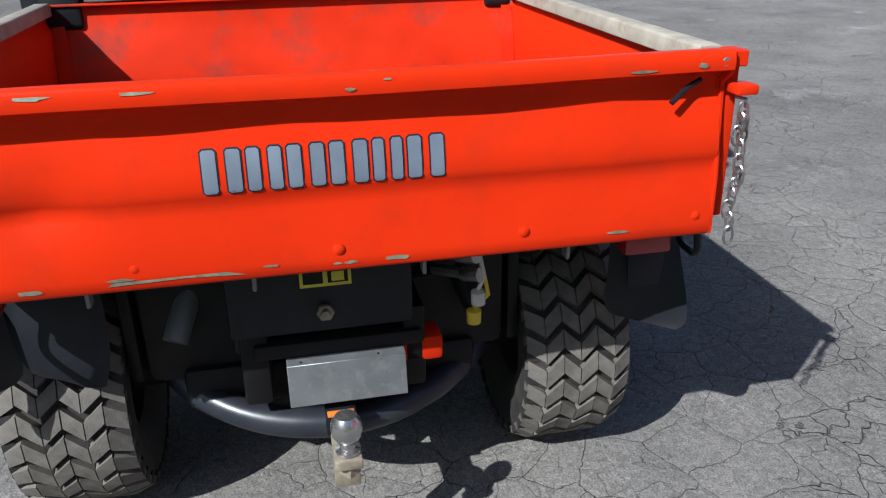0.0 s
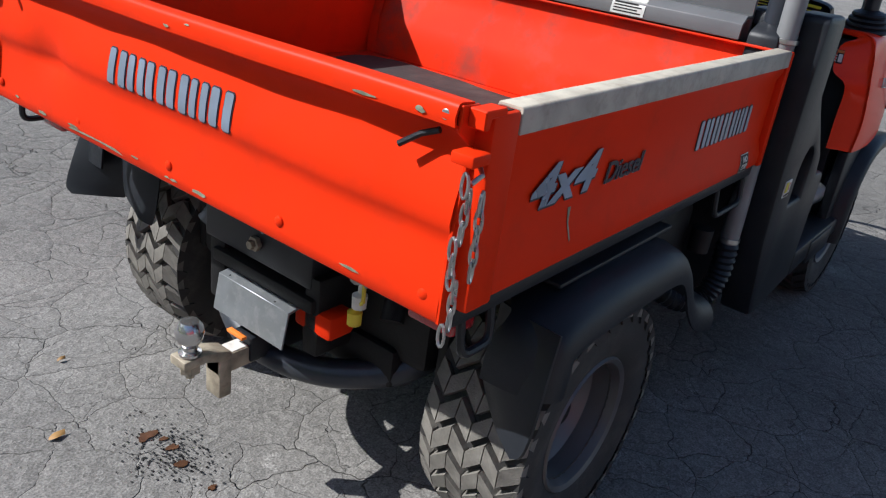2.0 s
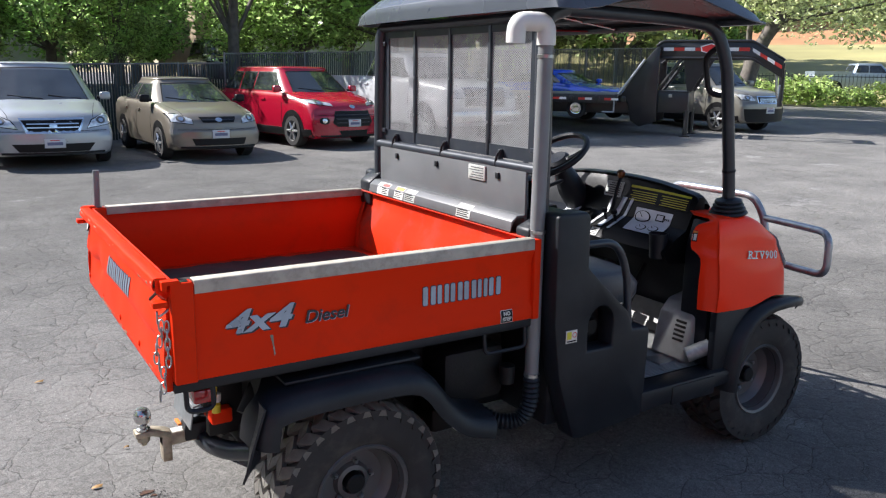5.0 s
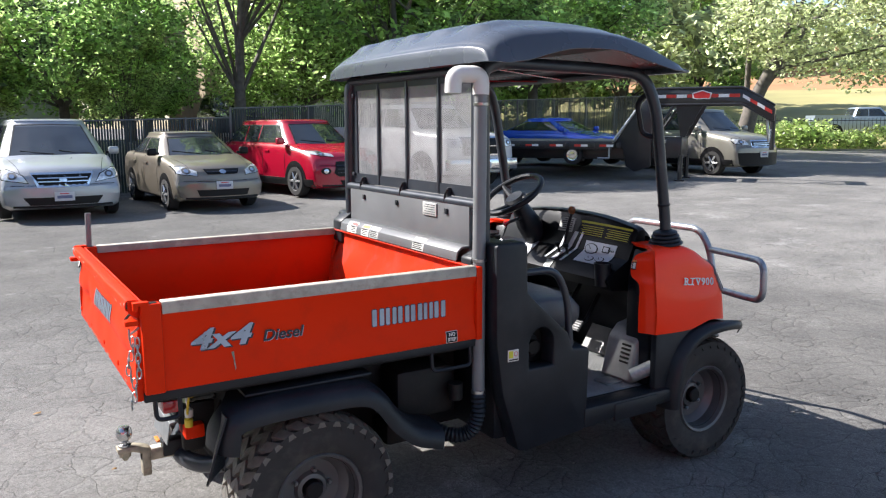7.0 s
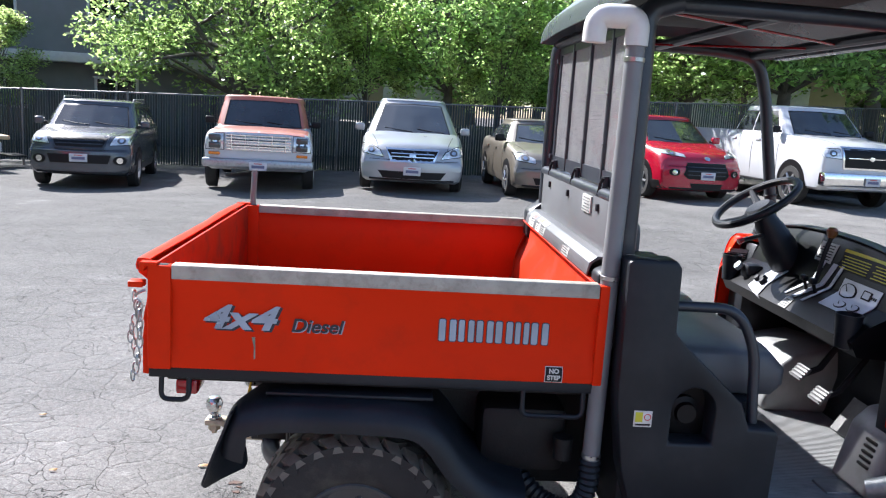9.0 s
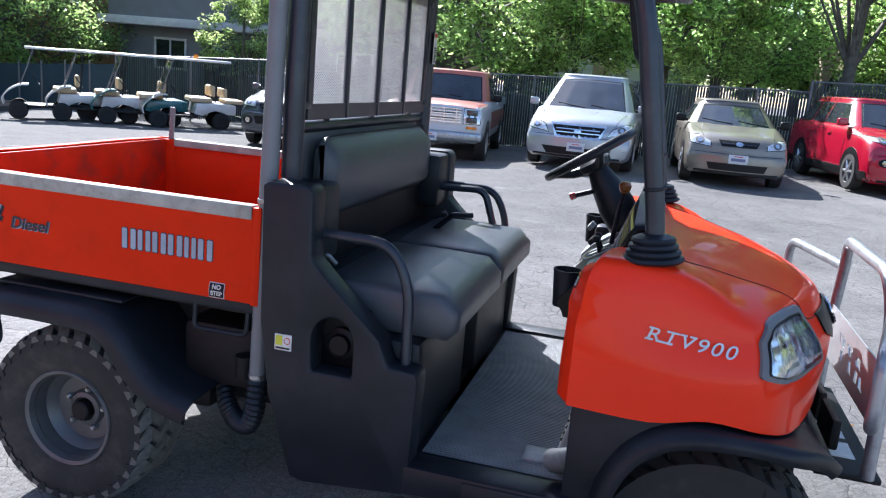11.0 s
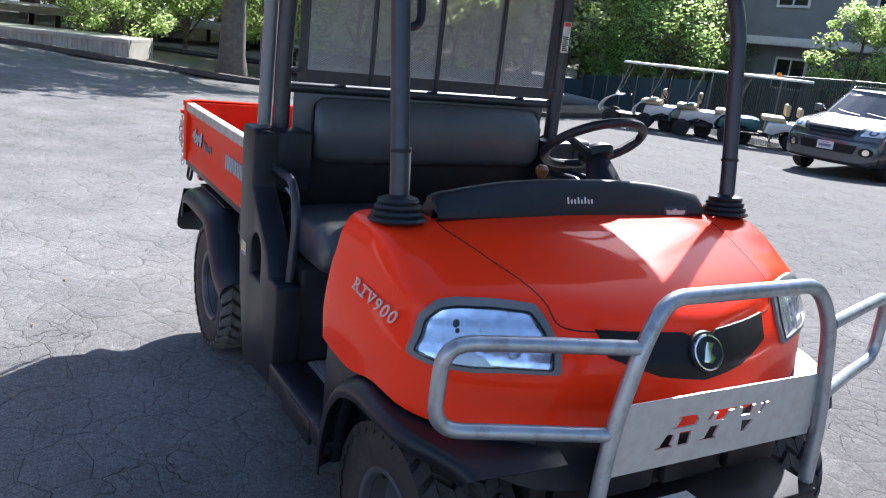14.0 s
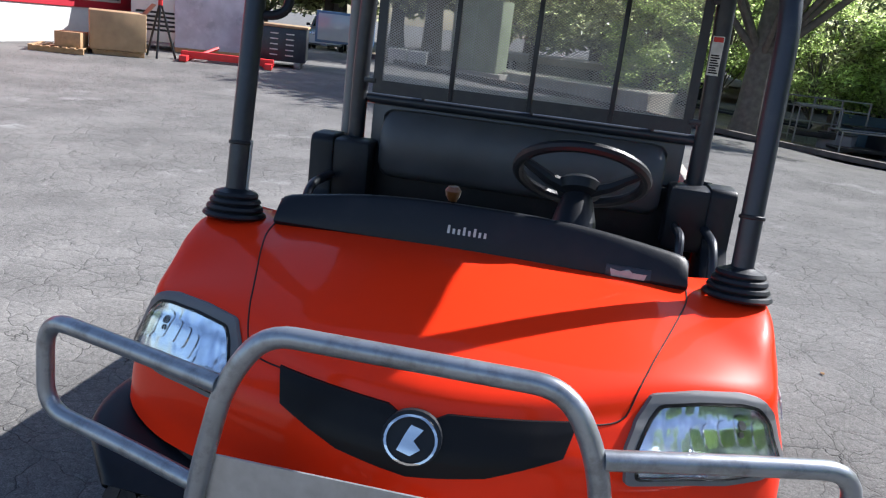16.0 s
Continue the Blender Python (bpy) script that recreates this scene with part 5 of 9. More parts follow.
part("horn_pad", lathe([(0, -0.02), (0.05, -0.015), (0.066, -0.03), (0.06, -0.055), (0.03, -0.07), (0, -0.07)], sw, 20), BLACK, steer)
part("steering_column", tube([sw @ Vector((0, 0, -0.06)), sw @ Vector((0, 0, -0.13)), sw @ Vector((0, 0, -0.22)), sw @ Vector((0, 0, -0.40))], [0.040, 0.058, 0.072, 0.066], 14), BLACK, UTV)
part("turn_lever", tube([sw @ Vector((0.03, -0.04, -0.13)), sw @ Vector((0.0, -0.13, -0.11))], 0.01, 8), BLACK, UTV)
part("red_button", lathe([(0.014, -0.01), (0.015, 0.012), (0, 0.016)], turned(sw @ Vector((0.0, -0.13, -0.11)), sw @ Vector((0.0, -0.2, -0.1))), 12), RLENS, UTV)
part("grab_handle", tube(fillet([(2.424, -0.655, 1.662), (2.392, -0.582, 1.672), (2.356, -0.577, 1.83), (2.366, -0.652, 1.875)], 0.045, 6), 0.0125, 10), BLACK, UTV, "black grab handle on the front post")

# ---- front body ----
RINGS = [
    [(2.345, -0.783, 0.730), (2.55, -0.790, 0.728), (2.70, -0.785, 0.757), (2.84, -0.752, 0.738), (2.928, -0.635, 0.708), (2.995, -0.470, 0.705), (3.055, -0.25, 0.692), (3.092, 0, 0.682)],
    [(2.345, -0.787, 0.84), (2.55, -0.790, 0.85), (2.70, -0.780, 0.86), (2.83, -0.742, 0.87), (2.92, -0.620, 0.868), (3.012, -0.425, 0.864), (3.075, -0.22, 0.862), (3.108, 0, 0.86)],
    [(2.345, -0.772, 0.96), (2.55, -0.766, 0.96), (2.70, -0.752, 0.955), (2.81, -0.722, 0.945), (2.89, -0.600, 0.955), (2.965, -0.425, 0.955), (3.04, -0.23, 0.945), (3.078, 0, 0.94)],
    [(2.36, -0.745, 1.09), (2.55, -0.742, 1.085), (2.69, -0.732, 1.045), (2.785, -0.700, 1.020), (2.835, -0.590, 1.037), (2.90, -0.435, 1.04), (2.99, -0.24, 1.02), (3.035, 0, 1.01)],
    [(2.38, -0.708, 1.138), (2.54, -0.712, 1.136), (2.648, -0.692, 1.105), (2.698, -0.622, 1.085), (2.735, -0.50, 1.088), (2.80, -0.38, 1.085), (2.89, -0.21, 1.070), (2.93, 0, 1.068)],
    [(2.40, -0.58, 1.140), (2.52, -0.575, 1.138), (2.565, -0.54, 1.128), (2.59, -0.49, 1.127), (2.62, -0.41, 1.132), (2.66, -0.31, 1.130), (2.71, -0.16, 1.128), (2.73, 0, 1.128)],
    [(2.42, -0.53, 1.142), (2.46, -0.525, 1.142), (2.48, -0.49, 1.145), (2.485, -0.44, 1.148), (2.49, -0.36, 1.15), (2.495, -0.26, 1.152), (2.50, -0.13, 1.154), (2.50, 0, 1.155)],
]
notch = [tuple(a + (b - a) * 0.34 for a, b in zip(p, q)) for p, q in zip(RINGS[2], RINGS[3])]
RINGS.insert(3, notch)
INNER = [(2.294, -0.700), (2.293, -0.698), (2.297, -0.694), (2.293, -0.640), (2.322, -0.632), (2.372, -0.668), (2.398, -0.565), (2.419, -0.52)]
for r, (xi, yi) in zip(RINGS, INNER):
    x, y, z = r[0]
    dz = 0.016 if z > 1.12 else 0.0
    r[:0] = [(xi, yi, z - dz), (x * 0.45 + xi * 0.55 - 0.006, y * 0.45 + yi * 0.55, z - dz * 0.6), (x - 0.010, y + 0.012, z - 0.002)]
full = [[p for p in r] + [(x, -y, z) for x, y, z in r[-2::-1]] for r in RINGS]
front = part("front_body", sheet(full, 4, 4, 0.004), RED_GLOSS, UTV, "glossy orange-red front bodywork", 60)
front_tree = bvh_of(front)
both("footwell_liner", lambda: prism([(2.40, 1.11), (2.37, 1.02), (2.36, 0.96), (2.36, 0.45), (2.60, 0.45), (2.60, 1.10)], "xz", -0.704, -0.55, 0.008), BLACK, UTV)
RET = Vector((0.93, 0.36, 0.0))
for sgn in (1, -1):
    on_return = lambda u, v: (2.0 + 0.36 * u, (-0.80 + 0.93 * u) * sgn, v)
    way = (RET.x, RET.y * sgn, 0)
    for u, v in ((0.085, 0.985), (0.070, 0.765)):
        ring = [(u + 0.007 * math.cos(a), v + 0.007 * math.sin(a)) for a in [k * math.pi / 5 for k in range(10)]]
        part("body_screw", stamp(ring, on_return, way, front_tree, 0.001, 0.003, 1), BLACK, UTV)
    wl2 = part("body_label", stamp(rect(0.030, 0.090, 1.030, 1.076), on_return, way, front_tree, 0.001, 0.0006, 2), KLABEL if sgn > 0 else WLABEL, UTV)
    part("label_head", stamp(rect(0.031, 0.089, 1.066, 1.075), on_return, way, front_tree, 0.002, 0.0005, 2), OLABEL, wl2)
    part("label_mark", stamp(rect(0.034, 0.052, 1.035, 1.062), on_return, way, front_tree, 0.002, 0.0005, 2), WLABEL if sgn > 0 else KLABEL, wl2)
    for k in range(3):
        part("label_line", stamp(rect(0.057, 0.085, 1.036 + 0.009 * k, 1.040 + 0.009 * k), on_return, way, front_tree, 0.002, 0.0005, 2), WLABEL if sgn > 0 else KLABEL, wl2)
def model_word():
    """RTV900 with slab feet, slanted."""
    bm = lettering("RTV900", 0.050, 0.0, 0.0, 1.2)
    us = [v.co.x for v in bm.verts]
    u0, step = min(us), (max(us) - min(us)) / 6
    top = max(v.co.y for v in bm.verts)
    low = min(v.co.y for v in bm.verts)
    slab = lambda a, b, v0, v1: bm.faces.new([bm.verts.new((u, v, 0)) for u, v in rect(a, b, v0, v1)])
    slab(u0 - 0.004, u0 + 0.013, low, low + 0.005)
    slab(u0 + 0.022, u0 + 0.040, low, low + 0.005)
    slab(u0 - 0.005, u0 + 0.006, top - 0.005, top)
    slab(u0 + step * 1.32, u0 + step * 1.78, low, low + 0.005)
    for k in (2.02, 2.62):
        slab(u0 + step * k, u0 + step * (k + 0.42), top - 0.0045, top)
    for v in bm.verts:
        v.co.x = v.co.x * 1.22 + v.co.y * 0.34
    return bm


for s in (1, -1):
    part("model_lettering", throw_text(model_word(), lambda u, v: (2.632 + u * s, -1.2 * s, 0.955 + v - 0.11 * u), (0, s, 0), front_tree, 0.006, 0.003), PLATE, front, "raised metal model lettering")
# black cowl strip at the back of the hood
cow = []
for y in (-0.535, -0.525, -0.45, -0.3, -0.15, 0, 0.15, 0.3, 0.45, 0.525, 0.535):
    top = 1.257 - 0.052 * (abs(y) / 0.535) ** 2.5 - (0.03 if abs(y) > 0.53 else 0)
    cow.append([(2.50, y, 1.128), (2.525, y, 1.150), (2.508, y, 1.150 + (top - 1.15) * 0.55), (2.488, y, top - 0.006), (2.472, y, top), (2.44, y, top - 0.006)])
cowl = part("cowl", sheet(cow, 3, 3, 0.004), BLACK, UTV, "black plastic cowl strip")
cowl_tree = bvh_of(cowl)
for k in range(8):
    part("cowl_marking", stamp(rect(-0.003, 0.0035, 0, 0.020 if k in (0, 3, 5) else 0.013), lambda u, v: (3.0, -0.068 + 0.0135 * k + u, 1.212 + v), (-1, 0, -0.05), cowl_tree, 0.0015, 0.0005, 1), WLABEL, cowl)
part("cowl_badge", stamp(rect(-0.055, 0.055, -0.016, 0.016), lambda u, v: (3.0, 0.39 + u, 1.183 + v), (-1, 0, -0.05), cowl_tree, 0.0015, 0.002, 2), FRAME, cowl)
part("badge_mark", stamp([(-0.04, -0.01), (0.04, -0.01), (0.045, 0.004), (0.01, 0.004), (0.0, 0.011), (-0.02, 0.004), (-0.045, 0.008)], lambda u, v: (3.0, 0.39 + u, 1.183 + v), (-1, 0, -0.05), cowl_tree, 0.005, 0.001, 2), GLABEL, cowl)


def on_front(y, z):
    return (4.0, y, z)


# hood seam: a thin dark tube draws the shade under the hood's edge
seam_pts = [(2.515, -0.535), (2.575, -0.531), (2.66, -0.508), (2.755, -0.477), (2.83, -0.452), (2.877, -0.437), (2.937, -0.413), (2.964, -0.390), (2.985, -0.350), (3.005, -0.296), (3.022, -0.249)]
for s in (1, -1):
    pts = []
    for x, y in smooth_axis(seam_pts, 4, 0):
        h = front_tree.ray_cast(Vector((x, y * s, 2)), Vector((0, 0, -1)))
        if h[0]:
            pts.append(h[0] + h[1] * 0.0002 if h[1].z > 0 else h[0])
    part("hood_seam", tube(pts, 0.0019, 6), DARK, front)
# grille, badge
G = [(-0.31, 0.976), (-0.06, 0.970), (-0.035, 0.958), (0.035, 0.958), (0.06, 0.970), (0.31, 0.976), (0.292, 0.915), (0.15, 0.868), (0, 0.850), (-0.15, 0.868), (-0.29, 0.915)]
part("grille", stamp(G, on_front, (-1, 0, 0), front_tree, 0.002, 0.006, 4), KLABEL, front, "black plastic grille insert")
oval = lambda k: [(0.053 * k * math.cos(a), 0.925 + 0.043 * k * math.sin(a)) for a in [j * math.pi / 14 for j in range(28)]]
part("badge_base", stamp(oval(1.12), on_front, (-1, 0, 0), front_tree, 0.008, 0.010, 3), BLACK, front)
part("badge_ring", stamp(oval(1.0), on_front, (-1, 0, 0), front_tree, 0.018, 0.006, 3, holes=[oval(0.90)]), CHROME, front, "chrome oval badge ring")
part("badge_mark", stamp([(-0.024, 0.905), (0.004, 0.899), (0.022, 0.912), (0.006, 0.925), (0.022, 0.945), (-0.004, 0.951), (-0.012, 0.935)], on_front, (-1, 0, 0), front_tree, 0.018, 0.005, 2), CHROME, front)
# headlights: bezel, reflector and clear lens
HL = [(-0.741, 0.885), (-0.728, 0.935), (-0.714, 0.977), (-0.673, 1.013), (-0.631, 1.027), (-0.54, 1.036), (-0.449, 1.041), (-0.423, 0.990), (-0.407, 0.935), (-0.407, 0.868), (-0.522, 0.861), (-0.600, 0.857), (-0.672, 0.860), (-0.716, 0.872)]


for s in (1, -1):
    way = Vector((-0.8, 0.6 * s, -0.05)).normalized()
    hits = [Vector(front_tree.find_nearest(Vector((2.8 + (u + 0.74) * 0.62 - max(0, v - 0.93) * 0.5, u * s, v)))[0]) for u, v in HL]
    side = Vector((0.6, 0.8 * s, 0.0)).normalized()
    rise = way.cross(side) if way.cross(side).z > 0 else side.cross(way)
    mid = sum(hits, Vector()) / len(hits)
    flat = [((p - mid).dot(side), (p - mid).dot(rise)) for p in hits]
    lay = lambda u, v: tuple(mid + side * u + rise * v - way * 0.4)
    rim_out = [(p[0], p[1]) for p in fillet([(u, v, 0) for u, v in flat], 0.012, 3, True)]
    inset = lambda d: [(u * (1 - d / 0.155) + 0.25 * d, v * (1 - d / 0.095) - 0.12 * d) for u, v in rim_out]
    hl = part("headlight", stamp(rim_out, lay, way, front_tree, 0.002, 0.009, 3, holes=[inset(0.017)]), GREYP, UTV, "headlight with grey bezel and clear lens")
    part("lens_gasket", stamp(inset(0.0155), lay, way, front_tree, 0.010, 0.0025, 3, holes=[inset(0.0215)]), KLABEL, hl)
    part("reflector", stamp(inset(0.019), lay, way, front_tree, 0.0015, 0.002, 4), REFLECT, hl, "silver faceted reflector")
    for u, v, w, hh in ((-0.095, 0.008, 0.016, 0.026), (-0.055, 0.020, 0.020, 0.030), (-0.012, 0.016, 0.017, 0.024), (0.026, 0.014, 0.015, 0.022), (0.060, 0.004, 0.012, 0.026)):
        loop = [(u + w * math.copysign(abs(math.cos(a)) ** 0.6, math.cos(a)), v + hh * math.copysign(abs(math.sin(a)) ** 0.6, math.sin(a))) for a in [j * math.pi / 8 for j in range(16)]]
        part("reflector_cup", stamp(loop, lay, way, front_tree, 0.004, 0.003, 2), CHROME, hl)
    bowl = [(-0.01 + 0.062 * math.cos(a), -0.075 + 0.042 * math.sin(a)) for a in [math.pi * j / 12 for j in range(13)]]
    part("lamp_bowl", stamp(bowl, lay, way, front_tree, 0.004, 0.003, 2), SILVER, hl)
    for u, v, r in ((-0.052, 0.030, 0.009), (-0.046, 0.014, 0.006)):
        part("lamp_bulb", stamp([(u + r * math.cos(a), v + r * math.sin(a)) for a in [j * math.pi / 5 for j in range(10)]], lay, way, front_tree, 0.0085, 0.002, 1), DARK, hl)
    part("lens", stamp(inset(0.019), lay, way, front_tree, 0.0125, 0.002, 4), LENS, hl, "clear plastic lens").visible_shadow = False

# front fenders and apron
FF = [(2.435, 0.345), (2.44, 0.45), (2.475, 0.575), (2.55, 0.672), (2.66, 0.720), (2.80, 0.732), (2.93, 0.716), (3.02, 0.685), (3.065, 0.645)]


def front_fender():
    rows = []
    for i, (x, z) in enumerate(FF):
        a, b = FF[max(0, i - 1)], FF[min(len(FF) - 1, i + 1)]
        nx, nz = -(b[1] - a[1]), b[0] - a[0]
        q = math.hypot(nx, nz)
        nx, nz = nx / q, nz / q
        tuck = 0.13 * max(0, (x - 2.86) / 0.2) ** 1.6
        rows.append([(x + nx * d, y + (tuck if y < -0.5 else tuck * 0.4), z + nz * d) for y, d in zip((-0.42, -0.60, -0.74, -0.80, -0.822, -0.822), (-0.03, -0.025, -0.004, 0.006, -0.012, -0.035) if x > 2.75 else (0.02, 0.03, 0.028, 0.010, -0.012, -0.035))])
    return sheet(rows, 4, 3, 0.006)


both("front_fender", front_fender, BLACK, UTV)
both("fender_panel", lambda: prism([(2.345, 0.72), (2.345, 0.44), (2.40, 0.38), (2.45, 0.36), (2.455, 0.47), (2.50, 0.60), (2.58, 0.70), (2.70, 0.76), (2.62, 0.78), (2.40, 0.76)], "xz", -0.772, -0.735, 0.006), BLACK, UTV)
apron = [[(2.90, -0.63, 0.742), (2.970, -0.465, 0.712), (3.030, -0.25, 0.690), (3.065, 0, 0.680), (3.030, 0.25, 0.690), (2.970, 0.465, 0.712), (2.90, 0.63, 0.742)],
         [(2.915, -0.63, 0.69), (2.985, -0.47, 0.665), (3.045, -0.25, 0.65), (3.075, 0, 0.645), (3.045, 0.25, 0.65), (2.985, 0.47, 0.665), (2.915, 0.63, 0.69)],
         [(2.93, -0.60, 0.60), (3.02, -0.44, 0.55), (3.06, -0.24, 0.54), (3.075, 0, 0.54), (3.06, 0.24, 0.54), (3.02, 0.44, 0.55), (2.93, 0.60, 0.60)]]
part("front_apron", sheet(apron, 4, 4, 0.006), BLACK, UTV, "black plastic front apron")
part("front_frame", rbox(2.69, 3.0, -0.36, 0.36, 0.42, 0.75, 0.02), DARK, UTV)
for s in (1, -1):
    part("axle_tube", tube([(2.755, 0, 0.318), (2.755, -0.52 * s, 0.318)], 0.05, 12), DARK, UTV)
    part("shock_absorber", tube([(2.80, -0.42 * s, 0.36), (2.74, -0.38 * s, 0.70)], 0.035, 12), DARK, UTV)
    part("wheel_well", rbox(2.68, 3.0, -0.44 * s, -0.38 * s, 0.42, 0.79, 0.01), DARK, UTV)

# bull bar
hoop = [(3.205, -0.405, 0.52), (3.205, -0.400, 0.70), (3.200, -0.385, 0.82), (3.200, -0.340, 1.02), (3.185, -0.275, 1.124), (3.185, 0.275, 1.124), (3.200, 0.340, 1.02), (3.200, 0.385, 0.82), (3.205, 0.400, 0.70), (3.205, 0.405, 0.52)]
bar = part("bull_bar", tube(fillet(hoop, 0.075, 6), 0.0205, 14), SILVER, UTV, "scuffed silver tubular bull bar")
for s in (1, -1):
    loop = [(3.199, -0.352 * s, 1.012), (3.13, -0.60 * s, 1.018), (3.075, -0.80 * s, 1.020), (3.075, -0.806 * s, 0.81), (3.13, -0.60 * s, 0.80), (3.20, -0.39 * s, 0.795)]
    part("side_loop", tube(fillet(loop, 0.07, 6), 0.0185, 12), SILVER, bar)
# stencilled plate: the letters are cut through it and bridged at half height
CUTS = [
    [(0.02, 0.62), (0.52, 0.62), (0.57, 0.78), (0.52, 0.94), (0.40, 1.0), (0.14, 1.0), (0.10, 0.95), (0.19, 0.94), (0.11, 0.70)],
    [(-0.28, 0.0), (0.08, 0.0), (0.10, 0.06), (0.04, 0.08), (0.10, 0.40), (0.00, 0.46), (-0.06, 0.46), (-0.19, 0.08), (-0.27, 0.06)],
    [(0.20, 0.0), (0.42, 0.0), (0.45, 0.46), (0.20, 0.46)],
    [(0.74, 0.70), (0.82, 0.70), (0.90, 0.90), (0.98, 0.90), (0.93, 0.62), (1.14, 0.62), (1.24, 0.90), (1.36, 0.90), (1.38, 1.0), (0.86, 1.0)],
    [(0.66, 0.0), (1.02, 0.0), (1.04, 0.06), (0.98, 0.08), (1.06, 0.46), (0.86, 0.46), (0.76, 0.08), (0.68, 0.06)],
    [(1.54, 0.62), (1.76, 0.62), (1.79, 0.92), (1.86, 0.94), (1.86, 1.0), (1.46, 1.0), (1.46, 0.94), (1.54, 0.92)],
    [(1.60, 0.02), (1.68, 0.02), (1.86, 0.40), (1.58, 0.46)],
    [(1.94, 0.62), (2.00, 0.62), (2.10, 0.93), (2.17, 0.94), (2.18, 1.0), (1.96, 1.0), (1.96, 0.94), (2.03, 0.93)],
]
cut = [[(-0.185 + 0.165 * u, 0.722 + 0.083 * v) for u, v in c] for c in CUTS]
plate = part("bar_plate", prism(rect(-0.372, 0.372, 0.672, 0.862), "yz", 3.190, 3.195, holes=cut), PLATE, bar, "brushed steel plate with cut-out lettering", 20)
part("bumper_platform", rbox(3.06, 3.25, -0.40, 0.40, 0.50, 0.52, 0.006), DARK, UTV)
part("winch_label", rbox(3.13, 3.20, -0.28, -0.16, 0.520, 0.522, 0), WLABEL, UTV)
part("winch_label", rbox(3.13, 3.20, -0.12, 0.0, 0.520, 0.522, 0), WLABEL, UTV)
for k in range(3):
    part("front_grid", rbox(3.10, 3.13, -0.34 + 0.24 * k, -0.14 + 0.24 * k, 0.56, 0.66, 0.01), DARK, UTV)

# ---- roof ----
def ease(q):
    q = min(1.0, max(0.0, q))
    return q * q * (3 - 2 * q)


SECTION = [(0.0, 1.0), (0.5, 0.985), (0.72, 0.95), (0.84, 0.86), (0.90, 0.77), (0.94, 0.67), (0.965, 0.56), (0.975, 0.50), (0.985, 0.28), (1.0, 0.0)]
EDGE = [(1.35, 1.970), (1.45, 1.968), (1.56, 1.985), (1.72, 2.030), (1.90, 2.045), (2.05, 2.035), (2.22, 1.998), (2.36, 1.968), (2.50, 1.968)]
CROWN = [(1.352, 1.972), (1.356, 2.04), (1.38, 2.068), (1.42, 2.102), (1.47, 2.130), (1.55, 2.150), (1.75, 2.158), (1.95, 2.152), (2.12, 2.138), (2.22, 2.112), (2.32, 2.068), (2.42, 2.020), (2.47, 1.995), (2.50, 1.984)]
rows = []
for x in (1.352, 1.356, 1.366, 1.38, 1.40, 1.42, 1.445, 1.47, 1.51, 1.55, 1.65, 1.75, 1.85, 1.95, 2.05, 2.12, 2.17, 2.22, 2.27, 2.32, 2.37, 2.42, 2.46, 2.485, 2.50):
    rib_on = ease((x - 1.41) / 0.07) * ease((2.26 - x) / 0.1)
    wd = 0.80 - 0.015 * (1 - ease((x - 1.35) / 0.05)) - 0.05 * ease((x - 2.38) / 0.14)
    edge_z = float(np.interp(x, [p[0] for p in EDGE], [p[1] for p in EDGE]))
    crown_z = float(np.interp(x, [p[0] for p in CROWN], [p[1] for p in CROWN]))
    row = []
    for j in range(73):
        v = -1 + 2 * j / 72
        k = float(np.interp(abs(v), [p[0] for p in SECTION], [p[1] for p in SECTION]))
        groove = 0.5 - 0.5 * math.cos(v * math.pi * 6.0)
        rib = 0.02 * rib_on * (1 - groove ** 2) * (1 if abs(v) < 0.835 else 0)
        row.append((x - 0.02 * (1 - abs(v) ** 2) * (x < 1.5), v * wd, edge_z + (crown_z - edge_z) * k + rib))
    rows.append(row)
part("roof", sheet(rows, 2, 1, 0.006), ROOFP, UTV, "dark grey ribbed moulded plastic canopy", 50)
part("headliner", rbox(1.44, 2.24, -0.66, 0.66, 2.072, 2.076, 0.002), DARK, UTV)
part("roof_visor", prism([(2.455, 1.960), (2.455, 1.985), (2.525, 1.972), (2.525, 1.962)], "xz", -0.745, 0.745, 0.004), ROOFP, UTV)

# ---- surroundings: materials ----
def leaf_mat(name, color, glow):
    m = bpy.data.materials.new(name)
    m.use_nodes = True
    n, ln = m.node_tree.nodes, m.node_tree.links
    b = n["Principled BSDF"]
    geo = n.new("ShaderNodeNewGeometry")
    r = n.new("ShaderNodeMapRange")
    r.inputs["To Min"].default_value, r.inputs["To Max"].default_value = 0.25, 1.55
    ln.new(geo.outputs["Random Per Island"], r.inputs["Value"])
    sc = n.new("ShaderNodeVectorMath")
    sc.operation = "SCALE"
    sc.inputs[0].default_value = color
    ln.new(r.outputs[0], sc.inputs["Scale"])
    ln.new(sc.outputs[0], b.inputs["Base Color"])
    b.inputs["Roughness"].default_value = 0.33
    tr = n.new("ShaderNodeBsdfTranslucent")
    sc2 = n.new("ShaderNodeVectorMath")
    sc2.operation = "SCALE"
    sc2.inputs[0].default_value = glow
    ln.new(r.outputs[0], sc2.inputs["Scale"])
    ln.new(sc2.outputs[0], tr.inputs["Color"])
    mix = n.new("ShaderNodeMixShader")
    mix.inputs[0].default_value = 0.62
    ln.new(b.outputs[0], mix.inputs[1])
    ln.new(tr.outputs[0], mix.inputs[2])
    ln.new(mix.outputs[0], n["Material Output"].inputs["Surface"])
    return m


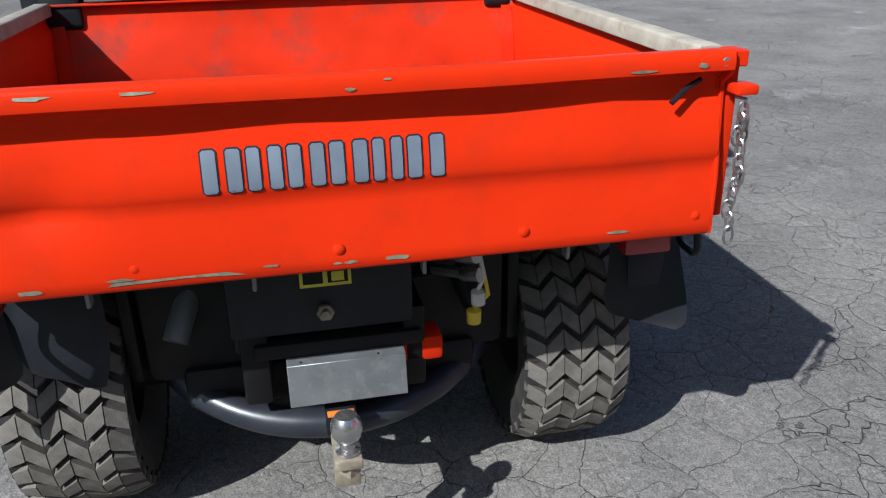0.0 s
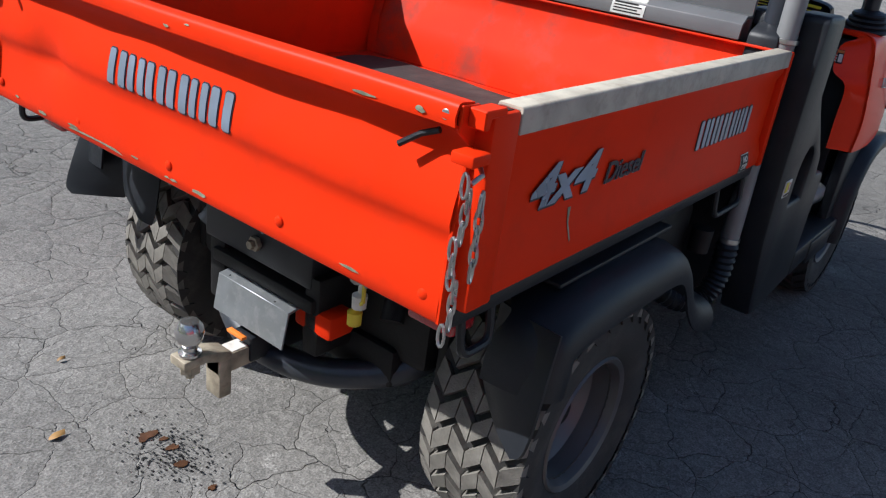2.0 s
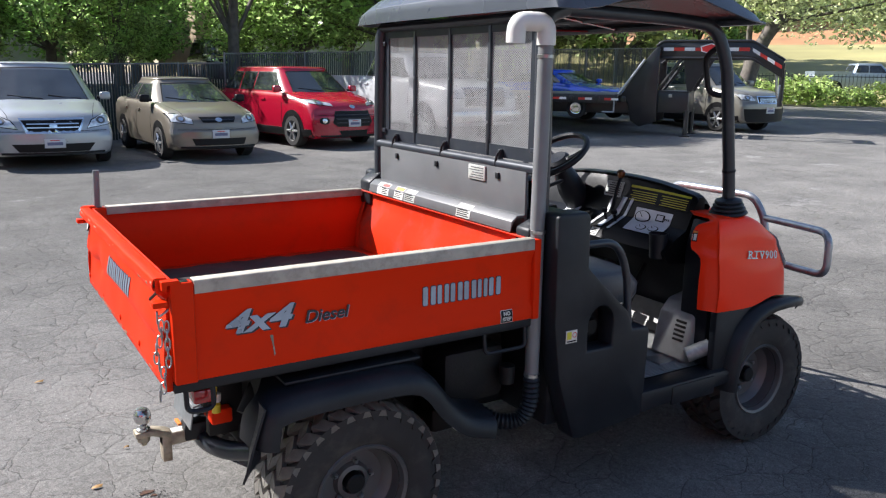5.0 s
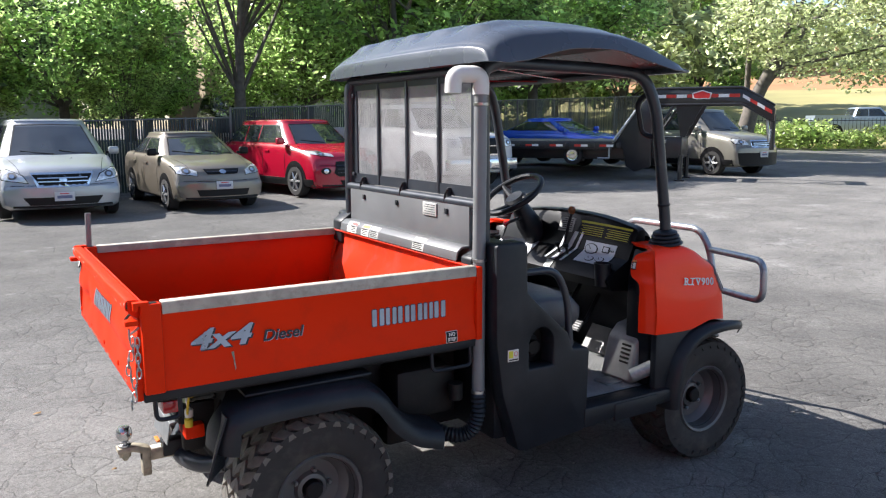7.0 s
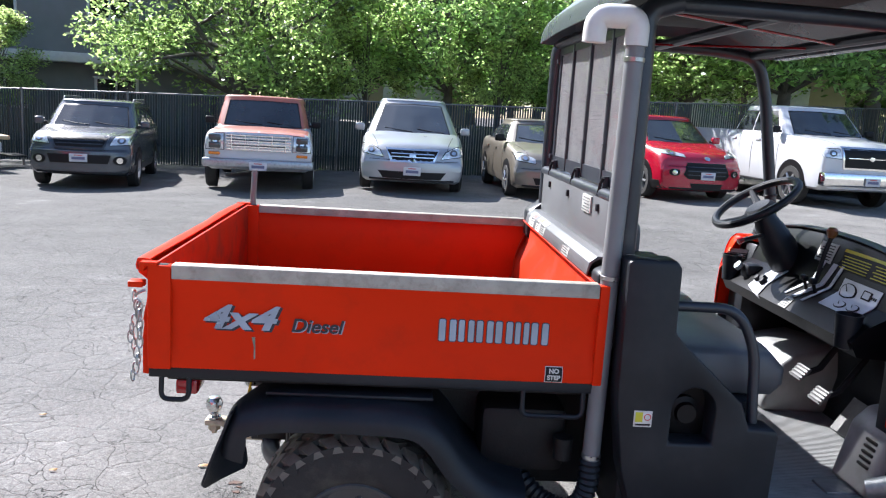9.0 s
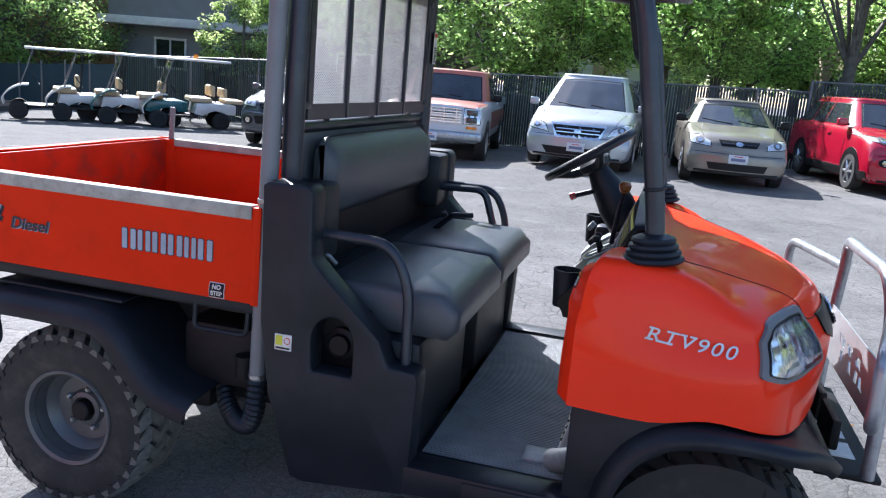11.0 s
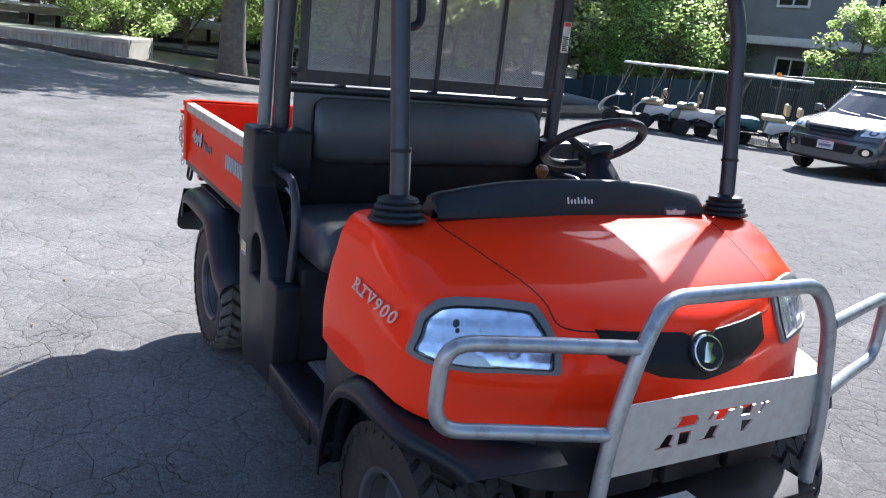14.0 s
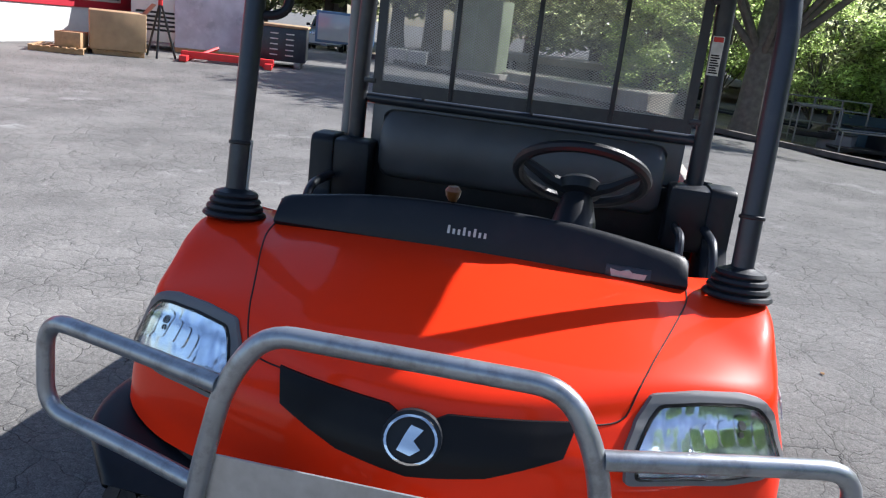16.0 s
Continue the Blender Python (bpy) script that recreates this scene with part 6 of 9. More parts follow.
LEAF = leaf_mat("green_leaves", (0.108, 0.16, 0.055), (0.50, 0.73, 0.25))
LEAF_DARK = leaf_mat("dark_oak_leaves", (0.095, 0.14, 0.048), (0.52, 0.72, 0.25))
LEAF_LIGHT = leaf_mat("yellow_green_leaves", (0.15, 0.205, 0.062), (0.61, 0.76, 0.29))
# pale tone: the haze over the western trees is mixed into this colour
LEAF_GREY = leaf_mat("grey_green_leaves", (0.19, 0.215, 0.115), (0.74, 0.81, 0.44))
BARK = mat("grey_bark", (0.11, 0.095, 0.08), 0.85, vary=0.3, scale=6, bump=0.8, bscale=18)
SLAT = mat("dark_green_slat", (0.011, 0.024, 0.028), 0.45, vary=0.15, scale=2, rand=0.35)
FABRIC = mat("dark_blue_green_screen", (0.025, 0.052, 0.072), 0.7, vary=0.2, scale=1.5, dirt=(0.03, 0.05, 0.06), dirt_amount=0.5, dscale=1.0)
GALV = mat("dull_galvanised", (0.18, 0.18, 0.18), 0.5, 0.5)
CONC = mat("kerb_concrete", (0.32, 0.30, 0.27), 0.85, vary=0.2, scale=4, bump=0.3)
CONC_D = mat("dark_kerb", (0.07, 0.06, 0.055), 0.85, vary=0.3, scale=4, bump=0.3)
STUCCO_G = mat("grey_stucco", (0.20, 0.20, 0.20), 0.85, vary=0.1, scale=1.5, bump=0.2)
STUCCO_B = mat("beige_stucco", (0.42, 0.33, 0.22), 0.85, vary=0.1, scale=1.5, bump=0.2)
STUCCO_O = mat("orange_stucco", (0.46, 0.26, 0.13), 0.85, vary=0.1, scale=1.5, bump=0.2)
TRIMW = mat("white_trim", (0.6, 0.58, 0.54), 0.6, vary=0.08)
GRASS = mat("dry_grass", (0.30, 0.27, 0.11), 0.9, vary=0.25, scale=0.12, dirt=(0.16, 0.19, 0.06), dirt_amount=0.8, dscale=0.05, bump=0.5, bscale=4)
DIRT = mat("orange_earth", (0.33, 0.17, 0.08), 0.9, vary=0.25, scale=0.3, bump=0.6, bscale=2)
MULCH = mat("dry_soil_and_litter", (0.17, 0.135, 0.09), 0.9, vary=0.4, scale=2, dirt=(0.08, 0.065, 0.045), dirt_amount=0.7, dscale=0.7, bump=0.8, bscale=10)
WINDOW = mat("dark_window_glass", (0.012, 0.015, 0.018), 0.06, vary=0.1, spec=0.6)
CARGLASS = mat("tinted_car_glass", (0.026, 0.031, 0.035), 0.05, vary=0.5, scale=1.6, spec=0.85, rvary=0.02)
TYREB = mat("car_tyre", (0.014, 0.014, 0.014), 0.8)
ALLOY = mat("alloy_wheel", (0.45, 0.46, 0.47), 0.3, 0.8)
LAMPG = mat("car_headlamp", (0.6, 0.62, 0.63), 0.12, 0.4, 0.3, 25, coat=0.6)
NUMPL = mat("number_plate_white", (0.5, 0.51, 0.53), 0.45)
NUMBAR = mat("number_plate_bar", (0.12, 0.13, 0.22), 0.5)
AMBER = mat("amber_lens", (0.7, 0.2, 0.01), 0.25)
KERBRED = mat("rack_red", (0.55, 0.02, 0.02), 0.5)


def paint(name, color, rough=0.3, metal=0.35):
    return mat(name, color, rough, metal, 0.05, 3, coat=0.6, rvary=0.06, dirt=(color[0] * 0.75 + 0.04, color[1] * 0.75 + 0.04, color[2] * 0.75 + 0.035), dirt_amount=0.35, dscale=1.5)


# ---- fences ----
def slat_mesh(h):
    bm = rbox(-0.022, 0.022, -0.004, 0.004, 0, h, 0)
    me = bpy.data.meshes.new("slat")
    bm.to_mesh(me)
    bm.free()
    me.materials.append(SLAT)
    return me


def fence_run(name, a, b, h, z0, z1, step, label, pieces=True):
    fence = thing(name, label, "fence")
    a, b = Vector(a), Vector(b)
    L = (b - a).length
    d = (b - a) / L
    ang = math.atan2(d.y, d.x)
    n = int(L / step)
    rnd = random.Random(int(L * 100))
    base = lambda t: z0 + (z1 - z0) * t
    me = slat_mesh(h)
    joined = []
    for i in range(n):
        t = (i + 0.5) / n
        p = a + d * L * t
        m = Matrix.Translation((p.x, p.y, base(t) + 0.04 + rnd.uniform(-0.02, 0.02))) @ Matrix.Rotation(ang + rnd.uniform(-0.25, 0.25), 4, "Z")
        if pieces:
            ob = new("slat", me)
            ob.parent = fence
            ob.matrix_basis = m
        else:
            joined.append(m)
    if joined:
        bm = bmesh.new()
        for m in joined:
            merge(bm, moved(rbox(-0.022, 0.022, -0.004, 0.004, 0, h, 0), m))
        tagged(part("slats", bm, SLAT, fence), kind="stuff")
    for i in range(int(L / 2.6) + 1):
        t = min(1, i * 2.6 / L)
        p = a + d * L * t
        part("post", tube([(p.x, p.y, base(t) - 0.2), (p.x, p.y, base(t) + h + 0.1)], 0.028, 8), GALV, fence)
    part("top_rail", tube([(a.x, a.y, z0 + h + 0.06), (b.x, b.y, z1 + h + 0.06)], 0.02, 8), GALV, fence)
    return fence


fence_run("slatted_fence", (-8.6, 17.5), (5.5, 16.9), 1.72, -0.2, 0.13, 0.064, "chain-link fence with dark green privacy slats")
fence_run("slatted_fence", (-13.4, 17.7), (-8.6, 17.5), 1.72, -0.4, -0.2, 0.064, "chain-link fence with dark green slats behind golf carts")
fence_run("slatted_fence", (5.5, 16.9), (34, 27.0), 1.9, 0.18, 1.3, 0.075, "long dark green slatted fence under the trees", False)


def screen_fence(a, b, z0, z1, h):
    f = thing("screen_fence", "fence hung with dark blue-green windscreen fabric", "fence")
    n = 24
    rows = [[(a[0] + (b[0] - a[0]) * i / n + 0.03 * math.sin(i * 2.1 + k), a[1] + (b[1] - a[1]) * i / n, z0 + (z1 - z0) * i / n + h * k / 3) for k in range(4)] for i in range(n + 1)]
    part("fabric", sheet(rows, 2, 2, 0.01), FABRIC, f)
    for i in range(0, n + 1, 3):
        x, y, z = a[0] + (b[0] - a[0]) * i / n, a[1] + (b[1] - a[1]) * i / n, z0 + (z1 - z0) * i / n
        part("post", tube([(x - 0.05, y, z - 0.3), (x - 0.05, y, z + h + 0.1)], 0.03, 8), GALV, f)


screen_fence((-13.4, 17.75), (-22.5, 20.0), -0.45, -1.0, 1.55)
screen_fence((-22.5, 20.0), (-24.5, 8.5), -1.0, -0.95, 1.35)

# ---- kerb and planting strip on the far side ----
KERB = [(-16.4, 18.6), (-17.6, 13.5), (-18.5, 9.2), (-19.5, 5.6), (-20.4, 2.2), (-21.3, -1.2), (-22.0, -4.6), (-24.4, -8.6)]
pts = smooth_axis([(x, y, ground_height(x, y)) for x, y in KERB], 5, 0)
rows = []
for i, p in enumerate(pts):
    q = pts[min(i + 1, len(pts) - 1)] - pts[max(i - 1, 0)]
    o = np.array([q[1], -q[0], 0]) / np.hypot(q[0], q[1])
    o = o if o[0] < 0 else -o
    rows.append([tuple(p), tuple(p + (0, 0, 0.15)), tuple(p + o * 0.15 + (0, 0, 0.16)), tuple(p + o * 0.16 + (0, 0, 0.02))])
tagged(part("kerb_1", sheet(rows, 1, 1), CONC_D, None, "", 30), "dark weathered kerb at the edge of the lot", "kerb", kind="structure")
rows = []
for i, p in enumerate(pts):
    rows.append([tuple(p + (-0.16, 0, 0.05)), (p[0] - 3, p[1], p[2] + 0.05), (p[0] - 8, p[1], p[2] - 0.25), (p[0] - 26, p[1] + 2, p[2] - 0.9)])
tagged(part("planting_strip", sheet(rows, 1, 2), MULCH, None, "", 60), "dry soil and leaf litter beyond the kerb", "ground", kind="structure")

# ---- trees ----
def leaf_cloud(centres, radii, per, size, seed):
    r = np.random.default_rng(seed)
    out = []
    for c, rad in zip(centres, radii):
        p = r.normal(size=(per, 3))
        p /= np.linalg.norm(p, axis=1)[:, None]
        p *= (r.random((per, 1)) ** 0.45) * np.array(rad)
        out.append(p + c)
    p = np.concatenate(out)
    n = len(p)
    a = r.normal(size=(n, 3))
    a[:, 2] *= 0.6
    a /= np.linalg.norm(a, axis=1)[:, None]
    b = np.cross(a, r.normal(size=(n, 3)))
    b /= np.linalg.norm(b, axis=1)[:, None]
    s = size * (0.6 + 0.8 * r.random((n, 1)))
    v = np.stack([p - a * s, p + b * s * 0.42, p + a * s, p - b * s * 0.42], 1).reshape(-1, 3)
    me = bpy.data.meshes.new("crown")
    me.vertices.add(len(v))
    me.vertices.foreach_set("co", v.ravel())
    me.loops.add(n * 4)
    me.loops.foreach_set("vertex_index", np.arange(n * 4))
    me.polygons.add(n)
    me.polygons.foreach_set("loop_start", np.arange(0, n * 4, 4))
    me.update(calc_edges=True)
    return me


def tree(name, label, height, crown, base, trunk_r, leaf, clumps, per, size, seed, lean=(0, 0), group="", limbs=3):
    """A trunk with limbs and a crown of small leaves, at the origin."""
    rnd = random.Random(seed)
    root = thing(name, label, "tree", None, group)
    top = Vector((lean[0], lean[1], height * 0.82))
    mid = [Vector((lean[0] * t * t + rnd.uniform(-0.1, 0.1) * t, lean[1] * t * t + rnd.uniform(-0.1, 0.1) * t, height * 0.82 * t)) for t in (0, 0.08, 0.25, 0.45, 0.7, 1)]
    bm = tube(mid, [trunk_r * 1.35, trunk_r, trunk_r * 0.85, trunk_r * 0.65, trunk_r * 0.4, trunk_r * 0.12], 10)
    centres, radii = [], []
    for i in range(clumps):
        a, u = rnd.uniform(0, 6.283), rnd.uniform(-0.75, 1.0)
        k = crown * math.sqrt(max(0, 1 - u * u * 0.85)) * rnd.uniform(0.45, 1.0)
        c = Vector((lean[0] * 0.8 + k * math.cos(a), lean[1] * 0.8 + k * math.sin(a), base + (height - base) * (0.5 + 0.46 * u)))
        centres.append(tuple(c))
        q = crown * rnd.uniform(0.15, 0.30)
        radii.append((q, q, q * 0.75))
        if i % limbs == 0:
            s = mid[rnd.choice((2, 3, 4))]
            m2 = s.lerp(c, 0.5) + Vector((0, 0, rnd.uniform(-0.2, 0.3)))
            w = trunk_r * rnd.uniform(0.2, 0.38)
            tube([s, m2, c], [w, w * 0.6, w * 0.2], 6, bm=bm)
    part("trunk", bm, BARK, root, "", 60)
    me = leaf_cloud(centres, radii, per, size, seed)
    tagged(mesh_part("crown", me, leaf, root, "", 0), kind="stuff")
    return root


def put(ob, x, y, z, scale=1.0, turn=0.0, first=False):
    m = Matrix.Translation((x, y, z)) @ Matrix.Rotation(radians(turn), 4, "Z")
    if first:
        ob.matrix_basis = m @ Matrix.Diagonal((scale, scale, scale, 1))
        return ob
    c = copy_thing(ob, m)
    c.scale = (scale, scale, scale)
    return c


ash = tree("broadleaf_tree", "leafy green tree behind the slatted fence", 6.3, 3.5, 0.8, 0.16, LEAF, 92, 235, 0.090, 11)
put(ash, 2.2, 22.0, 0.9, 1.0, 0, True)
put(ash, 4.9, 27.0, 0.9, 0.85, 120)
put(ash, 12.2, 20.6, 1.0, 1.35, 60)
put(ash, 17.0, 24.0, 1.2, 1.8, 250)
put(ash, 22.5, 26.5, 1.2, 1.6, 20)
oak = tree("oak_tree", "dark green oak behind the fence", 7.6, 4.2, 0.5, 0.3, LEAF_DARK, 120, 250, 0.092, 23)
put(oak, -4.2, 21.8, 0.2, 1.0, 0, True)
put(oak, -22.0, 23.2, -1.0, 0.85, 240)
put(oak, 10.6, 24.5, 1.0, 0.95, 200)
light = tree("light_green_tree", "bright yellow-green tree in sunlight", 6.0, 2.2, 1.0, 0.1, LEAF_LIGHT, 60, 220, 0.075, 31)
put(light, -0.3, 21.5, 0.7, 0.75, 0, True)
put(light, 13.5, 26.5, 1.2, 1.0, 70)
put(light, -11.8, 22.2, -0.2, 0.7, 150)
put(light, 3.6, 20.6, 0.6, 0.7, 210)
for x, y, s, r in ((-25.0, 2.2, 0.85, 20), (-24.8, 7.6, 0.9, 90), (-24.2, 10.4, 0.8, 190), (-24.0, 15.8, 0.75, 260), (-28.5, 5.0, 1.15, 310)):
    put(light, x, y, -1.1, s, r)
birch = tree("slender_tree", "slender pale tree with yellowing leaves beyond the fence", 5.4, 1.3, 2.6, 0.07, LEAF_LIGHT, 30, 120, 0.10, 37, (0.4, 0.2))
put(birch, -23.6, 14.2, -1.0, 1.0, 0, True)
put(birch, -23.9, 12.4, -1.0, 0.95, 100)
put(birch, -23.2, 16.5, -1.0, 0.9, 200)
grey = tree("grey_green_tree", "grey-green tree on the slope", 7.0, 3.2, 1.0, 0.18, LEAF_GREY, 80, 130, 0.13, 41)
put(grey, -27.5, 9.0, -1.2, 0.95, 0, True)
put(grey, -28.5, 15.5, -1.2, 1.15, 60)
put(grey, -26.5, 12.5, -1.2, 1.1, 80)
put(grey, -25.8, 19.5, -1.2, 1.05, 160)
put(grey, -31, 2.5, -0.6, 1.0, 200)
put(grey, -40.5, -19.0, -0.4, 1.1, 30)
put(grey, -44.0, -16.0, -0.4, 1.2, 130)
put(grey, -29.5, -2.5, -0.2, 0.85, 300)
sycamore = tree("large_tree", "large tree with thick grey trunk at the kerb", 11.0, 5.0, 4.2, 0.42, LEAF_DARK, 120, 230, 0.14, 47, (0.5, 0.3))
put(sycamore, -21.0, 4.9, -0.5, 1.0, 0, True)
put(sycamore, -25.2, -5.9, 0.1, 0.9, 120)
put(sycamore, -39.0, -14.0, 0.3, 1.0, 220)
leaning = tree("leaning_oak", "old oak with slanting grey trunk by the road", 10.0, 5.5, 2.2, 0.42, LEAF_GREY, 80, 190, 0.14, 53, (4.8, -2.8), "", 11)
# crowns stay above the view, added to cast shade over pickup and asphalt
shade_tree = tree("shade_tree", "tall green shade tree with bare trunk behind the fence", 12.5, 4.2, 6.6, 0.24, LEAF, 90, 230, 0.115, 83, (0.4, -0.2))
put(shade_tree, 6.9, 20.6, 0.5, 0.80, 40, True)
put(shade_tree, 15.4, 19.8, 0.8, 0.95, 290)
put(leaning, 33.0, 23.0, 0.6, 1.0, 0, True)
# woods farther off
woods = tree("woodland_tree", "dense dark woodland tree in the distance", 13.0, 6.0, 1.0, 0.35, LEAF_DARK, 70, 120, 0.34, 61)
wood2 = tree("woodland_tree", "grey-green woodland tree in the distance", 12.0, 6.0, 0.6, 0.35, LEAF_GREY, 70, 120, 0.34, 67)
wood3 = tree("woodland_tree", "sunlit green woodland tree in the distance", 10.0, 5.0, 0.6, 0.3, LEAF, 70, 120, 0.30, 71)
rnd = random.Random(77)
first = {}
spots = []
for az in range(40, 262, 5):
    d = 46 + rnd.uniform(-5, 8) + (14 if az < 66 else 0)
    spots.append((1 + d * math.cos(radians(az)), d * math.sin(radians(az)), rnd.uniform(0.8, 1.15), rnd.choice((0, 0, 1, 1, 2))))
for az in range(98, 262, 9):
    d = 66 + rnd.uniform(-5, 8)
    spots.append((1 + d * math.cos(radians(az)), d * math.sin(radians(az)), rnd.uniform(1.2, 1.6), rnd.choice((0, 1))))
for az in range(14, 66, 5):
    d = 108 + rnd.uniform(-10, 20)
    spots.append((d * math.cos(radians(az)), d * math.sin(radians(az)), rnd.uniform(0.9, 1.4), rnd.choice((0, 1, 1))))
for x, y, s, k in spots:
    # western woods take the paler leaves, whose colour holds the haze
    k = 1 if x < -20 and k == 0 else k
    kind = (woods, wood2, wood3)[k]
    d = math.hypot(x, y)
    z = -1.2 if x < -20 and y > 0 else 0.3
    if math.degrees(math.atan2(y, x)) < 66 and d > 60:
        z = 6.0 if d > 90 else 1.5
    put(kind, x, y, z, s, rnd.uniform(0, 360), k not in first)
    first[k] = 1

# ---- hillside with dry grass, iron fence and shrubs by the road ----
rows = []
for az in range(8, 64, 4):
    rows.append([(r * math.cos(radians(az)), r * math.sin(radians(az)), z) for r, z in ((44, 0.2), (50, 0.9), (62, 2.2), (78, 4.0), (92, 5.2))])
tagged(part("grass_slope", sheet(rows, 3, 3), GRASS, None, "", 60), "dry grass field rising beyond the road", "ground", kind="structure")
rows = []
for az in range(8, 64, 4):
    rows.append([(r * math.cos(radians(az)), r * math.sin(radians(az)), z + 0.5 * math.sin(az * 1.7)) for r, z in ((91.5, 5.0), (100, 6.6), (112, 8.6), (150, 14.0), (220, 24.0))])
tagged(part("earth_bank", sheet(rows, 3, 3), DIRT, None, "", 60), "bare orange earth bank above the grass", "ground", kind="structure")
iron = thing("iron_fence", "black iron picket fence along the road", "fence")
a, b = Vector((36.5, 27.5)), Vector((46.0, 17.0))
for i in range(75):
    p = a.lerp(b, i / 74)
    part("picket", tube([(p.x, p.y, 0.3), (p.x, p.y, 2.0)], 0.014, 4), BLACK, iron)
for z in (0.5, 1.85):
    part("fence_rail", tube([(a.x, a.y, z), (b.x, b.y, z)], 0.022, 6), BLACK, iron)
tagged(part("kerb_2", sheet([[(34.5, 26.0, 0.2), (34.5, 26.0, 0.42), (35.0, 26.5, 0.42)], [(38, 22.0, 0.15), (38, 22.0, 0.38), (38.6, 22.5, 0.38)], [(44.5, 14.0, 0.1), (44.5, 14.0, 0.33), (45.2, 14.4, 0.33)]], 3, 1), CONC), "pale concrete kerb by the road", "kerb", kind="structure")


def shrub(seed, leaf, r=0.9):
    rnd = random.Random(seed)
    root = thing("roadside_shrub", "rounded green roadside shrub", "shrub", None, "shrubs along the road")
    c = [(rnd.uniform(-r, r), rnd.uniform(-r, r), rnd.uniform(0.2, 0.8)) for _ in range(14)]
    tagged(mesh_part("foliage", leaf_cloud(c, [(0.5, 0.5, 0.4)] * 14, 130, 0.10, seed), leaf, root, "", 0), kind="stuff")
    part("stem", tube([(0, 0, -0.1), (0.05, 0, 0.6)], [0.05, 0.02], 6), BARK, root)
    return root


sh = shrub(3, LEAF_LIGHT)
for i, (x, y) in enumerate(((35.6, 26.3), (36.9, 24.8), (38.2, 23.4), (39.6, 21.7), (41.1, 20.0), (42.6, 18.2), (44.0, 16.6))):
    put(sh, x, y, 0.3, 1.0 + 0.25 * (i % 3), 50 * i, i == 0)
pole = thing("utility_pole", "weathered wooden utility pole", "pole")
part("pole", tube([(34.8, 24.4, 0), (34.9, 24.4, 11)], [0.16, 0.12], 10), BARK, pole)
pole2 = thing("utility_pole", "weathered wooden utility pole", "pole")
part("pole", tube([(-34, 13.5, -1), (-34, 13.5, 11)], [0.16, 0.12], 10), BARK, pole2)

# ---- buildings ----
def building(name, label, x0, x1, y0, y1, z0, z1, wall, windows, floors, eave=None, balcony=()):
    b = thing(name, label, "building")
    part("wall", rbox(x0, x1, y0, y1, z0, z1, 0.02), wall, b)
    part("roof", rbox(x0 - 0.5, x1 + 0.5, y0 - 0.5, y1 + 0.5, z1, z1 + 0.35, 0.03), CONC_D, b)
    if eave:
        part("floor_band", rbox(x0 - 0.3, x1 + 0.3, y0 - 0.9, y0 + 0.01, eave, eave + 0.32, 0.02), TRIMW, b)
        part("upper_wall", rbox(x0, x1, y0 - 0.6, y0 + 0.02, eave + 0.32, z1, 0.02), wall, b)
    for wx in windows:
        for k, fz in enumerate(floors):
            yy = y0 - (0.62 if eave and fz > eave else 0.02)
            w = part("window", prism(rect(wx - 0.75, wx + 0.75, fz, fz + 1.25), "xz", yy - 0.05, yy + 0.01, holes=[rect(wx - 0.66, wx + 0.66, fz + 0.09, fz + 1.16)]), TRIMW, b)
            part("pane", rbox(wx - 0.67, wx + 0.67, yy - 0.015, yy, fz + 0.08, fz + 1.17, 0), WINDOW, w)
            part("mullion", rbox(wx - 0.03, wx + 0.03, yy - 0.05, yy, fz + 0.08, fz + 1.17, 0), TRIMW, w)
    return b


bg = building("apartment_building", "grey two-storey stucco apartment building behind the trees", -19.7, -6.2, 26, 34, -0.5, 6.6, STUCCO_G, (-17.2, -13, -9.2), (0.9, 4.0), 2.55)
part("entrance", rbox(-15.6, -14.2, 25.93, 26.02, -0.4, 1.9, 0.01), WINDOW, bg)
bb = building("apartment_building", "beige apartment building with balcony and garage doors", -3.4, 3.4, 29, 36, 0, 8.2, STUCCO_B, (-2.0,), (4.6,), None)
for x in (-1.9, 1.4):
    g = part("garage_door", rbox(x - 1.35, x + 1.35, 28.93, 29.01, 0.9, 3.1, 0.01), TRIMW, bb, "white panelled garage door")
    for k in range(3):
        part("door_groove", rbox(x - 1.33, x + 1.33, 28.925, 28.935, 1.42 + 0.53 * k, 1.45 + 0.53 * k, 0), STUCCO_G, g)
bal = part("balcony", rbox(0.2, 3.0, 28.2, 29.0, 3.75, 3.9, 0.01), TRIMW, bb)
# flat dark slab on the wall paints the shaded depth behind the balcony
part("balcony_recess", rbox(0.3, 2.9, 28.97, 29.02, 3.9, 6.0, 0), WINDOW, bb)
for k in range(15):
    part("baluster", rbox(0.22 + 0.19 * k, 0.245 + 0.19 * k, 28.22, 28.25, 3.9, 4.85, 0), BLACK, bal)
part("handrail", rbox(0.2, 3.0, 28.2, 28.27, 4.85, 4.9, 0), BLACK, bal)
bo = building("apartment_building", "orange stucco building wall among trees", -31, -20.4, 28, 34, -1.5, 6.2, STUCCO_O, (-24,), (2.6,), None)
bc = building("apartment_building", "pale building with garage doors seen through the trees", 8.6, 20, 31, 38, 0.5, 8.5, STUCCO_B, (10.5, 15), (5.0,), None)
for x in (10.6, 13.8, 17):
    part("garage_door", rbox(x - 1.35, x + 1.35, 30.93, 31.01, 1.2, 3.6, 0.01), TRIMW, bc, "white garage door")
tagged(part("upper_lot", rbox(-5, 24, 23.6, 31.2, -0.5, 1.15, 0.02), CONC), "raised concrete yard behind the fence", "ground", kind="structure")

